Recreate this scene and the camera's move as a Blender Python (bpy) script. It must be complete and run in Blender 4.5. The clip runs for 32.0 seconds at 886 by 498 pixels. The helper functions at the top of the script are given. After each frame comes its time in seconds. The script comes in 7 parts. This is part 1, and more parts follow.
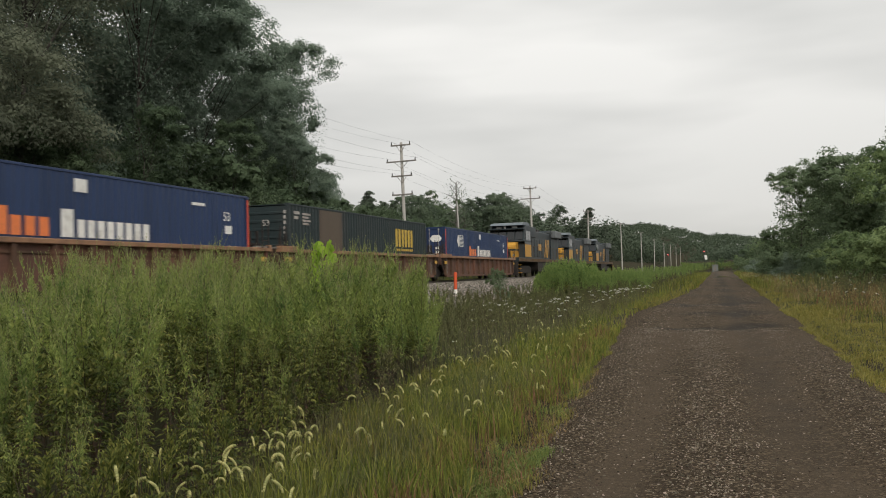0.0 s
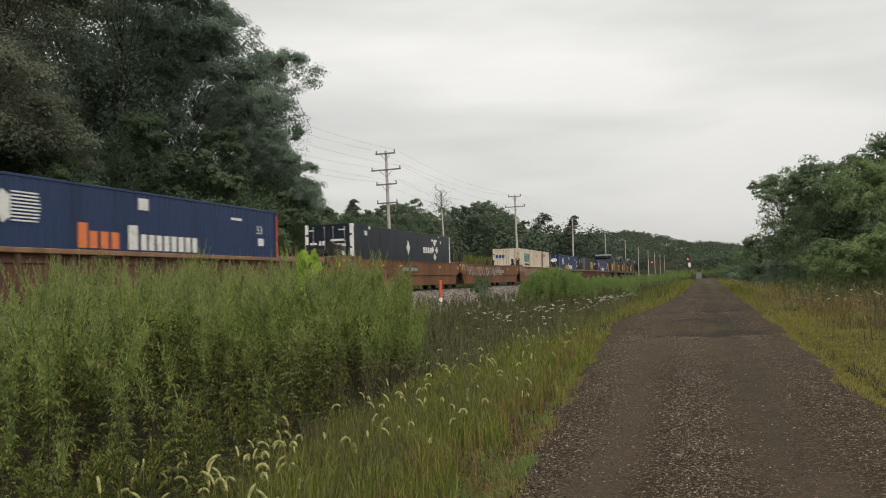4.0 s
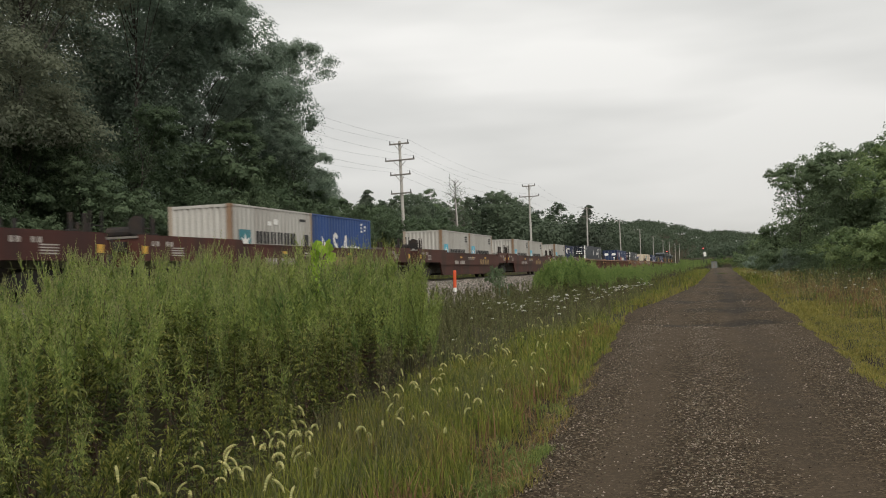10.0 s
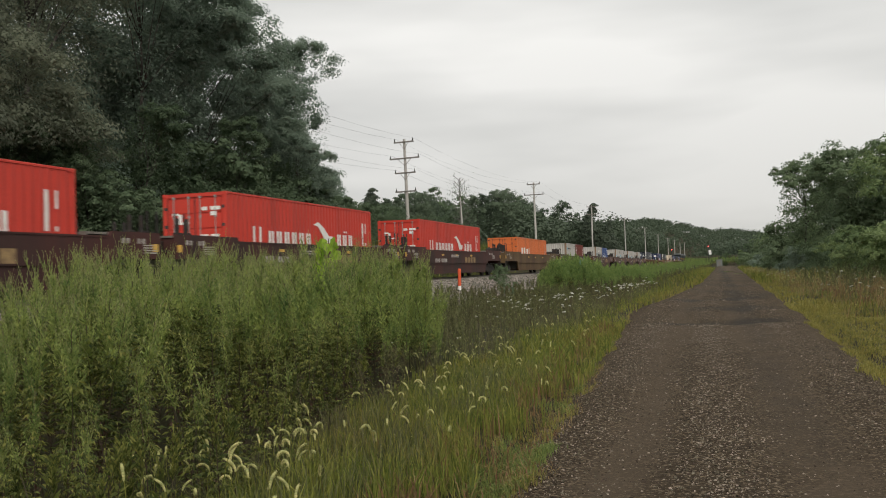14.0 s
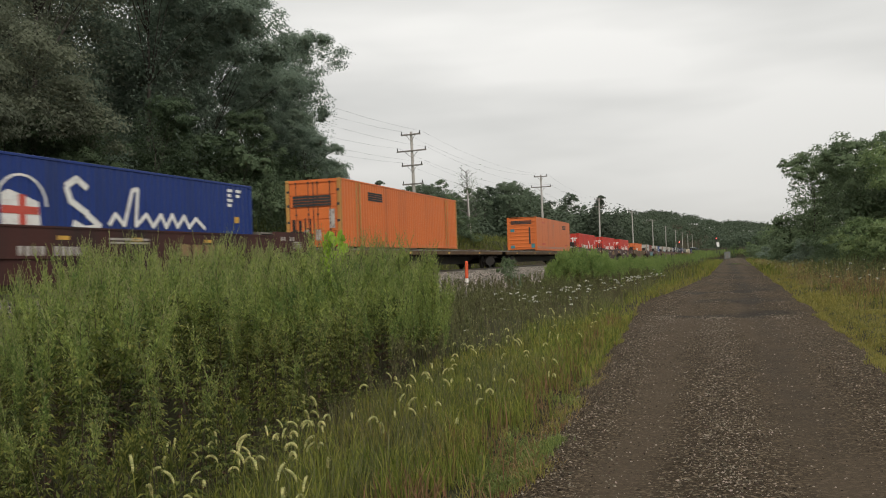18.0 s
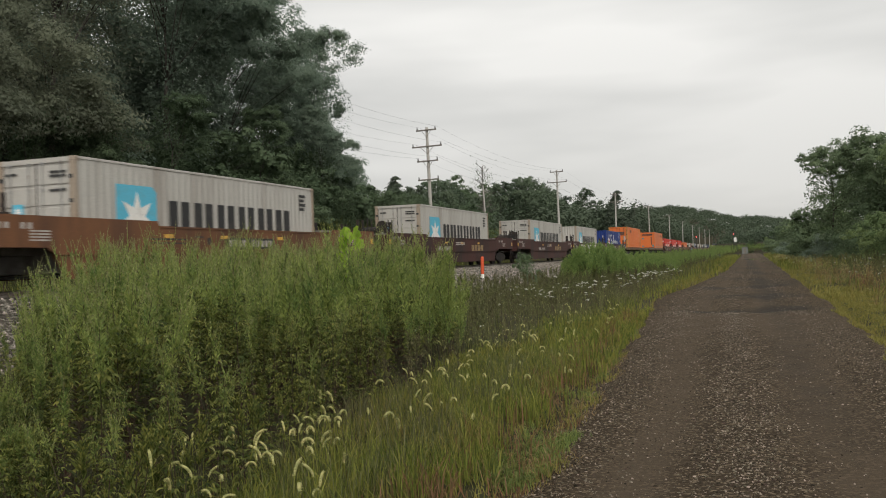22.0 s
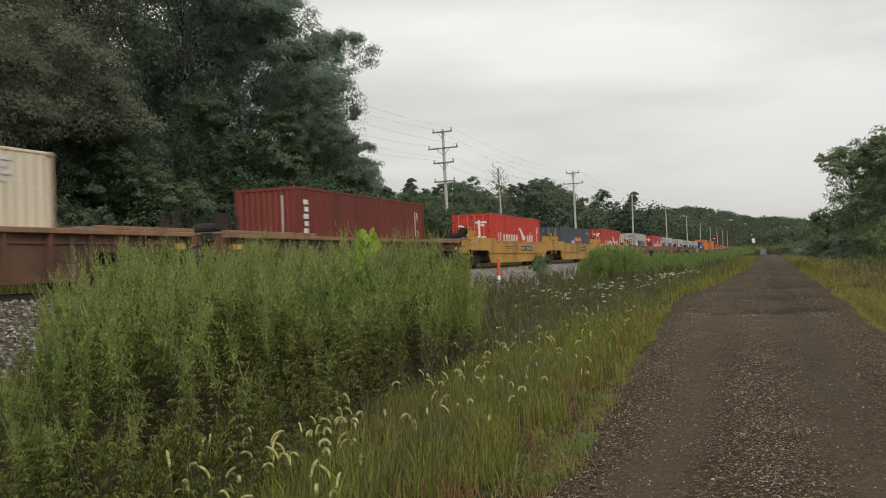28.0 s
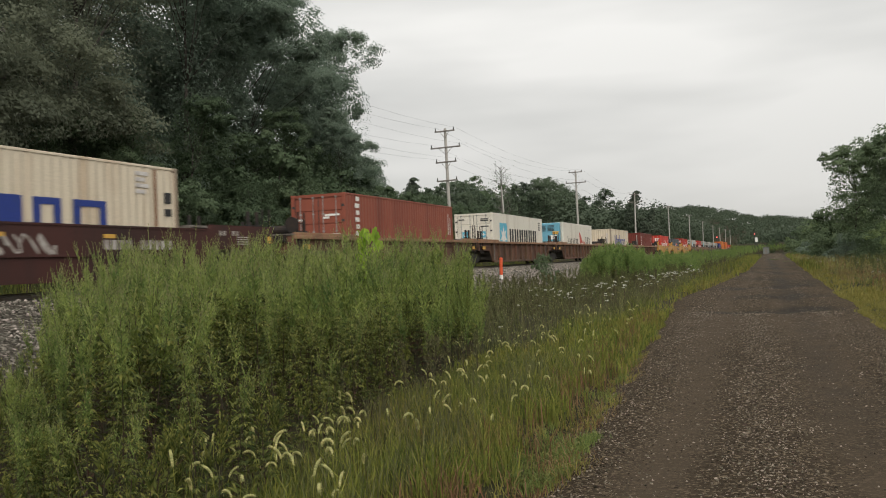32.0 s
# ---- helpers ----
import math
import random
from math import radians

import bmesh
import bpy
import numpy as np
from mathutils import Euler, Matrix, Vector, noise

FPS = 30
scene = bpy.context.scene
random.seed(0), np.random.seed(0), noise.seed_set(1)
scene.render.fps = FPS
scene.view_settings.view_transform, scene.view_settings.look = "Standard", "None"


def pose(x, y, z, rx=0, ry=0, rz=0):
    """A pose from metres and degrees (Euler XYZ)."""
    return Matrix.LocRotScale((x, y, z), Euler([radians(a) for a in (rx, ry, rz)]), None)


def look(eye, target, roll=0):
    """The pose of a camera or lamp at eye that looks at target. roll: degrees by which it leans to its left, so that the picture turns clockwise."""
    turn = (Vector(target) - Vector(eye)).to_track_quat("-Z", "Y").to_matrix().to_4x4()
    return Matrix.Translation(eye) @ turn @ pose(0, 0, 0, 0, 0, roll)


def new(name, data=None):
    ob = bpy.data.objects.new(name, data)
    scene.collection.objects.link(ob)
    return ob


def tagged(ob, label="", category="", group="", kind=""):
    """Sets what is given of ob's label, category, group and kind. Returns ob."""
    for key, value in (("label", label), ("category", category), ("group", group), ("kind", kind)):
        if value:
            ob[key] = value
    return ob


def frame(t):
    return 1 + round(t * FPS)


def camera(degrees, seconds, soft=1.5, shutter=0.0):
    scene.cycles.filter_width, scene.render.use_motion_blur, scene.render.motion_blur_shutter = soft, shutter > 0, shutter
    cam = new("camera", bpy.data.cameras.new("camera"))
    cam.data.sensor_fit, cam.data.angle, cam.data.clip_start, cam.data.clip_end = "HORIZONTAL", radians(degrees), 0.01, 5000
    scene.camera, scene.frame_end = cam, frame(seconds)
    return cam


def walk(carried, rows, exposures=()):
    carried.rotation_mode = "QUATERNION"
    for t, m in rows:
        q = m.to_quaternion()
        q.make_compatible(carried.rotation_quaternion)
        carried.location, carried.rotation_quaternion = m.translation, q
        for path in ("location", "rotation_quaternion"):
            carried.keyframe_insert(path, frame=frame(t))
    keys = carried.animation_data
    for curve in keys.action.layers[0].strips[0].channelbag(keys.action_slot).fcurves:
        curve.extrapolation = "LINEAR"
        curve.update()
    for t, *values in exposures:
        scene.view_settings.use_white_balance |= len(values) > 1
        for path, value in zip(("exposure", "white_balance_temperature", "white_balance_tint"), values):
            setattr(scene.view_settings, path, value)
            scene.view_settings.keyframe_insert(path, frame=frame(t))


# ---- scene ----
EYE = Vector((0, 0, 1.6))
# seconds, and degrees of turn to the left of the track, tilt up and lean
PATH = [
    (0, 17.65, 1.71, -1.50), (0.5, 17.48, 1.57, -1.69), (1, 17.20, 1.42, -1.63), (1.5, 17.17, 1.51, -1.65),
    (2, 17.21, 1.84, -1.79), (2.5, 17.04, 2.10, -1.76), (3, 16.73, 2.30, -1.73), (3.5, 16.54, 2.41, -1.72),
    (5.5, 17.30, 1.26, -1.72), (6, 17.44, 1.26, -1.89), (6.5, 17.49, 1.16, -1.83), (7, 17.58, 1.11, -1.74),
    (7.5, 17.65, 1.25, -1.73), (8, 17.59, 1.43, -1.78), (8.5, 17.61, 1.49, -1.76), (9, 17.72, 1.47, -1.68),
    (9.5, 17.67, 1.51, -1.78), (10, 17.59, 1.60, -1.88), (10.5, 17.53, 1.65, -1.86), (11, 17.48, 1.64, -1.97),
    (11.5, 17.56, 1.62, -1.95), (12, 17.66, 1.59, -1.96), (12.5, 17.78, 1.56, -1.91), (13, 17.82, 1.56, -1.93),
    (13.5, 17.85, 1.55, -1.89), (14, 17.91, 1.49, -1.86), (14.5, 17.93, 1.41, -1.82), (16.5, 18.06, 1.16, -2.04),
    (17, 18.18, 1.09, -2.01), (17.5, 18.33, 1.09, -1.95), (18, 18.41, 1.00, -1.92), (18.5, 18.45, 0.95, -1.79),
    (19, 18.56, 0.98, -1.85), (19.5, 18.68, 0.99, -1.91), (20, 18.80, 0.90, -1.96), (20.5, 18.91, 0.77, -2.02),
    (21, 19.08, 0.70, -2.06), (21.5, 19.30, 0.68, -1.99), (22, 19.48, 0.74, -1.99), (22.5, 19.64, 0.75, -2.01),
    (23, 19.71, 0.70, -1.81), (23.5, 19.70, 0.82, -1.92), (24, 19.73, 0.92, -2.24), (24.5, 19.83, 0.93, -2.28),
    (25, 19.94, 0.93, -2.23), (25.5, 20.09, 0.91, -2.17), (27.5, 20.39, 0.98, -2.14), (28, 20.57, 0.89, -2.07),
    (28.5, 20.64, 0.76, -2.02), (29, 20.66, 0.69, -1.97), (29.5, 20.64, 0.72, -2.06), (30, 20.63, 0.77, -2.07),
    (30.5, 20.72, 0.83, -2.12), (31, 20.80, 0.83, -2.08), (31.5, 20.75, 0.84, -2.11), (32, 20.74, 0.85, -2.13),
]
cam = camera(55.2, 32.0, soft=1.0, shutter=0.2)


def held(yaw, tilt, lean):
    a, b = radians(yaw), radians(tilt)
    return look(EYE, EYE + Vector((-math.sin(a) * math.cos(b), math.cos(a) * math.cos(b), math.sin(b))), lean)


walk(cam, [(t, held(a, b, c)) for t, a, b, c in PATH])

# ---- light: overcast sky, weak wide sun ----
scene.view_settings.exposure = 0.0
world = bpy.data.worlds.new("overcast")
scene.world = world
world.use_nodes = True
wn, wl = world.node_tree.nodes, world.node_tree.links
wn.clear()
w_out = wn.new("ShaderNodeOutputWorld")
w_bg = wn.new("ShaderNodeBackground")
w_sky = wn.new("ShaderNodeTexSky")
w_sky.sky_type, w_sky.sun_disc = "NISHITA", False
w_sky.sun_elevation, w_sky.sun_rotation = radians(45), radians(147)
w_dim = wn.new("ShaderNodeVectorMath")
w_dim.operation = "SCALE"
w_dim.inputs["Scale"].default_value = 0.08
w_tc = wn.new("ShaderNodeTexCoord")
w_map = wn.new("ShaderNodeMapping")
w_map.inputs["Scale"].default_value = (1.0, 1.0, 5.0)
w_map.inputs["Rotation"].default_value = (0.1, 0.05, 0.3)
w_noise = wn.new("ShaderNodeTexNoise")
w_noise.inputs["Scale"].default_value = 1.6
w_noise.inputs["Detail"].default_value = 4.0
w_noise.inputs["Roughness"].default_value = 0.45
w_ramp = wn.new("ShaderNodeValToRGB")
w_ramp.color_ramp.elements[0].position, w_ramp.color_ramp.elements[0].color = 0.34, (0.62, 0.62, 0.595, 1)
w_ramp.color_ramp.elements[1].position, w_ramp.color_ramp.elements[1].color = 0.62, (0.985, 0.97, 0.93, 1)
w_mix = wn.new("ShaderNodeMixRGB")
w_mix.inputs["Fac"].default_value = 0.94
wl.new(w_tc.outputs["Generated"], w_map.inputs["Vector"])
wl.new(w_map.outputs["Vector"], w_noise.inputs["Vector"])
wl.new(w_noise.outputs["Fac"], w_ramp.inputs["Fac"])
wl.new(w_sky.outputs["Color"], w_dim.inputs[0])
wl.new(w_dim.outputs["Vector"], w_mix.inputs["Color1"])
wl.new(w_ramp.outputs["Color"], w_mix.inputs["Color2"])
w_sep = wn.new("ShaderNodeSeparateXYZ")
w_rise = wn.new("ShaderNodeMapRange")
w_rise.inputs["From Max"].default_value = 0.28
w_rise.inputs["To Min"].default_value, w_rise.inputs["To Max"].default_value = 0.70, 1.0
w_tone = wn.new("ShaderNodeVectorMath")
w_tone.operation = "SCALE"
wl.new(w_tc.outputs["Generated"], w_sep.inputs["Vector"])
wl.new(w_sep.outputs["Z"], w_rise.inputs["Value"])
wl.new(w_mix.outputs["Color"], w_tone.inputs[0])
wl.new(w_rise.outputs["Result"], w_tone.inputs["Scale"])
wl.new(w_tone.outputs["Vector"], w_bg.inputs["Color"])
wl.new(w_bg.outputs["Background"], w_out.inputs["Surface"])
sun = new("sun", bpy.data.lights.new("sun", "SUN"))
sun.data.energy, sun.data.angle, sun.data.color = 2.3, radians(60), (1.0, 0.955, 0.87)
sun.matrix_world = look((14, -22, 26), (0, 0, 0))

# ---- materials ----


def material(name, base, other=None, amount=0.5, scale=1.5, fine=30.0, rough=0.6, metal=0.0, bump=0.1, bump_scale=60.0,
             spread=0.0, island=0.0, streaks=False, gloss=0.5, sheer=0.0):
    """Base colour broken by stains (other) at one scale and grain at a finer one, with relief."""
    m = bpy.data.materials.new(name)
    m.use_nodes = True
    n, l = m.node_tree.nodes, m.node_tree.links
    b = n["Principled BSDF"]
    b.inputs["Roughness"].default_value, b.inputs["Metallic"].default_value = rough, metal
    b.inputs["Specular IOR Level"].default_value = gloss
    tc = n.new("ShaderNodeTexCoord")
    mp = n.new("ShaderNodeMapping")
    mp.inputs["Scale"].default_value = (1, 1, 0.12) if streaks else (1, 1, 1)
    l.new(tc.outputs["Object"], mp.inputs["Vector"])
    big, small = n.new("ShaderNodeTexNoise"), n.new("ShaderNodeTexNoise")
    big.inputs["Scale"].default_value, big.inputs["Detail"].default_value = scale, 6
    big.inputs["Roughness"].default_value = 0.65
    small.inputs["Scale"].default_value, small.inputs["Detail"].default_value = fine, 3
    l.new(mp.outputs["Vector"], big.inputs["Vector"])
    l.new(tc.outputs["Object"], small.inputs["Vector"])
    ramp = n.new("ShaderNodeValToRGB")
    ramp.color_ramp.elements[0].position = 0.62 - amount * 0.35
    ramp.color_ramp.elements[1].position = 0.80 - amount * 0.22
    l.new(big.outputs["Fac"], ramp.inputs["Fac"])
    mix = n.new("ShaderNodeMixRGB")
    mix.inputs["Color1"].default_value = (*base, 1)
    mix.inputs["Color2"].default_value = (*(other or [c * 0.7 for c in base]), 1)
    l.new(ramp.outputs["Color"], mix.inputs["Fac"])
    grain = n.new("ShaderNodeHueSaturation")
    gm = n.new("ShaderNodeMapRange")
    gm.inputs["To Min"].default_value, gm.inputs["To Max"].default_value = 0.75, 1.25
    l.new(small.outputs["Fac"], gm.inputs["Value"])
    l.new(gm.outputs["Result"], grain.inputs["Value"])
    l.new(mix.outputs["Color"], grain.inputs["Color"])
    last = grain
    for amount_, source in ((spread, "ShaderNodeObjectInfo"), (island, "ShaderNodeNewGeometry")):
        if amount_:
            info = n.new(source)
            mr, hs = n.new("ShaderNodeMapRange"), n.new("ShaderNodeHueSaturation")
            mr.inputs["To Min"].default_value, mr.inputs["To Max"].default_value = 1 - amount_, 1 + amount_
            l.new(info.outputs["Random" if source.endswith("Info") else "Random Per Island"], mr.inputs["Value"])
            l.new(mr.outputs["Result"], hs.inputs["Value"])
            mh = n.new("ShaderNodeMapRange")
            mh.inputs["To Min"].default_value, mh.inputs["To Max"].default_value = 0.5 + amount_ * 0.06, 0.5 - amount_ * 0.06
            l.new(info.outputs["Random" if source.endswith("Info") else "Random Per Island"], mh.inputs["Value"])
            l.new(mh.outputs["Result"], hs.inputs["Hue"])
            l.new(last.outputs["Color"], hs.inputs["Color"])
            last = hs
    l.new(last.outputs["Color"], b.inputs["Base Color"])
    if bump:
        bn = n.new("ShaderNodeTexNoise")
        bn.inputs["Scale"].default_value, bn.inputs["Detail"].default_value = bump_scale, 4
        l.new(tc.outputs["Object"], bn.inputs["Vector"])
        bp = n.new("ShaderNodeBump")
        bp.inputs["Strength"].default_value, bp.inputs["Distance"].default_value = bump, 0.02
        l.new(bn.outputs["Fac"], bp.inputs["Height"])
        l.new(bp.outputs["Normal"], b.inputs["Normal"])
    if sheer:
        tr, add = n.new("ShaderNodeBsdfTranslucent"), n.new("ShaderNodeMixShader")
        l.new(last.outputs["Color"], tr.inputs["Color"])
        add.inputs["Fac"].default_value = sheer
        l.new(b.outputs["BSDF"], add.inputs[1])
        l.new(tr.outputs["BSDF"], add.inputs[2])
        l.new(add.outputs["Shader"], n["Material Output"].inputs["Surface"])
    return m


def gravel(name, dark, mid, pale, cell, rough=0.9, bump=1.0, patch=0.45):
    """Crushed stone: cells of their own tone, with soft patches at a larger scale."""
    m = material(name, mid, dark, patch, 0.5, 40, rough, 0, 0, gloss=0.08)
    n, l = m.node_tree.nodes, m.node_tree.links
    b = n["Principled BSDF"]
    was = b.inputs["Base Color"].links[0].from_socket
    tc = n.new("ShaderNodeTexCoord")
    vo, vo2 = n.new("ShaderNodeTexVoronoi"), n.new("ShaderNodeTexVoronoi")
    vo.inputs["Scale"].default_value, vo2.inputs["Scale"].default_value = cell, cell * 2.3
    for v in (vo, vo2):
        l.new(tc.outputs["Object"], v.inputs["Vector"])
    sep = n.new("ShaderNodeSeparateColor")
    l.new(vo.outputs["Color"], sep.inputs["Color"])
    ramp = n.new("ShaderNodeValToRGB")
    ramp.color_ramp.elements[0].color, ramp.color_ramp.elements[1].color = (*dark, 1), (*pale, 1)
    ramp.color_ramp.elements[0].position, ramp.color_ramp.elements[1].position = 0.1, 0.97
    ramp.color_ramp.elements.new(0.72).color = (*mid, 1)
    l.new(sep.outputs["Red"], ramp.inputs["Fac"])
    mix = n.new("ShaderNodeMixRGB")
    mix.inputs["Fac"].default_value = 0.75
    l.new(was, mix.inputs["Color1"])
    l.new(ramp.outputs["Color"], mix.inputs["Color2"])
    l.new(mix.outputs["Color"], b.inputs["Base Color"])
    add = n.new("ShaderNodeMath")
    l.new(vo.outputs["Distance"], add.inputs[0])
    l.new(vo2.outputs["Distance"], add.inputs[1])
    bp = n.new("ShaderNodeBump")
    bp.invert = True
    bp.inputs["Strength"].default_value, bp.inputs["Distance"].default_value = bump, 0.6 / cell
    l.new(add.outputs["Value"], bp.inputs["Height"])
    l.new(bp.outputs["Normal"], b.inputs["Normal"])
    return m


def painted(name, rgb, rust=(0.13, 0.055, 0.028), wear=0.3, rough=0.5):
    return material(name, rgb, rust, wear, 0.9, 25, rough, 0, 0.06, 40, streaks=True, gloss=0.28)


RUST = material("rusted_steel", (0.130, 0.066, 0.038), (0.062, 0.035, 0.024), 0.6, 1.2, 22, 0.8, 0, 0.15, 30, spread=0.2)
RUST_LIGHT = material("rusty_top_flange", (0.27, 0.145, 0.08), (0.14, 0.078, 0.048), 0.5, 1.5, 25, 0.75, 0, 0.15, 30)
BROWN = painted("brown_car_paint", (0.16, 0.072, 0.034), (0.085, 0.042, 0.026), 0.5, 0.65)
RUSTBROWN = painted("weathered_rust_brown_paint", (0.20, 0.090, 0.042), (0.10, 0.05, 0.03), 0.55, 0.7)
MAROON = painted("maroon_car_paint", (0.082, 0.030, 0.022), (0.040, 0.024, 0.019), 0.5, 0.6)
DARKMAROON = painted("dark_maroon_car_paint", (0.062, 0.023, 0.019), (0.03, 0.02, 0.018), 0.5, 0.65)
TAN = painted("rusty_tan_car_paint", (0.12, 0.075, 0.035), (0.075, 0.04, 0.022), 0.6, 0.7)
YELLOW = painted("yellow_car_paint", (0.50, 0.27, 0.062), (0.26, 0.135, 0.045), 0.38, 0.55)
STEEL = material("dark_grimy_steel", (0.022, 0.019, 0.018), (0.045, 0.03, 0.022), 0.5, 3, 30, 0.7, 0.3, 0.1, 40)
RAIL = material("worn_rail_steel", (0.20, 0.175, 0.155), (0.13, 0.08, 0.055), 0.45, 2.5, 30, 0.45, 0.5, 0.05, 60)
DECK = material("grimy_deck_steel", (0.20, 0.185, 0.165), (0.09, 0.07, 0.055), 0.5, 2, 30, 0.7, 0, 0.1, 40)
WHITE = material("white_marking_paint", (0.74, 0.73, 0.70), (0.5, 0.48, 0.45), 0.3, 3, 30, 0.6, 0, 0)
OFFWHITE = material("faded_stencil_paint", (0.42, 0.39, 0.36), (0.2, 0.16, 0.14), 0.5, 5, 40, 0.7, 0, 0)
BLACK = material("black_marking_paint", (0.018, 0.018, 0.019), (0.04, 0.038, 0.036), 0.3, 3, 30, 0.6, 0, 0)
YELLOWMARK = material("yellow_marking_paint", (0.62, 0.36, 0.06), (0.35, 0.2, 0.06), 0.3, 4, 30, 0.6, 0, 0)
REDMARK = material("red_marking_paint", (0.52, 0.075, 0.05), (0.35, 0.06, 0.04), 0.3, 4, 30, 0.55, 0, 0)
BLUEMARK = material("blue_marking_paint", (0.012, 0.035, 0.22), (0.02, 0.04, 0.15), 0.3, 4, 30, 0.55, 0, 0)
SKYMARK = material("light_blue_marking_paint", (0.09, 0.42, 0.58), (0.12, 0.35, 0.45), 0.3, 4, 30, 0.55, 0, 0)
TEALMARK = material("faded_teal_paint", (0.045, 0.20, 0.24), (0.07, 0.15, 0.16), 0.4, 4, 30, 0.6, 0, 0)
GOLDMARK = material("gold_marking_paint", (0.55, 0.38, 0.06), (0.35, 0.25, 0.06), 0.3, 4, 30, 0.6, 0, 0)
ORANGEMARK = material("orange_marking_paint", (0.72, 0.20, 0.06), (0.5, 0.15, 0.06), 0.3, 4, 30, 0.6, 0, 0)
GREYMARK = material("grey_spray_paint", (0.60, 0.57, 0.55), (0.42, 0.38, 0.36), 0.5, 3, 20, 0.7, 0, 0)
CARMARK = material("faded_gold_stencil_paint", (0.30, 0.20, 0.09), (0.12, 0.07, 0.04), 0.5, 5, 40, 0.7, 0, 0)
SEAL = material("rubber_and_hardware", (0.03, 0.03, 0.03), (0.06, 0.055, 0.05), 0.4, 5, 30, 0.7, 0, 0)
ZINC = material("galvanised_hardware", (0.32, 0.32, 0.31), (0.2, 0.17, 0.14), 0.4, 5, 30, 0.5, 0.4, 0)

# ---- mesh helpers ----


class Geo:
    """Gathers boxes, tubes and sheets for one mesh."""

    def __init__(self):
        self.v, self.f, self.smooth = [], [], False

    def add(self, verts, faces):
        k = len(self.v)
        self.v += [tuple(p) for p in verts]
        self.f += [tuple(i + k for i in q) for q in faces]
        return self

    def box(self, x0, x1, y0, y1, z0, z1, bevel=0.0):
        if bevel:
            c = min(bevel, (x1 - x0) / 3, (y1 - y0) / 3, (z1 - z0) / 3)
            bm = bmesh.new()
            bmesh.ops.create_cube(bm, size=1, matrix=Matrix.Translation(((x0 + x1) / 2, (y0 + y1) / 2, (z0 + z1) / 2)) @ Matrix.Diagonal((x1 - x0, y1 - y0, z1 - z0, 1)))
            bmesh.ops.bevel(bm, geom=bm.edges[:], offset=c, segments=1, affect="EDGES")
            bm.verts.index_update()
            self.add([v.co for v in bm.verts], [[v.index for v in f.verts] for f in bm.faces])
            bm.free()
            return self
        v = [(x, y, z) for x in (x0, x1) for y in (y0, y1) for z in (z0, z1)]
        return self.add(v, [(0, 1, 3, 2), (4, 6, 7, 5), (0, 4, 5, 1), (2, 3, 7, 6), (0, 2, 6, 4), (1, 5, 7, 3)])

    def tube(self, a, b, r, n=8, r2=None):
        a, b = Vector(a), Vector(b)
        q = (b - a).to_track_quat("Z", "Y").to_matrix()
        r2 = r if r2 is None else r2
        ring = [q @ Vector((math.cos(i * math.tau / n), math.sin(i * math.tau / n), 0)) for i in range(n)]
        v = [a + p * r for p in ring] + [b + p * r2 for p in ring]
        f = [(i, (i + 1) % n, n + (i + 1) % n, n + i) for i in range(n)]
        return self.add(v, f + [tuple(reversed(range(n))), tuple(range(n, 2 * n))])

    def rope(self, pts, r, n=4):
        """One continuous round cord through the points."""
        pts, k0 = [Vector(p) for p in pts], len(self.v)
        for i, p in enumerate(pts):
            q = (pts[min(i + 1, len(pts) - 1)] - pts[max(i - 1, 0)]).to_track_quat("Z", "Y").to_matrix()
            self.v += [tuple(p + q @ Vector((math.cos(j * math.tau / n), math.sin(j * math.tau / n), 0)) * r) for j in range(n)]
        for i in range(len(pts) - 1):
            self.f += [(k0 + i * n + j, k0 + i * n + (j + 1) % n, k0 + (i + 1) * n + (j + 1) % n, k0 + (i + 1) * n + j) for j in range(n)]
        return self

    def slab(self, outline, x0, x1):
        """An outline in (y, z), counter-clockwise, as a plate from x0 to x1."""
        n = len(outline)
        v = [(x0, y, z) for y, z in outline] + [(x1, y, z) for y, z in outline]
        f = [(i, n + i, n + (i + 1) % n, (i + 1) % n) for i in range(n)]
        return self.add(v, f + [tuple(range(n)), tuple(reversed(range(n, 2 * n)))])

    def mesh(self, name, *mats):
        me = bpy.data.meshes.new(name)
        me.from_pydata(self.v, [], self.f)
        for m in mats:
            me.materials.append(m)
        if self.smooth:
            me.polygons.foreach_set("use_smooth", [True] * len(me.polygons))
        me.update()
        return me


def part(name, geo, mat, parent, label=""):
    me = geo if isinstance(geo, bpy.types.Mesh) else geo.mesh(name, mat)
    ob = new(name, me)
    ob.parent = parent
    return tagged(ob, label)


def thing(name, label, category, group="", m=None, kind=""):
    ob = tagged(new(name), label, category, group, kind)
    if m is not None:
        ob.matrix_basis = m
    return ob


class Plan:
    """A kit of part meshes that several things share: name, mesh, index of the part it belongs to, label."""

    def __init__(self):
        self.rows = []

    def add(self, name, geo, mat, under=-1, label=""):
        self.rows.append((name, geo.mesh(name, mat), under, label))
        return len(self.rows) - 1

    def make(self, top):
        made = []
        for name, me, under, label in self.rows:
            made.append(part(name, me, None, made[under] if under >= 0 else top, label))
        return made


def letters(text, size, mat_name, mat, depth=0.004):
    """Readable characters as a flat mesh, lower left corner at the origin, in x and y."""
    cu = bpy.data.curves.new(mat_name, "FONT")
    cu.body, cu.size, cu.extrude = text, size, depth
    ob = new(mat_name, cu)
    me = bpy.data.meshes.new_from_object(ob.evaluated_get(bpy.context.evaluated_depsgraph_get()))
    bpy.data.objects.remove(ob)
    me.materials.clear()
    me.materials.append(mat)
    return me


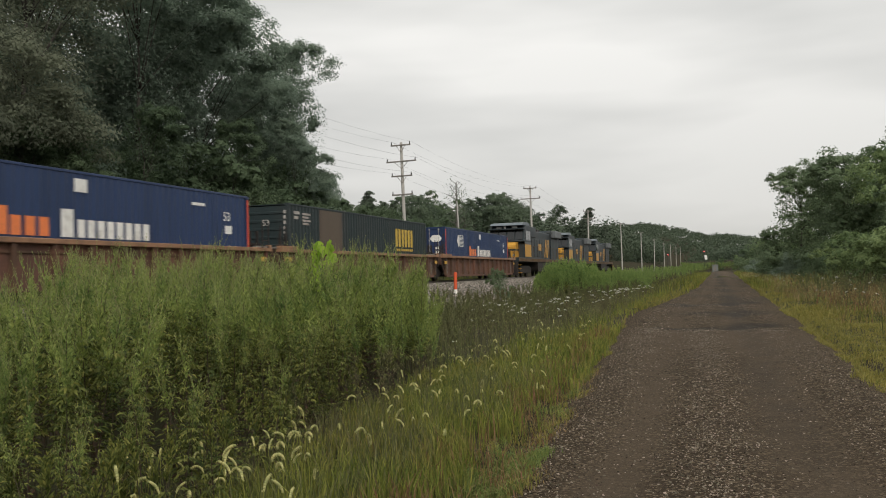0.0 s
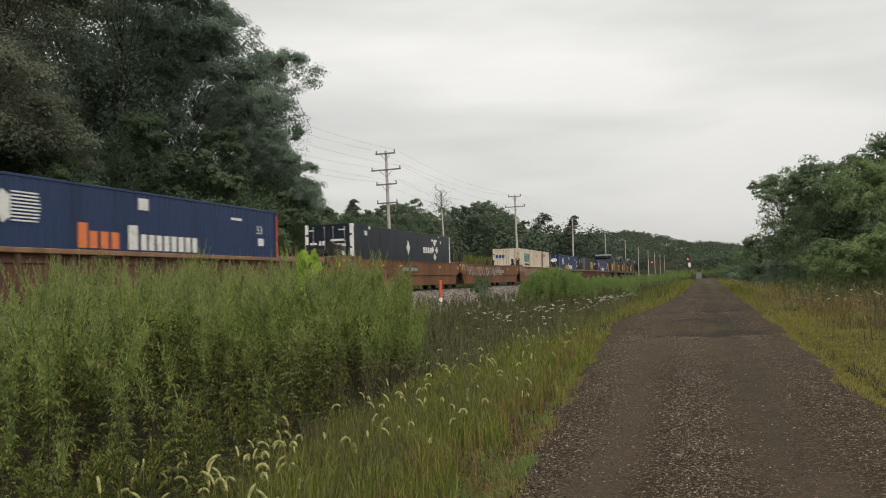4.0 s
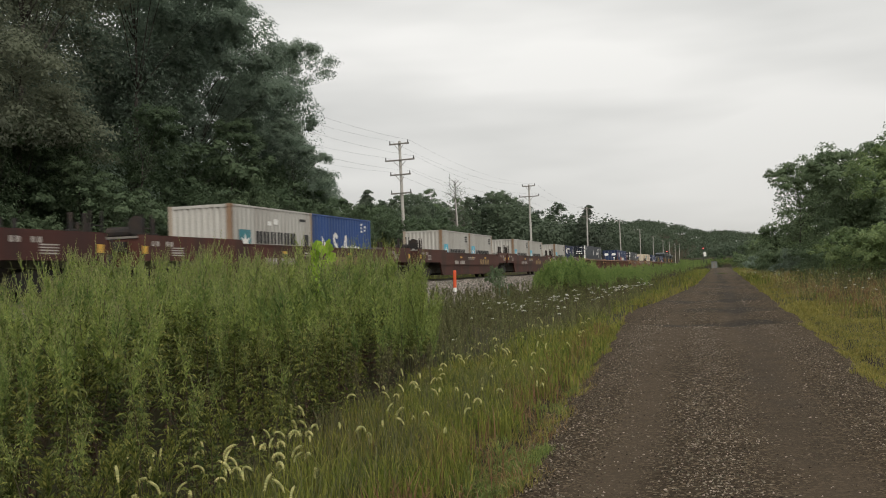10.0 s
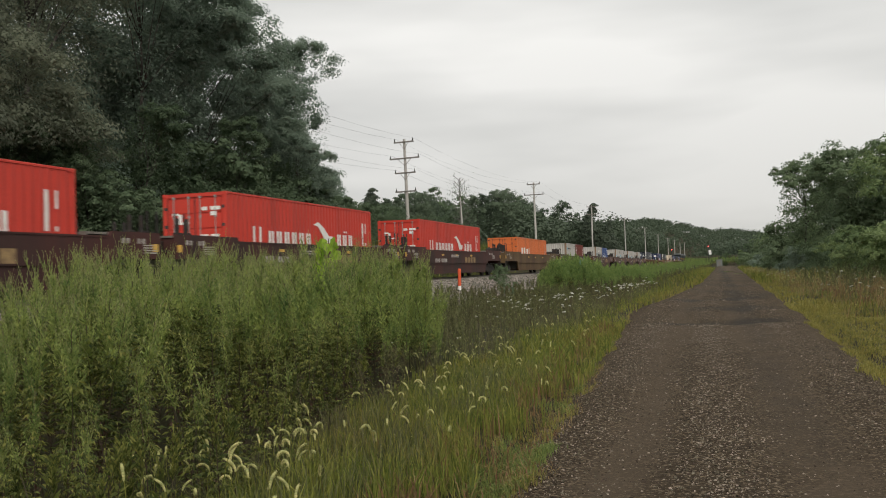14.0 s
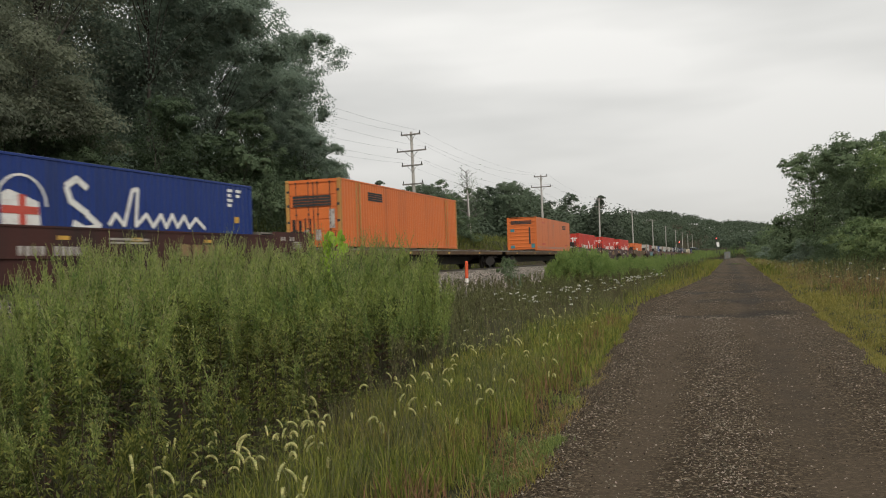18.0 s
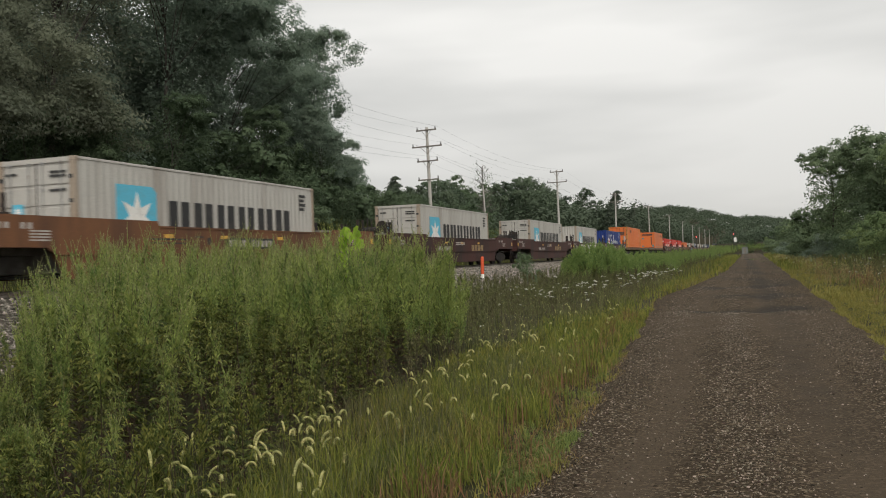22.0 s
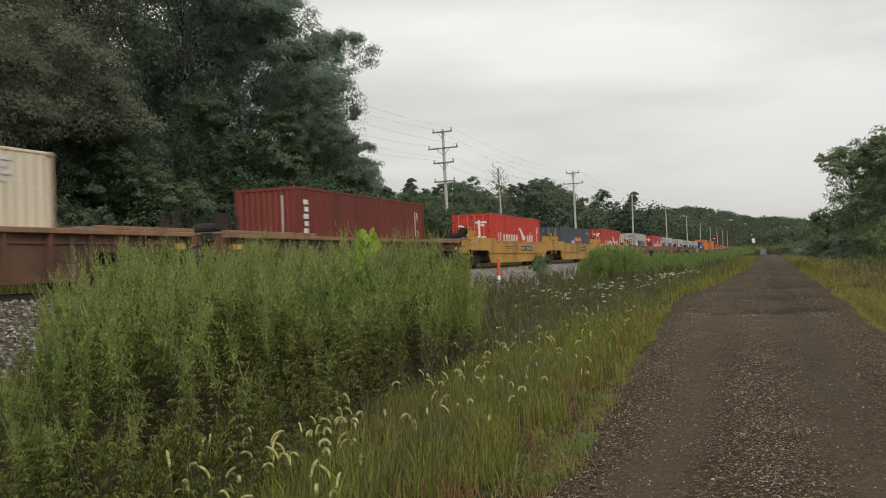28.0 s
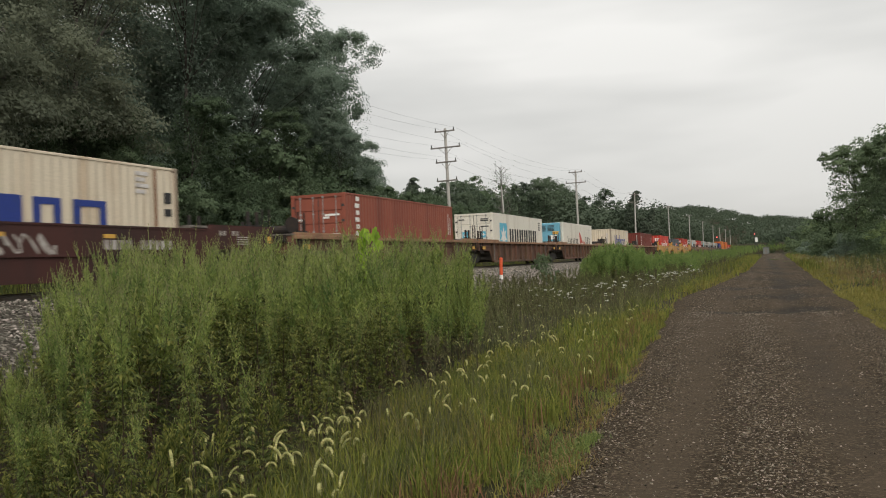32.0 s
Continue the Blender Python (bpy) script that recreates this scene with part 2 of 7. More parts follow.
# ---- the train: speed and place ----
SPEED = 22.1
TRACK_X, RAIL_Z = -16.49, 1.2
MOVING = []


def on_rails(ob, s, z=0.0):
    """Remembers that ob rolls along the track, at s metres at the start."""
    MOVING.append((ob, s, z))
    return ob


# ---- containers ----
W = 2.438
SIDE = W / 2


def wave_wall(geo, a, b, z0, z1, x, out, pitch=0.278, deep=0.022, axis="y"):
    """A corrugated wall from a to b, trapezoid waves that go in from x."""
    n = max(2, round((b - a) / pitch))
    step = (b - a) / n
    pts = []
    for i in range(n):
        y = a + i * step
        pts += [(y, 0), (y + step * 0.26, 0), (y + step * 0.5, deep), (y + step * 0.76, deep)]
    pts.append((b, 0))
    v = []
    for y, d in pts:
        for z in (z0, z1):
            v.append((x - out * d, y, z) if axis == "y" else (y, x - out * d, z))
    flip = (out > 0) == (axis == "y")
    f = [(2 * i, 2 * i + 2, 2 * i + 3, 2 * i + 1) if flip else (2 * i, 2 * i + 1, 2 * i + 3, 2 * i + 2) for i in range(len(pts) - 1)]
    geo.add(v, f)


CONTAINERS = {}


def container_plan(length, height, mat, rear, posts=None, smooth=False, wide=0.0):
    key = (length, height, mat.name, rear, posts and posts.name, smooth)
    if key in CONTAINERS:
        return CONTAINERS[key]
    p, h, s = Plan(), length / 2, SIDE + wide
    pm = posts or mat
    for side in (1, -1):
        g = Geo()
        if smooth:
            g.box(min(side * (s - 0.03), side * (s - 0.012)), max(side * (s - 0.03), side * (s - 0.012)), -h + 0.1, h - 0.1, 0.14, height - 0.06)
        else:
            wave_wall(g, -h + 0.1, h - 0.1, 0.14, height - 0.06, side * (s - 0.012), side)
        panel = p.add("side_panel", g, mat)
        if smooth and side > 0:
            for k in range(1, int(length / 1.2)):
                y = -h + k * 1.2
                p.add("panel_seam", Geo().box(s - 0.012, s - 0.008, y - 0.012, y + 0.012, 0.16, height - 0.09), mat, panel)
    g = Geo().box(-s + 0.06, s - 0.06, -h + 0.05, h - 0.05, height - 0.05, height - 0.025)
    for k in range(int(length / 0.6)):
        y = -h + 0.35 + k * 0.6
        g.box(-s + 0.1, s - 0.1, y - 0.13, y + 0.13, height - 0.025, height - 0.006)
    p.add("roof", g, mat)
    p.add("floor_frame", Geo().box(-s + 0.03, s - 0.03, -h + 0.03, h - 0.03, 0.02, 0.14), SEAL)
    for side in (1, -1):
        a, b = sorted((side * (s - 0.07), side * (s - 0.002)))
        p.add("top_rail", Geo().box(a, b, -h + 0.12, h - 0.12, height - 0.075, height - 0.004, 0.01), mat)
        p.add("bottom_rail", Geo().box(a, b, -h + 0.12, h - 0.12, 0.0, 0.16, 0.01), mat)
        for end in (1, -1):
            g = Geo()
            y0, y1 = sorted((end * (h - 0.13), end * h))
            a2, b2 = sorted((side * (s - 0.16), side * (s + 0.002)))
            g.box(a2, b2, y0, y1, 0.11, height - 0.11, 0.012)
            for z in (0, height - 0.118):
                g.box(*sorted((side * (s - 0.165), side * (s + 0.006))), *sorted((end * (h - 0.172), end * (h + 0.004))), z, z + 0.118, 0.012)
            p.add("corner_post", g, pm)
    # front wall (leading end), always corrugated
    g = Geo()
    wave_wall(g, -s + 0.14, s - 0.14, 0.14, height - 0.08, h - 0.02, 1, 0.25, 0.045, "x")
    g.box(-s + 0.1, s - 0.1, h - 0.05, h - 0.01, height - 0.1, height - 0.01)
    p.add("front_wall", g, mat)
    if rear == "wall":
        g = Geo()
        wave_wall(g, -s + 0.14, s - 0.14, 0.14, height - 0.08, -h + 0.02, -1, 0.25, 0.045, "x")
        g.box(-s + 0.1, s - 0.1, -h + 0.01, -h + 0.05, height - 0.11, height - 0.01)
        p.add("end_wall", g, mat)
    elif rear == "ribs":
        g = Geo().box(-s + 0.12, s - 0.12, -h + 0.03, -h + 0.06, 0.1, height - 0.1)
        wall = p.add("end_wall", g, mat)
        for k in range(8):
            z = 0.35 + k * (height - 0.7) / 7
            p.add("end_rib", Geo().box(-s + 0.16, s - 0.16, -h, -h + 0.04, z - 0.05, z + 0.05, 0.02), mat, wall)
    else:
        g = Geo().box(-s + 0.1, s - 0.1, -h + 0.005, -h + 0.06, height - 0.13, height - 0.01)
        p.add("door_header", g, mat)
        p.add("door_sill", Geo().box(-s + 0.1, s - 0.1, -h + 0.005, -h + 0.06, 0.02, 0.15), mat)
        for side in (-1, 1):
            g = Geo()
            a, b = sorted((side * 0.012, side * (s - 0.15)))
            g.box(a, b, -h + 0.05, -h + 0.09, 0.15, height - 0.13)
            d = p.add("door", g, mat)
            for k in range(5):
                z0 = 0.17 + k * (height - 0.32) / 5
                z1 = z0 + (height - 0.32) / 5 - 0.06
                p.add("door_panel", Geo().box(a + 0.05, b - 0.05, -h + 0.022, -h + 0.052, z0, z1, 0.022), mat, d)
            p.add("door_seal", Geo().box(*sorted((side * 0.001, side * 0.014)), -h + 0.035, -h + 0.05, 0.15, height - 0.13), SEAL, d)
            p.add("door_seal", Geo().box(side * (s - 0.155) - 0.014, side * (s - 0.155) + 0.014, -h + 0.03, -h + 0.05, 0.15, height - 0.13), SEAL, d)
            for x in (side * 0.22, side * 0.80):
                g = Geo().tube((x, -h + 0.008, 0.1), (x, -h + 0.008, height - 0.1), 0.018, 6)
                for z in (0.12, 0.75, 1.4, 2.1, height - 0.14):
                    g.box(x - 0.045, x + 0.045, -h + 0.0, -h + 0.03, z - 0.035, z + 0.035)
                p.add("lock_rod", g, ZINC if "orange" not in mat.name and "tangerine" not in mat.name else RUST, d)
            for z in (0.4, 1.1, 1.8, 2.4):
                p.add("hinge", Geo().box(*sorted((side * (s - 0.17), side * (s - 0.05))), -h - 0.004, -h + 0.03, z - 0.05, z + 0.05), SEAL, d)
    CONTAINERS[key] = p
    return p


def sheet(top, rows, mat, side=True, half=6.096, wide=0.0, name="marking", label="", lift=0.0):
    """Flat painted shapes on the near side: boxes (u0, u1, z0, z1) with u from the rear end, or on the rear face: (x0, x1, z0, z1)."""
    x = SIDE + wide - 0.008
    for r in rows:
        if side:
            g = Geo().box(x, x + 0.006, r[0] - half, r[1] - half, r[2], r[3])
        else:
            g = Geo().box(r[0], r[1], -half - 0.004, -half + 0.004, r[2], r[3])
        part(name, g, mat, top, label).location.x = lift


def shape(top, outline, mat, half, wide=0.0, name="emblem", label="", lift=0.0):
    """A flat painted outline (u, z) on the near side."""
    g = Geo()
    x = SIDE + wide - 0.008 + lift
    g.slab([(u - half, z) for u, z in outline], x, x + 0.006)
    return part(name, g, mat, top, label)


def star(u, z, r, points=7, inner=0.45):
    out = []
    for i in range(points * 2):
        a = math.pi / 2 + i * math.pi / points
        k = r if i % 2 == 0 else r * inner
        out.append((u + k * math.cos(a), z + k * math.sin(a)))
    return out


def blocks(u0, u1, z0, z1, n, fill=0.72, taper=0.0, rnd=3):
    """n letter-sized bars between u0 and u1."""
    step = (u1 - u0) / n
    if step < 0.45:
        return [(u0 + i * step, u0 + (i + fill) * step, z0, z1) for i in range(n)]
    return [(u0 + (i + d) * step, u0 + (i + d + 0.40 * fill) * step, z0, z1) for i in range(n) for d in (0, 0.6 * fill)]


def codes(u, z, n, tall=0.09, wide=0.5):
    return [(u, u + wide * (1 - 0.25 * (k % 2)), z - k * tall * 1.6, z - k * tall * 1.6 + tall) for k in range(n)]


PAINTS = {
    "navy": painted("navy_container_paint", (0.024, 0.043, 0.105), (0.017, 0.03, 0.07), 0.3, 0.45),
    "darkgreen": painted("dark_green_container_paint", (0.020, 0.031, 0.033), (0.03, 0.036, 0.036), 0.3, 0.5),
    "cream": painted("cream_container_paint", (0.62, 0.54, 0.42), (0.42, 0.29, 0.18), 0.27, 0.5),
    "ink": painted("blue_black_container_paint", (0.012, 0.018, 0.028), (0.018, 0.024, 0.034), 0.3, 0.42),
    "grey": painted("grey_container_paint", (0.42, 0.405, 0.375), (0.29, 0.265, 0.235), 0.3, 0.5),
    "deepnavy": painted("deep_navy_container_paint", (0.014, 0.024, 0.062), (0.02, 0.025, 0.05), 0.3, 0.5),
    "blue": painted("blue_container_paint", (0.035, 0.075, 0.215), (0.035, 0.06, 0.15), 0.3, 0.5),
    "royal": painted("royal_blue_container_paint", (0.014, 0.036, 0.17), (0.016, 0.032, 0.12), 0.25, 0.45),
    "maroon": painted("maroon_container_paint", (0.155, 0.034, 0.024), (0.10, 0.028, 0.02), 0.35, 0.55),
    "orange": painted("orange_container_paint", (0.60, 0.15, 0.045), (0.42, 0.12, 0.045), 0.3, 0.5),
    "red": painted("red_container_paint", (0.50, 0.046, 0.030), (0.34, 0.040, 0.028), 0.28, 0.5),
    "brickred": painted("faded_red_container_paint", (0.40, 0.046, 0.033), (0.25, 0.038, 0.028), 0.35, 0.5),
    "tangerine": painted("tangerine_container_paint", (0.60, 0.155, 0.042), (0.44, 0.12, 0.04), 0.25, 0.45),
    "slate": painted("slate_container_paint", (0.070, 0.080, 0.090), (0.055, 0.06, 0.065), 0.35, 0.5),
    "white": painted("white_container_paint", (0.70, 0.66, 0.575), (0.5, 0.44, 0.36), 0.15, 0.45),
    "redbrown": painted("red_brown_container_paint", (0.25, 0.075, 0.048), (0.17, 0.05, 0.035), 0.35, 0.55),
}
RUSTPOST = painted("rusty_corner_post_paint", (0.32, 0.27, 0.215), (0.22, 0.14, 0.088), 0.45, 0.65)
L20, L40, L53, HC, STD = 6.058, 12.192, 16.154, 2.896, 2.591
DARKRED = material("deep_red_spray", (0.16, 0.03, 0.022), (0.1, 0.02, 0.018), 0.4, 3)


def box_on(s_rear, length, height, paint, rear, label, z=0.37, posts=None, smooth=False, wide=0.0):
    """One container at s_rear; z above the rail."""
    top = thing("shipping_container", label, "container", "containers on the train")
    container_plan(length, height, PAINTS[paint], rear, posts, smooth, wide).make(top)
    return on_rails(top, s_rear + length / 2, z)


def star_box(s, label, paint="grey", length=L40, height=HC, rear="doors", posts=RUSTPOST, smooth=False):
    top = box_on(s, length, height, paint, rear, label, posts=posts, smooth=smooth)
    h = length / 2
    if length > 8:
        shape(top, [(1.45, 0.55), (3.05, 0.55), (3.05, 2.16), (2.9, 2.31), (1.45, 2.31)], SKYMARK, h, label="light blue square")
        shape(top, star(2.25, 1.42, 0.72), WHITE, h, label="white seven-pointed star", lift=0.007)
        sheet(top, blocks(3.62, 10.6, 0.95, 1.98, 6, 0.78), BLACK, half=h, label="row of six black letter bars")
        sheet(top, codes(11.1, 2.5, 4, 0.1, 0.45), SEAL, half=h)
        if rear == "doors":
            spots = (-0.74, 0.42) if paint == "white" else (-0.74,)
            sheet(top, [(x, x + 0.34, 1.4, 1.78) for x in spots], SKYMARK, False, h, name="door_decal", label="small light blue square")
            for x in spots:
                part("door_star", Geo().slab([(a, c) for a, c in star(x + 0.17, 1.59, 0.13)], 0, 0.004), WHITE, top).matrix_basis = Matrix.Translation((0, -h - 0.006, 0)) @ Matrix.Rotation(-math.pi / 2, 4, "Z")
            sheet(top, [(0.45, 0.95, z, z + 0.06) for z in (2.5, 2.4, 2.05)] + [(-0.95, -0.6, 2.5, 2.56)], SEAL, False, h, name="door_stencil")
    else:
        shape(top, [(0.5, 0.6), (1.28, 0.6), (1.28, 1.75), (0.5, 1.75)], SKYMARK, h, label="light blue square")
        shape(top, star(0.89, 1.27, 0.36), WHITE, h, lift=0.007, label="white star")
        sheet(top, blocks(1.55, 5.1, 0.85, 1.48, 6, 0.78), BLACK, half=h, label="row of six black letter bars")
        sheet(top, codes(5.0, 2.25, 3, 0.09, 0.5), SEAL, half=h)
    return top


def bird_box(s, label, paint="red"):
    top = box_on(s, L40, HC, paint, "doors", label)
    h = L40 / 2
    sheet(top, [(1.68, 1.80, 0.9, 1.8), (2.10, 2.23, 0.9, 1.8)] + blocks(2.75, 6.25, 0.9, 1.68, 6, 0.62), WHITE, half=h, label="white letter bars")
    sheet(top, blocks(8.5, 10.25, 0.9, 1.72, 3, 0.62) + [(9.2, 9.3, 1.8, 1.88), (9.4, 9.5, 1.8, 1.88)], WHITE, half=h, label="white letter bars")
    shape(top, [(6.3, 2.05), (6.75, 2.17), (7.25, 1.95), (7.7, 1.62), (8.1, 1.62), (8.0, 1.42), (7.75, 1.32), (7.35, 1.34), (7.1, 1.65), (6.75, 1.98)][::-1], WHITE, h, label="white curved emblem")
    shape(top, [(6.95, 0.95), (7.15, 1.22), (7.55, 1.28), (7.9, 1.1), (7.95, 0.95)][::-1], WHITE, h)
    sheet(top, [(11.15, 11.27, 1.3, 2.3), (11.5, 11.58, 1.85, 2.3), (11.5, 11.58, 1.3, 1.42)], WHITE, half=h)
    sheet(top, [(0.28, 0.5, 2.3, 2.42), (0.62, 1.0, 2.3, 2.42), (0.62, 0.85, 2.12, 2.25), (0.2, 0.52, 1.1, 1.5), (0.62, 0.94, 1.1, 1.5)], WHITE, False, h, name="door_decal")
    sheet(top, [(-0.85, -0.6, 2.16, 2.24), (-0.62, -0.48, 1.86, 2.2), (-0.5, -0.2, 1.86, 1.94)], WHITE, False, h, name="door_decal")
    return top

# ---- rail cars ----


def wheel_geo(x, y):
    g = Geo()
    g.tube((x - 0.06, y, 0.42), (x + 0.06, y, 0.42), 0.42, 20)
    g.tube((x - 0.085 if x > 0 else x + 0.06, y, 0.42), (x - 0.06 if x > 0 else x + 0.085, y, 0.42), 0.46, 20)
    g.tube((x - 0.09, y, 0.42), (x + 0.09, y, 0.42), 0.13, 10)
    return g


def add_truck(p, yc, base=0.89):
    g = Geo()
    for x in (-1.0, 1.0):
        g.slab([(yc - base - 0.3, 0.42), (yc - base, 0.30), (yc - 0.4, 0.22), (yc + 0.4, 0.22), (yc + base, 0.30), (yc + base + 0.3, 0.42),
                (yc + base + 0.25, 0.58), (yc + 0.55, 0.74), (yc - 0.55, 0.74), (yc - base - 0.25, 0.58)], x - 0.09, x + 0.09)
    g.box(-1.0, 1.0, yc - 0.2, yc + 0.2, 0.45, 0.8)
    t = p.add("truck", g, STEEL)
    for y in (yc - base, yc + base):
        for x in (-0.75, 0.75):
            p.add("wheel", wheel_geo(x, y), STEEL, t)
        p.add("axle", Geo().tube((-0.75, y, 0.42), (0.75, y, 0.42), 0.08, 8), STEEL, t)
    for x in (-1.0, 1.0):
        for y in (yc - 0.16, yc + 0.16):
            p.add("spring", Geo().tube((x, y, 0.3), (x, y, 0.6), 0.07, 8), STEEL, t)


def ladder(p, x, y, z0, z1, mat, wide=0.42):
    g = Geo()
    for dy in (0, wide):
        g.box(x - 0.02, x + 0.02, y + dy - 0.02, y + dy + 0.02, z0, z1)
    n = int((min(z1, 1.9) - z0) / 0.3)
    for k in range(n + 1):
        g.box(x - 0.012, x + 0.012, y, y + wide, z0 + 0.1 + k * 0.3, z0 + 0.125 + k * 0.3)
    p.add("ladder", g, mat)


UNITS = {}


SCRAWL = material("faded_black_spray", (0.045, 0.03, 0.022), (0.09, 0.05, 0.03), 0.6, 3, 20, 0.7, 0, 0)


def unit_plan(y0, y1, c0, c1, style, mat, front, rear, over):
    """A well car's body. y0..y1: its length, c0..c1: its well, all from the middle; front, rear: 'joint' or 'coupler'."""
    key = tuple(round(v, 2) for v in (y0, y1, c0, c1)) + (style, mat.name, front, rear, over)
    if key in UNITS:
        return UNITS[key]
    p = Plan()
    top = 1.6 if style == "smooth" else 1.5
    high = 1.73 if style == "smooth" else 1.60
    for side in (1, -1):
        def span(a, b):
            return sorted((side * a, side * b))
        if style == "smooth":
            g = Geo()
            g.slab([(y0, 1.0), (c0 - 1.0, 1.0), (c0 - 0.7, 0.83), (c1 + 0.7, 0.83), (c1 + 1.0, 1.0), (y1, 1.0), (y1, high), (c1 + 0.9, high),
                    (c1 + 0.84, top), (c0 + over, top), (c0 + over - 0.06, high), (y0, high)], *span(1.36, 1.45))
            g.box(*span(1.30, 1.47), c0 + over, c1 + 0.84, top - 0.05, top)
            p.add("side_plate", g, mat)
            g = Geo().slab([(c0 - 0.7, 0.83), (c0 - 0.35, 0.27), (c1 + 0.35, 0.27), (c1 + 0.7, 0.83)], *span(1.30, 1.40))
            g.box(*span(1.26, 1.43), c0 - 0.3, c1 + 0.3, 0.25, 0.33)
            p.add("side_sill", g, mat)
        else:
            g = Geo().slab([(y0, 0.95), (c0 - 1.0, 0.95), (c0 - 0.4, 0.27), (c1 + 0.4, 0.27), (c1 + 1.0, 0.95), (y1, 0.95), (y1, 1.4), (y0, 1.4)], *span(1.29, 1.33))
            p.add("side_plate", g, mat)
            p.add("top_flange", Geo().box(*span(1.26, 1.50), y0, y1, top - 0.13, top, 0.015), RUST_LIGHT)
            p.add("bottom_chord", Geo().box(*span(1.26, 1.42), c0 - 0.4, c1 + 0.4, 0.24, 0.36, 0.01), mat)
            p.add("side_rail", Geo().box(*span(1.33, 1.37), y0 + 0.1, y1 - 0.1, 1.14, 1.2), mat)
            n = round((c1 - c0 + 1.2) / 1.25)
            for k in range(n + 1):
                y = c0 - 0.6 + k * (c1 - c0 + 1.2) / n
                p.add("side_rib", Geo().box(*span(1.325, 1.46), y - 0.055, y + 0.055, 0.36, top - 0.13), mat)
            for a, b in ((y0, c0 + over), (c1 + 0.8, y1)):
                p.add("end_cap", Geo().box(*span(1.28, 1.48), a, b, top + 0.002, high, 0.01), RUST_LIGHT)
    for a, b, end in ((y0, c0 - 0.12, -1), (c1 + 0.12, y1, 1)):
        g = Geo().box(-1.36, 1.36, a, b, high - 0.09, high - 0.03)
        g.box(-1.36, 1.36, *sorted(((c0 - 0.12, c0 - 0.06) if end < 0 else (c1 + 0.06, c1 + 0.12))), 0.4, high - 0.03)
        g.box(-0.5, 0.5, a, b, 0.85, 1.2)
        p.add("end_deck", g, DECK)
    p.add("well_floor", Geo().box(-1.26, 1.26, c0 - 0.06, c1 + 0.06, 0.28, 0.36), STEEL)
    for end, kind, y in ((1, front, y1), (-1, rear, y0)):
        if kind == "joint":
            if end > 0:
                add_truck(p, y1 + 0.35)
                p.add("joint_casting", Geo().box(-0.3, 0.3, y1 - 0.1, y1 + 0.8, 0.78, 1.05, 0.03), STEEL)
            ladder(p, 1.40, y - 0.5 if end > 0 else y + 0.08, 0.75, 2.35, mat if mat is YELLOW else STEEL)
        else:
            add_truck(p, y - end * 1.9)
            p.add("coupler", Geo().box(-0.16, 0.16, *sorted((y - end * 0.2, y + end * 0.62)), 0.72, 0.98, 0.04), STEEL)
            p.add("end_sill", Geo().box(-1.4, 1.4, *sorted((y - end * 0.12, y)), 0.85, 1.12, 0.02), mat)
            ladder(p, 1.42, y - 0.55 if end > 0 else y + 0.1, 0.6, 2.3, mat if mat is YELLOW else STEEL)
            p.add("air_hose", Geo().tube((0.4, y, 0.8), (0.45, y + end * 0.45, 0.45), 0.025, 6), STEEL)
        g = Geo().box(-1.34, 1.34, *sorted((y - end * 0.05, y - end * 0.09)), 1.0, high - 0.10)
        for x in (-0.9, -0.3, 0.3, 0.9):
            g.box(x - 0.04, x + 0.04, *sorted((y - end * 0.01, y - end * 0.05)), 1.02, high - 0.12)
        p.add("end_sheet", g, mat)
        g = Geo().rope([(-1.1, y + end * 0.03, 1.05), (-0.5, y + end * 0.06, 1.16), (0.2, y + end * 0.05, 1.10), (0.8, y + end * 0.04, 1.3), (1.2, y + end * 0.02, 1.22)], 0.022, 6)
        g.rope([(0.5, y + end * 0.02, high - 0.1), (0.62, y + end * 0.10, 1.3), (0.55, y + end * 0.22, 0.95), (0.45, y + end * 0.3, 0.6)], 0.03, 6)
        p.add("brake_pipe", g, STEEL)
        g = Geo().box(0.6, 1.0, *sorted((y - end * 0.04, y + end * 0.16)), 1.28, 1.55, 0.02).box(-0.9, -0.45, *sorted((y - end * 0.04, y + end * 0.12)), 1.1, 1.4, 0.02)
        p.add("valve_box", g, STEEL)
    for y in (y0 + 0.5, y0 + 0.95, y1 - 0.95, y1 - 0.45):
        for side in (1, -1):
            g = Geo().box(*sorted((side * 1.08, side * 1.18)), y, y + 0.08, high, high + 0.5, 0.01)
            g.box(*sorted((side * 1.03, side * 1.23)), y - 0.07, y + 0.15, high - 0.03, high + 0.07, 0.01)
            p.add("guide_post", g, STEEL)
    if rear == "coupler":
        y = y0 + 0.75
        g = Geo().tube((-0.2, y, high + 0.14), (0.75, y, high + 0.14), 0.16, 12)
        p.add("brake_cylinder", g, STEEL)
        g = Geo().tube((0.95, y - 0.3, high + 0.3), (0.95, y - 0.26, high + 0.3), 0.27, 16)
        p.add("brake_wheel", g, STEEL)
    UNITS[key] = p
    return p


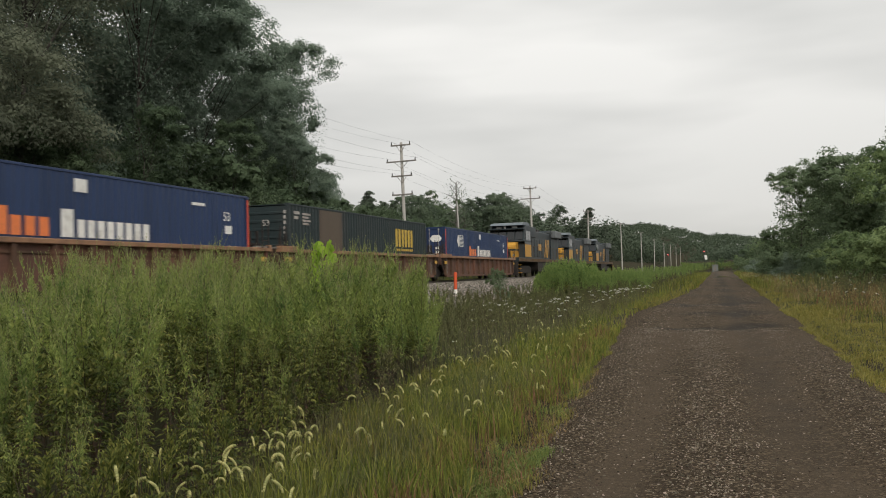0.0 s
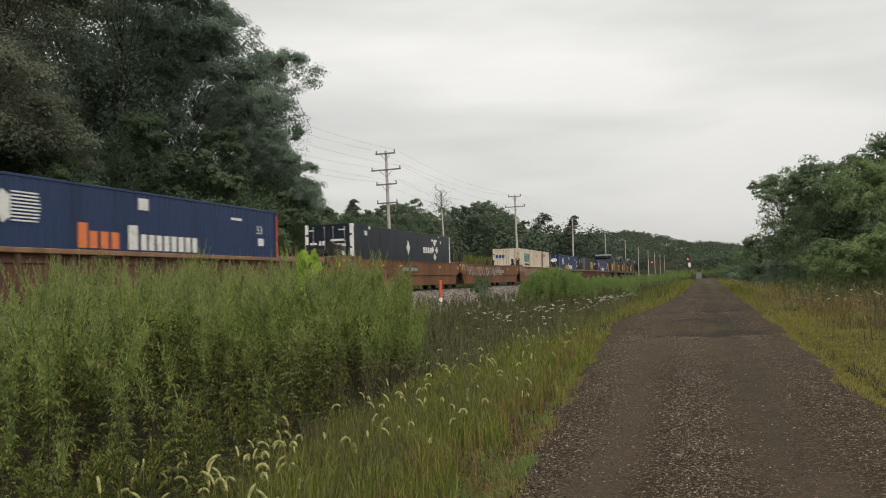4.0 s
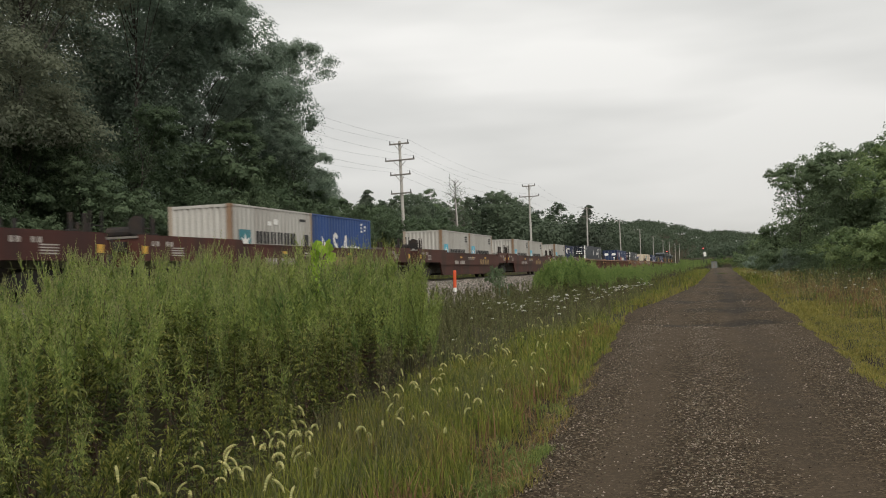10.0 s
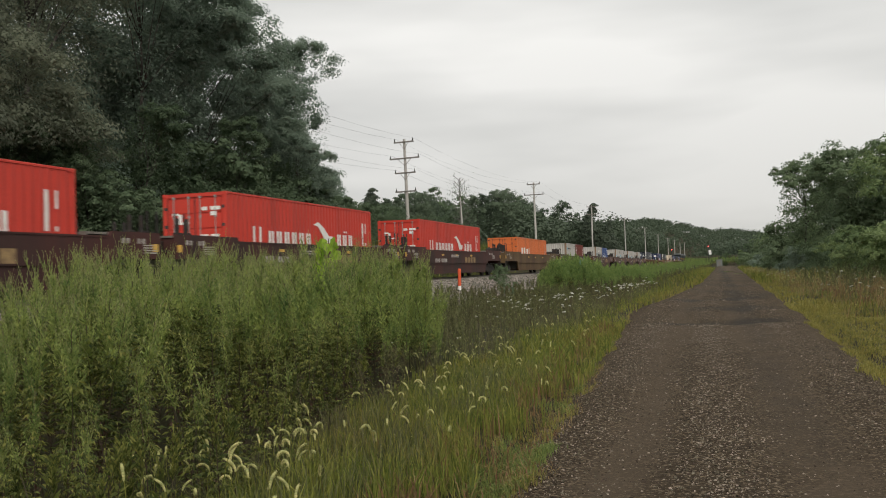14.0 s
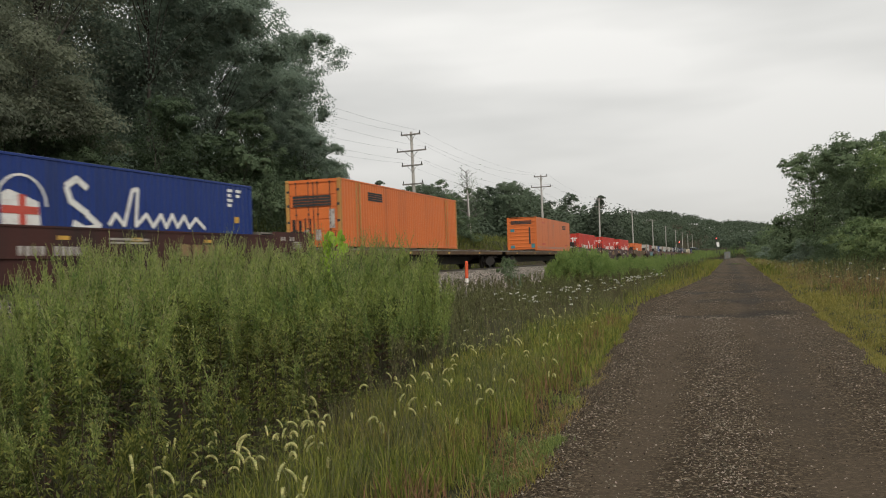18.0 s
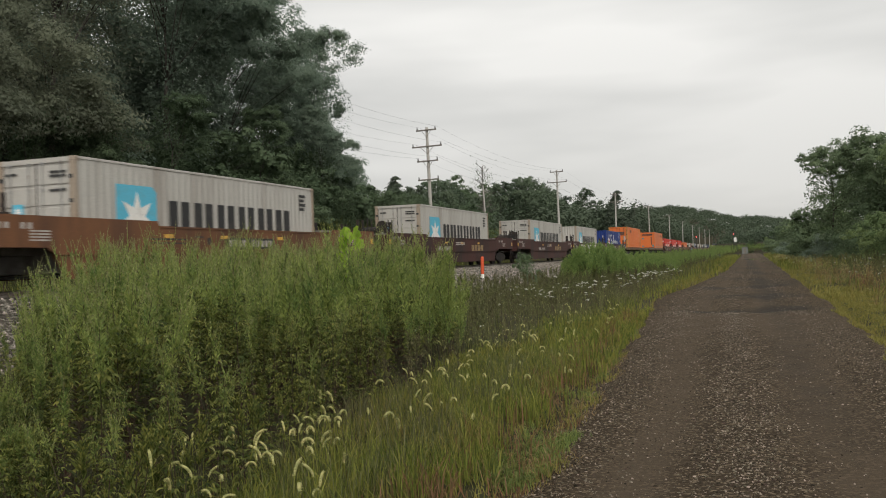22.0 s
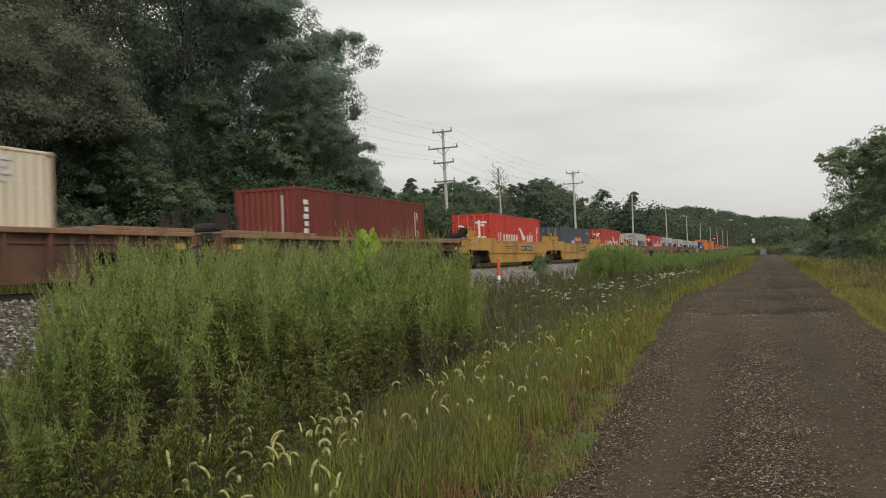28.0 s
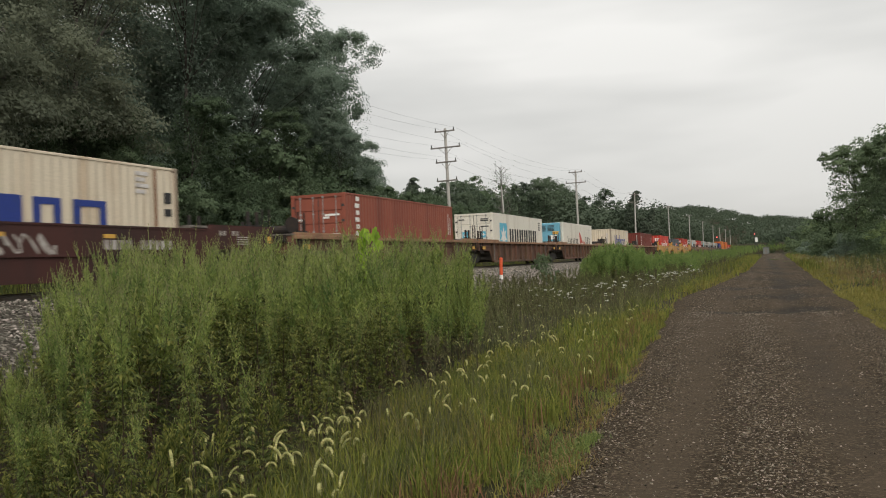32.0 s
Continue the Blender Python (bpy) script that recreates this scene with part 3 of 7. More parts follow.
def well_unit(s0, s1, c0, c1, style, mat, front, rear, label, over=0.5, marks=None, name="well_car"):
    """s0..s1: the body, c0..c1: its well, along the track at the start."""
    mid = (s0 + s1) / 2
    top = thing(name, label, "rail car", "well cars of the train")
    unit_plan(s0 - mid, s1 - mid, c0 - mid, c1 - mid, style, mat, front, rear, over).make(top)
    x, y0, y1 = (1.45, s0 - mid, s1 - mid) if style == "smooth" else (1.46, s0 - mid, s1 - mid)
    a, b = c0 - mid, c1 - mid

    def rect(rows, m, nm="stencil", lb=""):
        for r in rows:
            part(nm, Geo().box(x, x + 0.004, *r), m, top, lb)
    if style == "smooth":
        ends = []
        for e0 in (y0 + 0.5, b + 1.3):
            ends += [(e0 + 0.2 * k + (0.25 if k > 1 else 0), e0 + 0.2 * k + 0.11 + (0.25 if k > 1 else 0), 1.42, 1.56) for k in range(4)]
            ends += [(e0 + 0.9, e0 + 1.5, z, z + 0.035) for z in (1.36, 1.29, 1.22, 1.15)]
        rect(ends, OFFWHITE)
        rect([(y0 + 0.08, y0 + 0.3, 1.2, 1.42), (y1 - 0.34, y1 - 0.1, 1.2, 1.42), (a + 3.2, a + 3.6, 1.28, 1.38), (b - 3.4, b - 3.0, 1.28, 1.38), (a + 5.9, a + 6.3, 1.28, 1.38)], YELLOWMARK, "reflector")
        if marks == "gold":
            rect([(b - 4.6 + k * 0.62, b - 4.6 + k * 0.62 + 0.46, 0.88, 1.22) for k in range(4)], CARMARK, "letter_bar", "faded gold letter bars")
            rect([(a + 2.0 + k * 0.22, a + 2.0 + k * 0.22 + 0.15, 0.9, 1.12) for k in range(10) if k != 4] + [(a + 5.0, a + 6.6, 1.30, 1.36), (a + 5.0, a + 6.6, 1.21, 1.26)], OFFWHITE, "letter_bar")
        elif marks in ("plate", "redbars"):
            rect([(a + 6.2, a + 9.0, 0.98, 1.32)], BLACK, "number_panel", "black number panel with white bars")
            g = Geo()
            for k in range(10):
                if k != 4:
                    g.box(x + 0.004, x + 0.008, a + 6.32 + k * 0.26, a + 6.5 + k * 0.26, 1.05, 1.25)
            part("number_bar", g, OFFWHITE, top)
            rect([(a + 2.6, a + 4.2, 1.22, 1.26), (a + 2.6, a + 4.2, 1.12, 1.15), (a + 5.2, a + 5.35, 1.1, 1.3), (a + 4.6, a + 5.0, 1.3, 1.34)], BLACK, "stencil")
            if marks == "redbars":
                rect([(b - 4.8 + k * 0.55, b - 4.8 + k * 0.55 + 0.4, 0.95, 1.42) for k in range(3)], DARKRED, "letter_bar", "faded dark red letter bars")
        elif marks == "graffiti":
            n = 26
            top_line = [(a + 1.2 + k * 0.36, 1.40 + 0.16 * abs(math.sin(k * 0.75)) - 0.05 * (k % 3)) for k in range(n)]
            low_line = [(a + 1.2 + k * 0.36, 0.62 + 0.12 * math.sin(k * 1.3)) for k in range(n)]
            for k in range(n - 1):
                gap = 0.05 if k % 5 == 4 else 0.0
                (u0, t0), (u1, t1), (_, l0), (_, l1) = top_line[k], top_line[k + 1], low_line[k], low_line[k + 1]
                part("sprayed_shape", Geo().slab([(u0, l0), (u1 - gap, l1), (u1 - gap, t1), (u0, t0)], x, x + 0.003), GREYMARK, top, "pale grey sprayed graffiti")
            for k in range(9):
                cx = a + 1.9 + k * 1.0
                g, c = Geo(), 0.25 + 0.1 * math.sin(k * 2.2)
                pts = [(cx + c * math.cos(i * 0.75 + k * 1.3), 1.0 + 0.3 * math.sin(i * 0.75 + k * 1.3) * (1 - 0.3 * (k % 2))) for i in range(7)]
                for (ya, za), (yb, zb) in zip(pts, pts[1:]):
                    d = Vector((yb - ya, zb - za)).normalized() * (0.03 + 0.02 * (k % 3))
                    g.slab([(ya - d.y, za + d.x), (ya + d.y, za - d.x), (yb + d.y, zb - d.x), (yb - d.y, zb + d.x)], x + 0.004, x + 0.006)
                part("sprayed_stroke", g, SCRAWL, top, "dark sprayed stroke")
        elif marks == "teal":
            for k, m in enumerate((TEALMARK, TEALMARK, CARMARK, TEALMARK, TEALMARK, OFFWHITE, TEALMARK)):
                cx = a + 5.2 + k * 0.95
                g = Geo().slab([(cx + (0.75 - 0.4 * (m is not TEALMARK)) * math.cos(i * math.tau / 12) * (1 + 0.3 * math.sin(2 * i + k)), 0.98 + (0.48 - 0.2 * (m is not TEALMARK)) * math.sin(i * math.tau / 12) * (1 + 0.25 * math.cos(3 * i + 2 * k))) for i in range(12)], x + 0.001 * (k % 3), x + 0.002 + 0.001 * (k % 3))
                part("sprayed_shape", g, m, top, "sprayed graffiti shape")
        elif marks == "scrawl":
            r = 0.36 if mat is RUSTBROWN else 0.24
            for k in range(14):
                cx = a + 1.2 + k * 2 * r
                w = 0.03 + 0.025 * (k % 3 == 1)
                pts = [Vector((cx + r * math.cos(i * 0.8 + k * 1.9), 1.12 + 0.9 * r * math.sin(i * 1.1 + 1.7 * k))) for i in range(8)]
                line = []
                for i, q in enumerate(pts):
                    d = (pts[min(i + 1, 7)] - pts[max(i - 1, 0)]).normalized() * w
                    line += [(x + 0.003, q.x - d.y, q.y + d.x), (x + 0.003, q.x + d.y, q.y - d.x)]
                g = Geo().add(line, [(2 * i, 2 * i + 1, 2 * i + 3, 2 * i + 2) for i in range(7)])
                part("sprayed_stroke", g, OFFWHITE, top, "pale sprayed stroke")
            rect([(a + 9.2 + k * 0.26, a + 9.38 + k * 0.26, 1.0, 1.24) for k in range(10) if k != 4], OFFWHITE, "number_bar")
        if mat is YELLOW:
            for ya in (y0, y1 - 0.26):
                rect([(ya, ya + 0.26, 0.98, 1.6)], BLACK, "end_stripe", "black end panel")
                for z in (1.08, 1.36):
                    part("reflector", Geo().box(x + 0.004, x + 0.008, ya + 0.03, ya + 0.23, z, z + 0.15), YELLOWMARK, top)
            rect([(a + 1.0 + k * 1.7, a + 1.25 + k * 1.7, 1.46, 1.52) for k in range(6)], BLACK, "stencil")
            for y in (y0 + 0.45, y0 + 1.35, y1 - 0.8, y1 - 1.7):
                g = Geo()
                g.box(1.0, 1.3, y, y + 0.1, 1.70, 2.08)
                g.box(1.0, 1.3, y + 0.3, y + 0.4, 1.70, 2.08)
                g.box(1.0, 1.3, y, y + 0.4, 2.02, 2.12)
                part("guide_bracket", g, YELLOW, top, "yellow box bracket")
                g = Geo().box(1.1, 1.16, y + 0.12, y + 0.18, 1.7, 2.4)
                part("guide_pin", g, STEEL, top)
    else:
        rect([(y0 + 0.3, y0 + 0.8, 1.02, 1.18), (y1 - 0.8, y1 - 0.4, 1.02, 1.18)], YELLOWMARK, "reflector")
    return on_rails(top, mid, 0)


def articulated(wells, style, mat, label, ends, marks=(), overs=(0.5, 0.5, 0.5)):
    """Units that share trucks, front to rear. wells: (rear, front) of each well; ends: the car's front and rear end."""
    bounds = [ends[0]] + [(a[0] + b[1]) / 2 for a, b in zip(wells, wells[1:])] + [ends[1]]
    for i, (c0, c1) in enumerate(wells):
        f, r = "coupler" if i == 0 else "joint", "coupler" if i == len(wells) - 1 else "joint"
        well_unit(bounds[i + 1] + (0.36 if r == "joint" else 0), bounds[i] - (0.36 if f == "joint" else 0), c0, c1, style, mat, f, r, label,
                  overs[i], marks[i] if marks else None)


def flat_car(s0, s1, label):
    mid, h = (s0 + s1) / 2, (s1 - s0) / 2
    top = thing("flat_car", label, "rail car", "flat cars of the train")
    p = Plan()
    p.add("deck", Geo().box(-1.3, 1.3, -h, h, 1.12, 1.2, 0.01), DECK)
    for side in (1, -1):
        p.add("side_sill", Geo().slab([(-h, 0.93), (h, 0.93), (h, 1.12), (-h, 1.12)],
                                      *sorted((side * 1.18, side * 1.3))), TAN)
    p.add("centre_sill", Geo().slab([(-h + 0.2, 0.7), (-h + 4, 0.7), (-h + 6, 0.35), (h - 6, 0.35), (h - 4, 0.7), (h - 0.2, 0.7), (h - 0.2, 1.12), (-h + 0.2, 1.12)], -0.35, 0.35), STEEL)
    for y in np.arange(-h + 1.0, h - 0.8, 1.55):
        p.add("cross_bearer", Geo().box(-1.18, 1.18, y, y + 0.1, 0.8, 1.12), STEEL)
    for end in (1, -1):
        add_truck(p, end * (h - 2.6))
        p.add("coupler", Geo().box(-0.16, 0.16, *sorted((end * (h - 0.2), end * (h + 0.62))), 0.72, 0.98, 0.04), STEEL)
    for y in np.arange(-h + 0.8, h - 2, 2.7):
        for side in (1, -1):
            p.add("deck_bracket", Geo().box(*sorted((side * 1.12, side * 1.34)), y, y + 1.6, 1.202, 1.245, 0.01), TAN)
    p.make(top)
    for k in range(4):
        part("reflector", Geo().box(1.302, 1.306, -h + 3 + k * 6.4, -h + 3.3 + k * 6.4, 0.97, 1.07), YELLOWMARK, top)
    return on_rails(top, mid, 0)


# ---- locomotives ----
LOCO_BLUE = painted("dark_blue_locomotive_paint", (0.024, 0.034, 0.040), (0.04, 0.042, 0.04), 0.4, 0.5)
LOCO_YELLOW = painted("yellow_locomotive_paint", (0.50, 0.26, 0.04), (0.28, 0.15, 0.05), 0.3, 0.45)
LOCO_GREY = painted("grey_locomotive_roof_paint", (0.13, 0.14, 0.145), (0.08, 0.08, 0.078), 0.4, 0.55)
GLASS = material("dark_window_glass", (0.012, 0.014, 0.016), (0.02, 0.022, 0.022), 0.2, 2, 30, 0.08, 0, 0, gloss=0.8)
LAMP_BOARD = material("grey_number_board", (0.16, 0.16, 0.15), (0.1, 0.1, 0.1), 0.3, 3, 30, 0.5, 0, 0)


def locomotive_plan():
    p = Plan()
    h = 11.0
    p.add("underframe", Geo().box(-1.5, 1.5, -h, h, 1.28, 1.62, 0.02), LOCO_BLUE)
    p.add("walkway_edge", Geo().box(1.5, 1.53, -h, h, 1.30, 1.56), TAN)
    p.add("fuel_tank", Geo().slab([(-2.9, 0.45), (2.9, 0.45), (3.1, 0.7), (3.1, 1.28), (-3.1, 1.28), (-3.1, 0.7)], -1.45, 1.45), STEEL)
    # the cab is at the rear end, with its nose towards the following cars
    g = Geo()
    g.slab([(-h + 1.0, 1.62), (-h + 2.6, 1.62), (-h + 2.6, 2.95), (-h + 1.5, 2.9), (-h + 1.0, 2.55)], -0.95, 0.95)
    p.add("nose", g, LOCO_YELLOW)
    p.add("nose_door", Geo().box(-0.85, -0.2, -h + 0.985, -h + 1.0, 1.68, 2.45, 0.01), LOCO_YELLOW)
    c = p.add("cab", Geo().slab([(-h + 2.4, 1.62), (-h + 5.0, 1.62), (-h + 5.0, 4.2), (-h + 4.7, 4.35), (-h + 2.9, 4.35), (-h + 2.45, 4.15), (-h + 2.15, 3.0), (-h + 2.4, 2.95)], -1.5, 1.5), LOCO_BLUE)
    p.add("cab_band", Geo().box(-1.515, 1.515, -h + 2.42, -h + 4.9, 1.7, 2.75), LOCO_YELLOW, c)
    p.add("cab_roof", Geo().slab([(-h + 2.1, 4.36), (-h + 5.0, 4.36), (-h + 4.8, 4.58), (-h + 3.6, 4.66), (-h + 2.5, 4.56)], -1.42, 1.42), painted("blue_grey_cab_roof_paint", (0.13, 0.155, 0.175), (0.09, 0.10, 0.11), 0.3), c)
    for x0, x1 in ((-1.35, -0.75), (-0.65, -0.05), (0.05, 0.65), (0.75, 1.35)):
        p.add("windscreen_pane", Geo().add([(x0, -h + 2.15, 3.15), (x1, -h + 2.15, 3.15), (x1, -h + 2.34, 3.95), (x0, -h + 2.34, 3.95),
                                            (x0, -h + 2.24, 3.15), (x1, -h + 2.24, 3.15), (x1, -h + 2.43, 3.95), (x0, -h + 2.43, 3.95)],
                                           [(0, 1, 2, 3), (7, 6, 5, 4), (0, 4, 5, 1), (2, 6, 7, 3)]), GLASS, c)
    for y in (-h + 2.8, -h + 3.8):
        p.add("side_window", Geo().box(1.496, 1.52, y, y + 0.8, 3.1, 3.9), GLASS, c)
    p.add("headlight", Geo().tube((-0.15, -h + 2.35, 4.2), (-0.15, -h + 2.25, 4.2), 0.1, 10), ZINC, c)
    for x in (-1.05, 1.05):
        p.add("ditch_light", Geo().tube((x, -h - 0.02, 1.8), (x, -h + 0.1, 1.8), 0.1, 10), ZINC)
    hood = p.add("hood", Geo().box(-0.95, 0.95, -h + 5.0, h - 5.2, 1.62, 4.15, 0.06), LOCO_BLUE)
    for k in range(9):
        y = -h + 5.4 + k * 1.2
        if y < h - 6.2:
            p.add("hood_door", Geo().box(0.95, 0.972, y, y + 1.1, 1.8, 3.4, 0.01), LOCO_BLUE, hood)
    p.add("radiator", Geo().slab([(h - 5.2, 1.62), (h - 0.9, 1.62), (h - 0.9, 4.05), (h - 1.4, 4.5), (h - 5.0, 4.5), (h - 5.2, 4.3)], -1.05, 1.05), LOCO_BLUE)
    for side in (1, -1):
        p.add("radiator_wing", Geo().box(*sorted((side * 1.05, side * 1.5)), h - 5.0, h - 1.4, 3.75, 4.46, 0.05), LOCO_GREY)
    p.add("dynamic_brake_housing", Geo().box(-1.3, 1.3, -h + 5.3, -h + 8.2, 3.5, 4.4, 0.05), LOCO_BLUE)
    p.add("roof_fan", Geo().tube((0, 0.6, 4.15), (0, 0.6, 4.35), 0.6, 14), LOCO_GREY)
    p.add("exhaust_stack", Geo().box(-0.4, 0.4, 2.3, 3.2, 4.15, 4.5, 0.03), STEEL)
    for y in (2.6, 3.3, 4.0):
        p.add("hood_stripe", Geo().slab([(y, 1.75), (y + 0.35, 1.75), (y + 1.15, 3.5), (y + 0.8, 3.5)], 0.975, 0.985), LOCO_YELLOW, hood, "slanting yellow stripe")
    p.add("cab_stripe", Geo().box(-1.522, 1.522, -h + 2.4, -h + 4.92, 2.75, 2.95), LOCO_GREY, c)
    p.add("nose_stripe", Geo().box(-0.97, 0.97, -h + 0.98, -h + 2.6, 2.2, 2.34), LOCO_BLUE)
    p.add("window_visor", Geo().box(-1.48, 1.48, -h + 1.95, -h + 2.45, 4.0, 4.08, 0.01), LOCO_BLUE, c)
    for x in (-0.9, 0.45):
        p.add("number_board", Geo().box(x, x + 0.45, -h + 2.3, -h + 2.4, 4.12, 4.3, 0.01), LAMP_BOARD, c)
    for y in (1.2, 4.4):
        p.add("air_tank", Geo().tube((1.2, y - 3.4, 1.08), (1.2, y - 1.0, 1.08), 0.2, 12), LOCO_GREY)
    p.add("horn", Geo().tube((0.2, -h + 6.0, 4.42), (0.2, -h + 5.5, 4.55), 0.05, 8, 0.1), STEEL)
    p.add("yellow_emblem", Geo().box(0.974, 0.98, -0.2, 1.2, 2.4, 3.0), LOCO_YELLOW, hood, "plain yellow panel")
    for end in (-1, 1):
        yc = end * 6.9
        g = Geo()
        for x in (-1.0, 1.0):
            g.slab([(yc - 2.3, 0.35), (yc + 2.3, 0.35), (yc + 2.4, 0.75), (yc + 1.5, 0.95), (yc - 1.5, 0.95), (yc - 2.4, 0.75)], x - 0.12, x + 0.12)
        t = p.add("truck", g, STEEL)
        for y in (yc - 1.9, yc, yc + 1.9):
            for x in (-0.75, 0.75):
                p.add("wheel", wheel_geo(x, y), STEEL, t)
        p.add("plough", Geo().slab([(end * h - 0.1, 0.2), (end * h + 0.1, 0.2), (end * h + 0.05, 1.28), (end * h - 0.05, 1.28)], -1.4, 1.4), STEEL)
        p.add("coupler", Geo().box(-0.16, 0.16, *sorted((end * h, end * (h + 0.45))), 0.75, 1.0, 0.03), STEEL)
        for x in (-1.45, 1.45):
            for k in range(3):
                p.add("step", Geo().box(x - 0.18, x + 0.18, *sorted((end * (h - 0.1), end * (h - 0.5))), 0.35 + k * 0.32, 0.39 + k * 0.32), LOCO_YELLOW)
    for x in (-1.47, 1.47):
        g = Geo()
        for y in np.arange(-h + 0.4, h, 1.9):
            if not (-h + 2.2 < y < -h + 5.0):
                g.tube((x, y, 1.62), (x, y, 2.65), 0.018, 5)
        g.tube((x, -h + 5.2, 2.65), (x, h - 0.3, 2.65), 0.018, 5)
        p.add("handrail", g, TAN)
    for x in (-1.3, 0.5):
        g = Geo().tube((x, -h + 0.15, 1.62), (x, -h + 0.15, 2.6), 0.018, 5).tube((x + 0.8, -h + 0.15, 1.62), (x + 0.8, -h + 0.15, 2.6), 0.018, 5)
        p.add("end_rail", g.tube((x, -h + 0.15, 2.6), (x + 0.8, -h + 0.15, 2.6), 0.018, 5), LOCO_YELLOW)
    return p


LOCO = locomotive_plan()
for mid in (78.4, 101.1, 123.8):
    ob = thing("diesel_locomotive", "dark blue and yellow diesel locomotive pulling the container train", "locomotive", "locomotives")
    LOCO.make(ob)
    on_rails(ob, mid, 0)

# ---- the cars, front to rear ----
articulated([(48.4, 64.9), (28.6, 45.2), (9.6, 26.1)], "ribbed", RUST, "rusty ribbed well car carrying one container", (66.2, 6.9))
articulated([(-13.5, 3.0), (-32.7, -16.2), (-52.0, -35.6)], "smooth", RUSTBROWN, "weathered rust-brown well car with sprayed scrawls", (5.5, -54.2), ("scrawl", "scrawl", "plate"))
articulated([(-75.6, -59.1), (-94.6, -78.1), (-113.5, -97.1)], "ribbed", RUST, "rusty ribbed well car with a light rusty top flange", (-55.6, -116.8))
articulated([(-135.1, -122.6), (-154.1, -141.6), (-173.2, -160.7)], "smooth", MAROON, "maroon well car carrying two short containers", (-118.2, -177.8), ("gold", "gold", "gold"))
well_unit(-201.2, -179.2, -196.3, -183.8, "smooth", MAROON, "coupler", "coupler", "maroon well car with stencilled markings", 0.5, "gold")
well_unit(-224.6, -202.6, -219.6, -207.1, "smooth", DARKMAROON, "coupler", "coupler", "dark maroon well car with teal graffiti", 0.5, "teal")
well_unit(-247.8, -226.0, -242.9, -230.4, "smooth", TAN, "coupler", "coupler", "rusty tan well car carrying an orange container", 0.5, None)
articulated([(-266.3, -253.8), (-285.3, -272.8), (-304.4, -291.9)], "smooth", DARKMAROON, "dark maroon well car carrying a red container", (-249.2, -308.0), ("gold", "gold", "gold"))
flat_car(-337.3, -309.5, "long flat car with a worn steel deck")
flat_car(-367.0, -338.7, "long flat car with a worn steel deck")
articulated([(-384.8, -372.2), (-403.9, -391.4), (-423.1, -410.5)], "smooth", DARKMAROON, "dark maroon well car with graffiti", (-368.4, -427.8), ("gold", "graffiti", "gold"))
well_unit(-451.0, -429.2, -446.5, -434.0, "smooth", DARKMAROON, "coupler", "coupler", "dark maroon well car with white number bars", 0.5, "gold")
articulated([(-469.9, -457.3), (-489.0, -476.4), (-508.0, -495.4)], "smooth", BROWN, "brown well car with a black number panel", (-452.6, -512.4), ("plate", None, "plate"), (3.0, 0.5, 0.3))
articulated([(-531.5, -518.9), (-550.8, -538.2), (-570.1, -557.4)], "smooth", YELLOW, "yellow well car with black stencilled markings", (-514.0, -574.6), ("plate", "redbars", "plate"))
well_unit(-597.2, -576.2, -593.0, -580.4, "ribbed", RUST, "coupler", "coupler", "rusty ribbed well car carrying a maroon container", 1.2)
well_unit(-620.6, -598.8, -615.9, -603.3, "ribbed", RUST, "coupler", "coupler", "rusty ribbed well car carrying a cream container", 1.2)
articulated([(-639.2, -626.6), (-658.4, -645.8), (-677.7, -665.1)], "ribbed", RUST, "rusty ribbed well car with a light rusty top flange", (-622.2, -681.6))
well_unit(-704.4, -683.2, -700.0, -687.4, "smooth", DARKMAROON, "coupler", "coupler", "dark maroon well car with sprayed markings", 0.5, "scrawl")

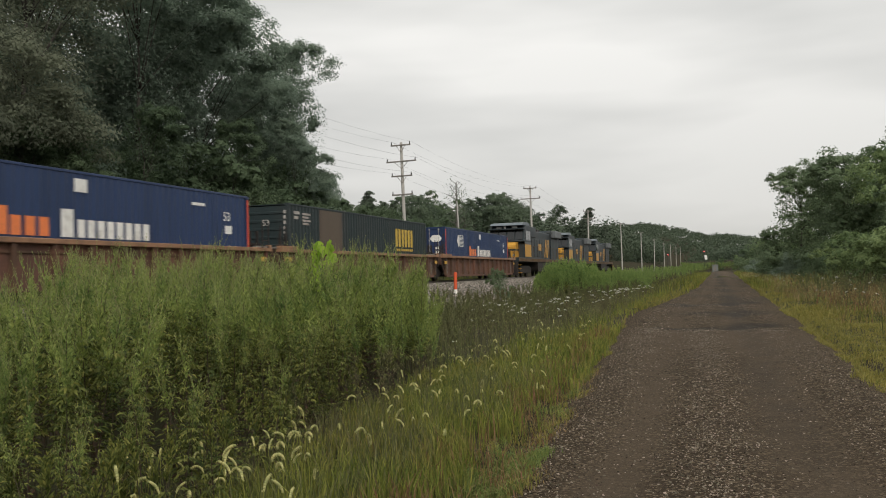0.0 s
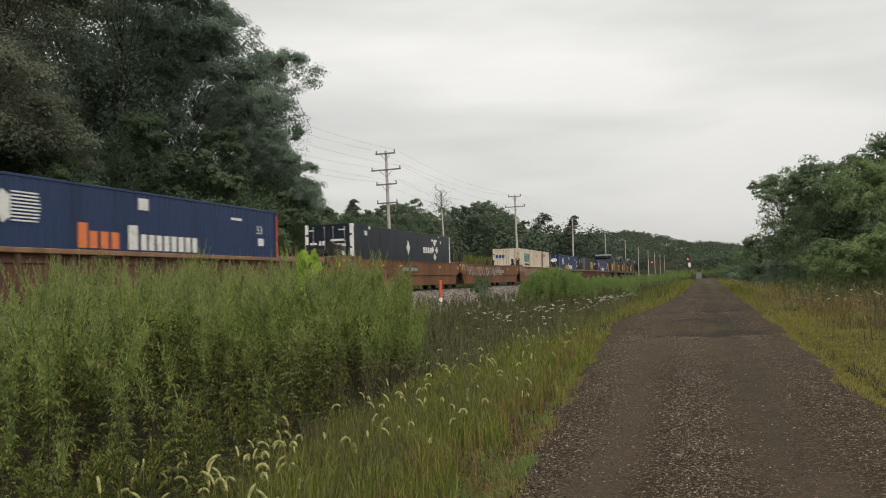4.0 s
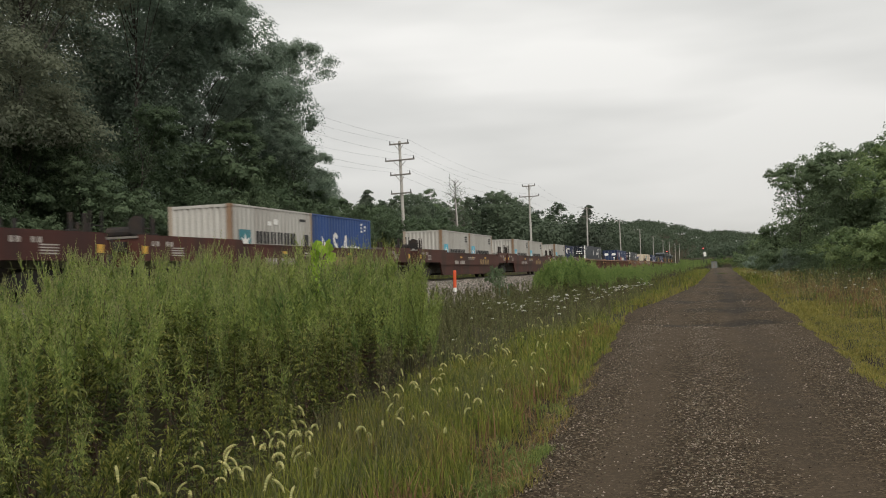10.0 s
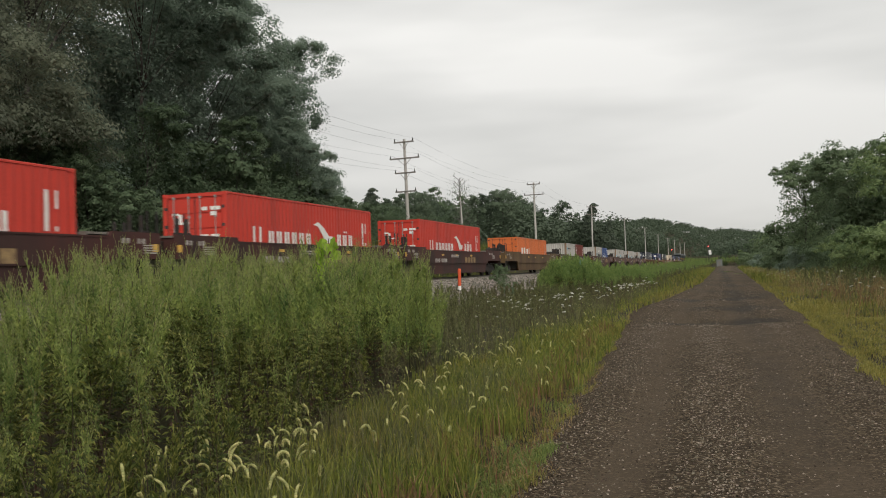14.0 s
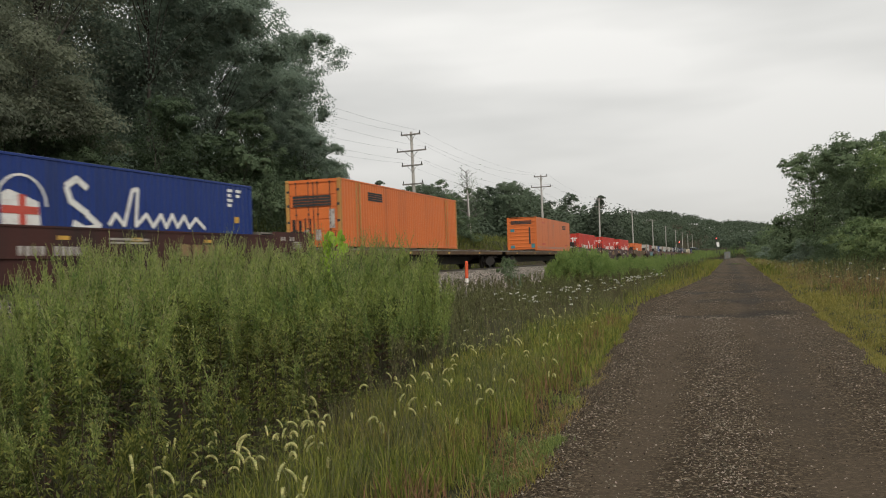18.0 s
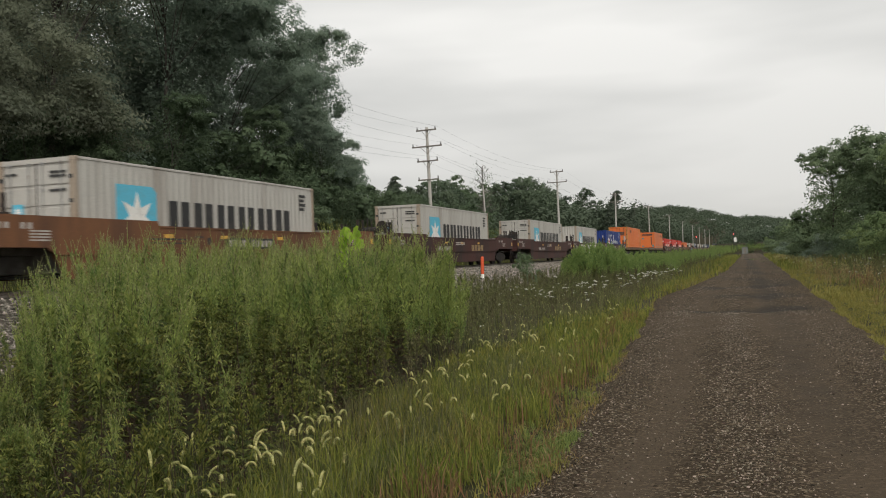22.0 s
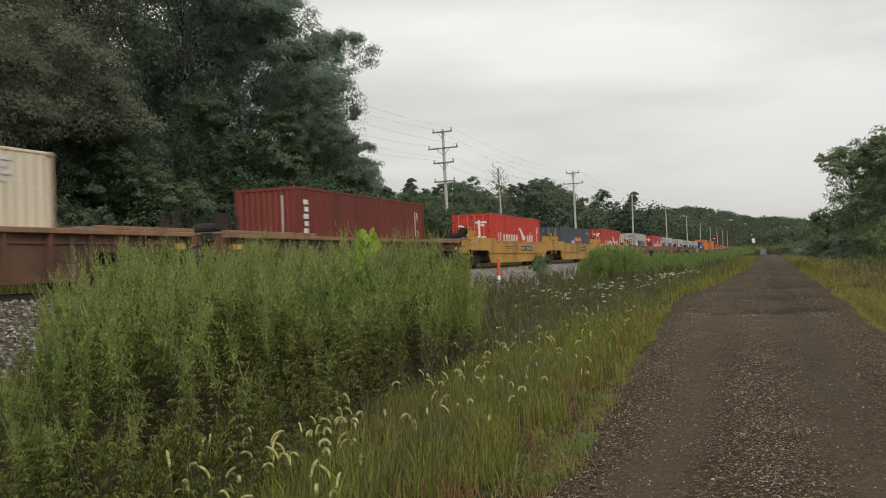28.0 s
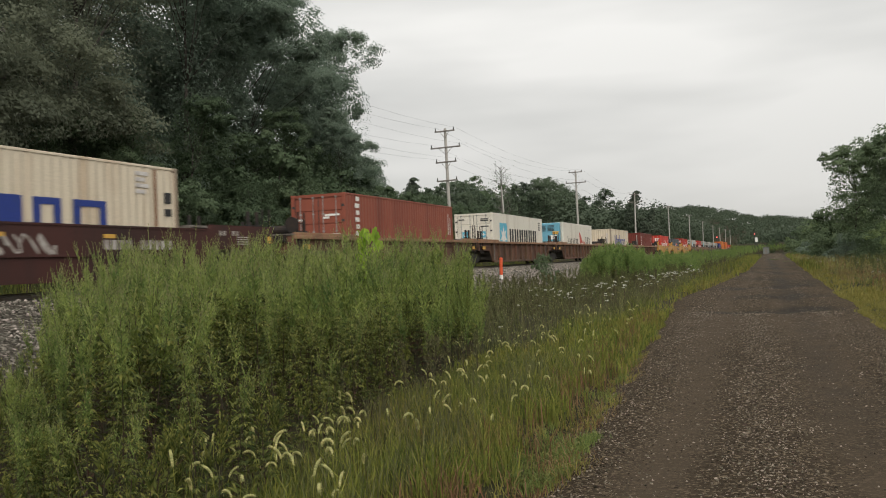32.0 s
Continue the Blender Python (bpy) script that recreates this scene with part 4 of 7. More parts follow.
# ---- the containers, front to rear ----
NAVY_LABEL = "long navy blue container with white decals and a red corner post"
REDPOST = painted("red_corner_post_paint", (0.50, 0.07, 0.045), (0.35, 0.06, 0.04), 0.3)
for s, striped in ((48.5, 1), (9.75, 1), (-75.4, 1)):
    b = box_on(s, L53, HC, "navy", "doors", NAVY_LABEL)
    h = L53 / 2
    sheet(b, [(0.02, 0.15, 0.14, 2.76), (L53 - 0.15, L53 - 0.02, 0.14, 2.76)], REDPOST, half=h, name="corner_stripe", label="red corner stripe", lift=0.013)
    shape(b, [(2.45, 2.1), (2.75, 2.5), (3.0, 2.35), (3.0, 1.85), (2.75, 1.7)][::-1], WHITE, h, label="white emblem")
    sheet(b, [(3.02, 3.95 - 0.02 * abs(k - 4), 1.76 + k * 0.085, 1.80 + k * 0.085) for k in range(9)], WHITE, half=h, label="white speed lines")
    sheet(b, blocks(5.25, 7.0, 1.2, 1.66, 4, 0.7) + [(5.25, 5.6, 1.2, 1.86)], ORANGEMARK, half=h, label="orange letter bars")
    sheet(b, [(7.28, 7.7, 1.2, 1.90)] + blocks(7.85, 10.8, 1.2, 1.66, 8, 0.7), WHITE, half=h, label="white letter bars")
    sheet(b, [(7.75, 8.2, 2.36, 2.70), (12.8, 13.5, 2.38, 2.47), (14.65, 15.05, 1.55, 1.82)], WHITE, half=h)
    sheet(b, [(2.05, 2.12, 0.16, 2.82), (13.9, 14.02, 0.16, 2.82)], PAINTS["navy"], half=h, name="panel_seam")
    for x in (-0.62, 0.62):
        g = Geo()
        o = [(x - 0.38, 2.2), (x - 0.22, 2.4), (x + 0.22, 2.4), (x + 0.38, 2.2), (x + 0.22, 2.0), (x - 0.22, 2.0)]
        g.add([(a, -h - 0.006, z) for a, z in o] + [(a, -h + 0.002, z) for a, z in o], [tuple(reversed(range(6))), tuple(range(6, 12))])
        part("door_emblem", g, WHITE, b, "white hexagon")
    sheet(b, [(0.55, 0.85, 1.55, 1.7), (0.6, 0.8, 1.3, 1.45), (-0.75, -0.3, 1.05, 1.2)], WHITE, False, h, name="door_decal")
    me = letters("53", 0.42, "number", WHITE)
    n = part("number", me, None, b)
    n.matrix_basis = Matrix.Translation((SIDE - 0.004, 14.55 - h, 1.98)) @ Euler((radians(90), 0, radians(90))).to_matrix().to_4x4()

b = box_on(28.75, L53, HC, "darkgreen", "ribs", "long dark green container with a gold emblem")
h = L53 / 2
sheet(b, blocks(11.4, 14.1, 1.5, 2.4, 3, 0.8), GOLDMARK, half=h, label="three gold letter bars")
sheet(b, blocks(11.5, 14.0, 1.28, 1.4, 9, 0.7), GOLDMARK, half=h)
sheet(b, codes(0.5, 2.5, 2, 0.12, 0.45) + codes(1.2, 2.5, 4, 0.08, 0.7), OFFWHITE, half=h)
sheet(b, [(2.7, 4.9, 0.18, 2.8)], painted("patched_brown_panel", (0.10, 0.075, 0.055), (0.07, 0.05, 0.04), 0.4), half=h, name="repair_panel", label="brownish repair panel")
part("number", letters("53", 0.34, "number", OFFWHITE), None, b).matrix_basis = Matrix.Translation((0.1, -h - 0.006, 2.05)) @ Euler((radians(90), 0, 0)).to_matrix().to_4x4()
sheet(b, [(1.03, 1.12, 0.5 + 0.2 * k, 0.62 + 0.2 * k) for k in range(11)], OFFWHITE, False, h, name="door_decal")

b = box_on(-13.3, L53, HC, "cream", "doors", "long cream container with a blue emblem and rust patch", posts=None)
sheet(b, blocks(2.3, 4.9, 1.72, 2.5, 3, 0.82), TEALMARK, half=h, label="three blue letter bars")
sheet(b, blocks(2.5, 4.9, 1.37, 1.55, 9, 0.7), SEAL, half=h)
sheet(b, [(11.5, 12.35, 0.2, 2.78)], painted("bare_rust_patch", (0.17, 0.06, 0.035), (0.55, 0.45, 0.36), 0.35), half=h, name="rust_patch", label="stripped rusty patch")
sheet(b, [(8.2, 9.05, 2.2, 2.52), (9.2, 9.6, 2.3, 2.52)], painted("yellowed_patch", (0.52, 0.38, 0.21), (0.6, 0.5, 0.38), 0.3), half=h, name="stain")
sheet(b, [(15.4, 15.55, 2.55, 2.72), (15.4, 15.55, 2.3, 2.45), (12.5, 13.6, 2.5, 2.56), (12.5, 13.4, 2.4, 2.45)], SEAL, half=h)
sheet(b, [(-0.95, -0.72, 2.05, 2.35), (-0.66, -0.43, 2.05, 2.35), (-0.37, -0.14, 2.05, 2.35)], BLUEMARK, False, h, name="door_decal")

for s in (-51.85, -113.35):
    b = box_on(s, L53, HC, "ink", "doors", "long blue-black container with white corner posts", posts=WHITE, smooth=True)
    shape(b, [(7.6, 2.0), (7.9, 1.6), (8.2, 2.0), (7.9, 2.4)], WHITE, h, label="white diamond")
    sheet(b, blocks(10.6, 12.3, 1.78, 2.12, 4, 0.75), WHITE, half=h, label="white letter bars")
    for du, dz in ((0.42, 0), (-0.42, 0), (0, 0.42), (0, -0.42)):
        shape(b, [(12.85 + du - 0.3, 2.0 + dz), (12.85 + du, 2.0 + dz - 0.22), (12.85 + du + 0.3, 2.0 + dz), (12.85 + du, 2.0 + dz + 0.22)], WHITE, h, label="white emblem piece")
    sheet(b, [(12.2, 12.6, 2.5, 2.62), (12.7, 13.3, 2.5, 2.62), (14.0, 14.2, 2.4, 2.6), (13.6, 13.8, 2.78, 2.86), (2.0, 2.25, 2.72, 2.86), (1.45, 1.8, 2.4, 2.62)], WHITE, half=h)
    sheet(b, [(-1.0, -0.75, 2.6, 2.66), (0.5, 0.85, 2.6, 2.66), (-0.95, -0.55, 1.95, 2.05), (-0.5, -0.2, 1.92, 2.12), (0.1, 0.75, 2.1, 2.2), (0.1, 0.85, 1.85, 1.98), (0.3, 0.85, 1.1, 1.16)], WHITE, False, h, name="door_decal")
    g = Geo().add([(0.55 + a, -h - 0.006, 1.5 + c) for a, c in ((0.28, 0), (0, 0.28), (-0.28, 0), (0, -0.28))], [(0, 1, 2, 3), (3, 2, 1, 0)])
    part("door_emblem", g, WHITE, b, "white diamond")

# pairs of short containers
star_box(-134.95, "short grey container with a star emblem", length=L20, height=STD, rear="wall")
b = box_on(-128.85, L20, STD, "deepnavy", "wall", "short deep navy container with a white emblem", posts=PAINTS["deepnavy"])
h2 = L20 / 2
shape(b, [(0.62, 2.0), (1.0, 1.75), (1.35, 1.8), (1.5, 1.6), (1.7, 1.75), (1.55, 2.1), (1.35, 2.15), (1.3, 2.35), (1.1, 2.2)], WHITE, h2, label="white rider-like plain emblem")
sheet(b, blocks(1.75, 3.35, 2.12, 2.32, 6, 0.7), WHITE, half=h2, label="white letter bars")
shape(b, [(3.5 + 0.14 * math.cos(i * math.tau / 10), 1.9 + 0.14 * math.sin(i * math.tau / 10)) for i in range(10)], WHITE, h2)
sheet(b, [(5.2, 5.28, 1.0, 2.2), (5.42, 5.5, 1.0, 2.2)], OFFWHITE, half=h2)
for s in (-153.95, -147.85, -173.05, -166.98):
    star_box(s, "short grey container with a star emblem", length=L20, height=STD, rear="wall")
b = box_on(-196.2, L20, STD, "grey", "wall", "short rust-streaked grey container with a star emblem", posts=RUSTPOST)
shape(b, [(0.54, 0.7), (1.29, 0.7), (1.29, 1.74), (0.54, 1.74)], TEALMARK, h2)
shape(b, star(0.92, 1.25, 0.36), WHITE, h2, lift=0.007)
sheet(b, blocks(1.69, 4.72, 1.28, 1.72, 6, 0.78) + blocks(1.69, 4.72, 0.82, 1.14, 7, 0.7), BLACK, half=h2, label="two rows of black letter bars")
sheet(b, [(5.35, 5.7, 1.0, 1.7), (5.0, 5.5, 2.2, 2.3)], SEAL, half=h2)
sheet(b, [(2.5, 2.75, 1.95, 2.1), (2.95, 3.25, 2.0, 2.2)], WHITE, half=h2)
FLAG = [(0.85, 0.9), (1.4, 0.95), (1.4, 1.5), (1.1, 1.45), (0.85, 1.7)]


def script_marks(b, h, u0, u1, z0, z1):
    """A flowing white script, as plain strokes."""
    g = Geo()
    x = SIDE - 0.008
    pts = [(u0 + (u1 - u0) * f, z0 + (z1 - z0) * k) for f, k in ((0.12, 0.8), (0.06, 0.98), (0.0, 0.8), (0.02, 0.55), (0.12, 0.3), (0.2, 0.05), (0.1, 0.0), (0.04, 0.12))]
    pts2 = [(u0 + (u1 - u0) * f, z0 + (z1 - z0) * k) for f, k in ((0.26, 0.1), (0.3, 0.35), (0.36, 0.1), (0.42, 0.85), (0.46, 0.9), (0.44, 0.1), (0.52, 0.38), (0.57, 0.1), (0.63, 0.4), (0.67, 0.1), (0.72, 0.42), (0.76, 0.12), (0.82, 0.4), (0.86, 0.12), (0.92, 0.36), (1.0, 0.12))]
    for line, t in ((pts, 0.085), (pts2, 0.06)):
        for (ya, za), (yb, zb) in zip(line, line[1:]):
            d = Vector((yb - ya, zb - za)).normalized() * t
            g.slab([(ya - d.y - h - d.x * 0.4, za + d.x), (ya + d.y - h - d.x * 0.4, za - d.x), (yb + d.y - h + d.x * 0.4, zb - d.x), (yb - d.y - h + d.x * 0.4, zb + d.x)][::1], x, x + 0.006)
    part("script_marking", g, WHITE, b, "white flowing strokes")


b = box_on(-190.1, L20, STD, "blue", "wall", "short blue container with a white flowing emblem")
shape(b, FLAG, WHITE, h2)
sheet(b, [(1.0, 1.3, 1.15, 1.3)], REDMARK, half=h2, lift=0.008)
script_marks(b, h2, 2.0, 4.8, 1.0, 1.85)
sheet(b, codes(4.9, 2.3, 3, 0.1, 0.2) + codes(5.3, 2.2, 2, 0.1, 0.2), WHITE, half=h2)
b = box_on(-219.45, L20, STD, "grey", "wall", "short grey container with a small emblem and rusty posts", posts=RUSTPOST)
sheet(b, [(0.42, 0.8, 1.88, 2.15)], SKYMARK, half=h2)
sheet(b, blocks(0.92, 2.8, 1.95, 2.1, 9, 0.7), BLACK, half=h2)
sheet(b, [(4.9, 5.5, 2.25, 2.31), (5.0, 5.4, 2.1, 2.16)], SEAL, half=h2)
b = box_on(-213.4, L20, STD, "maroon", "wall", "short maroon container with white code bars")
sheet(b, [(0.85, 1.0, 1.0 + 0.16 * k, 1.1 + 0.16 * k) for k in range(8)] + [(5.1, 5.2, 1.2, 2.2), (5.4, 5.5, 1.9, 2.1), (5.4, 5.5, 1.3, 1.5)], WHITE, half=h2)

# forty-foot containers
h4 = L40 / 2
b = box_on(-242.75, L40, STD, "orange", "doors", "orange container with white letter bars and a wave line")
sheet(b, [(1.57, 2.16, 1.1, 1.74), (2.5, 3.0, 1.12, 1.76), (3.5, 4.05, 1.16, 1.66), (4.42, 4.62, 1.18, 1.76)], WHITE, half=h4, label="four white letter bars")
shape(b, [(1.2, 1.13), (1.9, 1.0), (2.8, 0.98), (3.6, 1.06), (4.4, 1.07), (4.95, 1.0), (4.95, 1.05), (4.4, 1.12), (3.6, 1.11), (2.8, 1.03), (1.9, 1.05), (1.2, 1.18)], WHITE, h4, label="white wave line")
sheet(b, [(11.3, 11.36, 1.0, 2.15), (11.6, 11.66, 1.0, 1.9)], OFFWHITE, half=h4)
for s in (-266.15, -285.15, -304.2):
    bird_box(s, "red container with white letter bars and a curved white emblem")
b = bpy.data.objects.get(MOVING[-1][0].name)
sheet(b, [(0.45, 0.58, 0.8, 2.5)], WHITE, False, h4, name="door_decal")

# long orange boxes on the flat cars
OCHRE = painted("ochre_post_paint", (0.45, 0.24, 0.07), (0.3, 0.15, 0.05), 0.4)
for s, rear, label in ((-326.7, "ribs", "long orange container with dark panels on its ribbed end"), (-365.5, "doors", "long orange container with ochre posts")):
    b = box_on(s, L53, HC, "tangerine", rear, label, z=1.27, smooth=(rear == "ribs"), posts=None if rear == "ribs" else OCHRE, wide=0.07)
    h = L53 / 2
    w = 0.07
    if rear == "ribs":
        sheet(b, [(12.0, 13.9, 2.1 + 0.14 * k, 2.2 + 0.14 * k) for k in range(3)], SEAL, half=h, wide=w, label="dark bars")
        sheet(b, [(2.3, 3.6, 2.42, 2.5), (2.2, 3.6, 0.52, 0.66), (13.4, 14.6, 0.5, 0.62)], REDMARK, half=h, wide=w)
        sheet(b, [(7.6, 7.8, 2.2, 2.4), (7.6, 7.8, 0.55, 0.7)], ZINC, half=h, wide=w, name="bracket")
        sheet(b, [(0.05, 16.1, 0.2, 0.24), (0.05, 16.1, 0.3, 0.34)], ZINC, half=h, wide=w, name="lower_rail")
        sheet(b, [(-0.95, 0.85, 2.3 + 0.11 * k, 2.38 + 0.11 * k) for k in range(3)] + [(0.6, 0.75, 0.6, 2.0)], SEAL, False, h, label="dark bars", name="end_panel")
        sheet(b, [(-1.0, -0.65, 1.65, 1.9), (-1.0, -0.65, 0.25, 0.5), (0.8, 1.1, 0.25, 0.6)], TEALMARK, False, h, name="end_patch")
    else:
        sheet(b, [(1.6, 1.72, 0.1, 2.85), (1.95, 2.08, 0.1, 2.85), (14.0, 14.1, 0.1, 2.85), (14.35, 14.45, 0.1, 2.85)], OCHRE, half=h, wide=w, name="side_post", label="ochre post")
        sheet(b, [(2.9, 4.6, 2.1 + 0.1 * k, 2.18 + 0.1 * k) for k in range(4)], SEAL, half=h, wide=w, label="dark bars")
        sheet(b, [(-0.95, 0.85, 1.75 + 0.12 * k, 1.84 + 0.12 * k) for k in range(4)], SEAL, False, h, label="dark bars", name="end_panel")
        sheet(b, [(0.75, 1.0, 0.8, 1.6), (-0.45, -0.2, 0.25, 0.75), (0.1, 0.35, 0.3, 0.75)], OFFWHITE, False, h, name="door_decal")

b = box_on(-384.6, L40, HC, "royal", "wall", "royal blue container with white flowing script")
g = Geo()
for i in range(10):
    a0, a1 = math.pi * i / 10, math.pi * (i + 1) / 10
    g.slab([(2.2 - h4 + r * math.cos(a), 1.7 + r * 0.95 * math.sin(a)) for r, a in ((0.72, a0), (0.78, a0), (0.78, a1), (0.72, a1))], SIDE - 0.008, SIDE - 0.002)
part("emblem", g, WHITE, b, "thin white arch")
shape(b, [(1.6, 1.2), (2.75, 1.25), (2.7, 1.8), (2.2, 1.95), (1.8, 2.05), (1.6, 1.95)], WHITE, h4, label="white flag shape")
sheet(b, [(1.6, 2.7, 1.5, 1.68), (2.1, 2.3, 1.25, 1.95)], REDMARK, half=h4, lift=0.008)
script_marks(b, h4, 3.6, 9.4, 1.2, 2.5)
sheet(b, codes(10.7, 2.6, 4, 0.1, 0.3) + codes(11.2, 2.6, 2, 0.1, 0.3), WHITE, half=h4)
sheet(b, [(11.1, 11.35, 1.6, 1.8)], YELLOWMARK, half=h4)
sheet(b, [(0.75, 0.86, 1.0, 2.3)], OFFWHITE, False, h4, name="door_decal")
for s, rear in ((-403.8, "wall"), (-422.95, "doors"), (-446.4, "doors"), (-469.75, "doors")):
    star_box(s, "grey container with a star emblem and black letter bars", rear=rear)
bird_box(-488.9, "faded red container with white letter bars and decals", "brickred")
b = star_box(-508.0, "rust-streaked grey container with a star emblem")
sheet(b, [(0.5, 1.5, 0.2, 2.8), (10.9, 11.9, 0.2, 2.8)], painted("rust_streaked_grey", (0.36, 0.31, 0.25), (0.2, 0.12, 0.07), 0.5), half=h4, name="rust_stain", label="rust-streaked panel")
bird_box(-531.35, "faded red container with white letter bars and a curved white emblem", "brickred")
b = box_on(-550.6, L40, STD, "slate", "doors", "slate grey container with a blue and orange panel")
sheet(b, [(4.05, 5.48, 0.6, 1.76)], BLUEMARK, half=h4, label="dark blue panel")
sheet(b, [(5.52, 8.35, 0.6, 1.78)], ORANGEMARK, half=h4, label="orange panel")
sheet(b, blocks(4.2, 5.3, 1.0, 1.5, 3, 0.75), WHITE, half=h4, lift=0.008)
sheet(b, blocks(5.7, 8.2, 1.0, 1.48, 7, 0.7), BLUEMARK, half=h4, lift=0.008)
sheet(b, [(10.6, 11.7, 2.2, 2.32), (11.0, 11.4, 2.02, 2.12)], OFFWHITE, half=h4)
b = bird_box(-569.85, "red container with white letter bars and a curved white emblem")
sheet(b, [(0.45, 0.58, 0.8, 2.5)], WHITE, False, h4, name="door_decal")
b = box_on(-592.8, L40, HC, "maroon", "wall", "maroon container with a column of white code bars")
sheet(b, [(0.65 + 0.06 * (k % 2), 0.98, 1.25 + 0.26 * k, 1.42 + 0.26 * k) for k in range(5)] + [(11.05, 11.1, 1.3, 2.45), (11.3, 11.36, 2.0, 2.4), (11.3, 11.36, 1.4, 1.6)], WHITE, half=h4)
sheet(b, [(0.7, 0.78, 0.9, 2.6)], OFFWHITE, False, h4, name="door_decal")


def cream_box(s, label):
    b = box_on(s, L40, HC, "cream", "wall", label, posts=RUSTPOST)
    sheet(b, [(2.26, 2.62, 1.0, 2.27), (2.9, 3.15, 1.0, 1.9), (3.42, 3.78, 1.0, 2.27), (5.3, 5.6, 1.0, 2.3), (5.1, 5.9, 1.75, 1.88)] + [(u, u + 0.85, 1.0, 1.85) for u in (4.05, 6.0)] + [(u, u + 0.22, 1.0, 1.84) for u in (7.15, 7.75, 8.35, 9.2)] + [(7.15, 7.97, 1.68, 1.84), (8.35, 9.42, 1.68, 1.84)], BLUEMARK, half=h4, label="blue letter bars")
    sheet(b, codes(10.5, 2.6, 4, 0.1, 0.5), GREYMARK, half=h4)
    sheet(b, [(0.7, 0.8, 0.9, 2.4)], GREYMARK, False, h4, name="door_decal")
    return b


cream_box(-615.75, "cream container with large blue letter bars and rusty corners")
b = cream_box(-699.85, "cream container with blue letter bars and a rust streak")
sheet(b, [(11.2, 11.32, 0.3, 2.8)], RUST_LIGHT, half=h4, name="rust_streak")
sheet(b, [(11.62, 11.9, 1.9, 2.2), (11.62, 11.9, 1.55, 1.75)], BLACK, half=h4)

b = box_on(-639.0, L40, HC, "white", "wall", "white refrigerated container with a blue cooling unit", smooth=True)
sheet(b, [(1.6, 1.66, 0.9, 1.75), (2.0, 2.06, 0.9, 1.75), (1.6, 2.06, 1.3, 1.34)] + blocks(2.4, 6.1, 0.9, 1.6, 6, 0.4) + blocks(9.2, 11.4, 0.9, 1.8, 3, 0.4), SEAL, half=h4, label="slim dark letter bars")
shape(b, [(6.3, 2.2), (6.7, 1.0), (7.0, 1.15), (7.5, 1.3), (8.2, 1.2), (8.7, 0.95), (8.9, 0.95), (8.4, 1.55), (8.0, 1.2), (7.4, 1.6), (6.8, 2.1)], REDMARK, h4, label="red fin-like emblem")
sheet(b, [(10.4, 10.7, 2.4, 2.52), (10.9, 11.3, 2.4, 2.52), (10.4, 10.7, 2.15, 2.25)], GREYMARK, half=h4)
COOL = painted("light_blue_machine_paint", (0.15, 0.38, 0.50), (0.12, 0.28, 0.36), 0.35, 0.5)
unit = part("cooling_unit", Geo().box(-1.0, 1.0, -h4 - 0.55, -h4 - 0.01, 1.35, 2.85, 0.04), COOL, b, "light blue diesel cooling unit")
for k in range(5):
    part("louvre", Geo().box(-0.85, -0.1, -h4 - 0.57, -h4 - 0.55, 2.2 + 0.1 * k, 2.25 + 0.1 * k), SEAL, unit)
    part("louvre", Geo().box(0.05, 0.6, -h4 - 0.57, -h4 - 0.55, 2.2 + 0.1 * k, 2.25 + 0.1 * k), SEAL, unit)
part("access_panel", Geo().box(0.2, 0.85, -h4 - 0.575, -h4 - 0.55, 1.5, 1.85), WHITE, unit)
part("fuel_panel", Geo().box(0.45, 0.95, -h4 - 0.575, -h4 - 0.55, 1.9, 2.15), YELLOWMARK, unit)
b = star_box(-658.25, "white refrigerated container with a star emblem", "white", smooth=True, posts=PAINTS["white"])
b = box_on(-677.5, L40, HC, "redbrown", "doors", "red-brown container with a column of white code bars")
sheet(b, [(0.85 + 0.08 * (k % 2), 1.22, 1.2 + 0.28 * k, 1.38 + 0.28 * k) for k in range(6)] + [(11.5, 11.55, 1.4, 2.5), (11.75, 11.8, 1.4, 2.3)], WHITE, half=h4)
sheet(b, [(0.2, 0.5, 1.9, 1.98), (0.3, 0.95, 2.0, 2.08), (0.15, 0.95, 1.1, 1.3), (0.15, 0.95, 0.8, 0.95), (-0.95, -0.6, 1.85, 1.92)], WHITE, False, h4, name="door_decal")

# ---- ground, road and track bed ----


def smooth(a, b, v):
    k = np.clip((v - a) / (b - a), 0, 1)
    return k * k * (3 - 2 * k)


ROAD_Y = [-20, 4, 6, 10, 13, 18, 23, 34, 41, 67, 180, 400]
ROAD_L = [-1.28, -1.30, -1.40, -1.64, -1.78, -2.08, -2.4, -2.85, -2.35, -1.3, -0.7, 0.4]
ROAD_R = [1.7, 1.75, 1.8, 1.86, 2.0, 2.1, 2.2, 2.35, 2.45, 2.75, 4.2, 6.5]


def road_left(y):
    return np.interp(y, ROAD_Y, ROAD_L)


def road_right(y):
    return np.interp(y, ROAD_Y, ROAD_R)


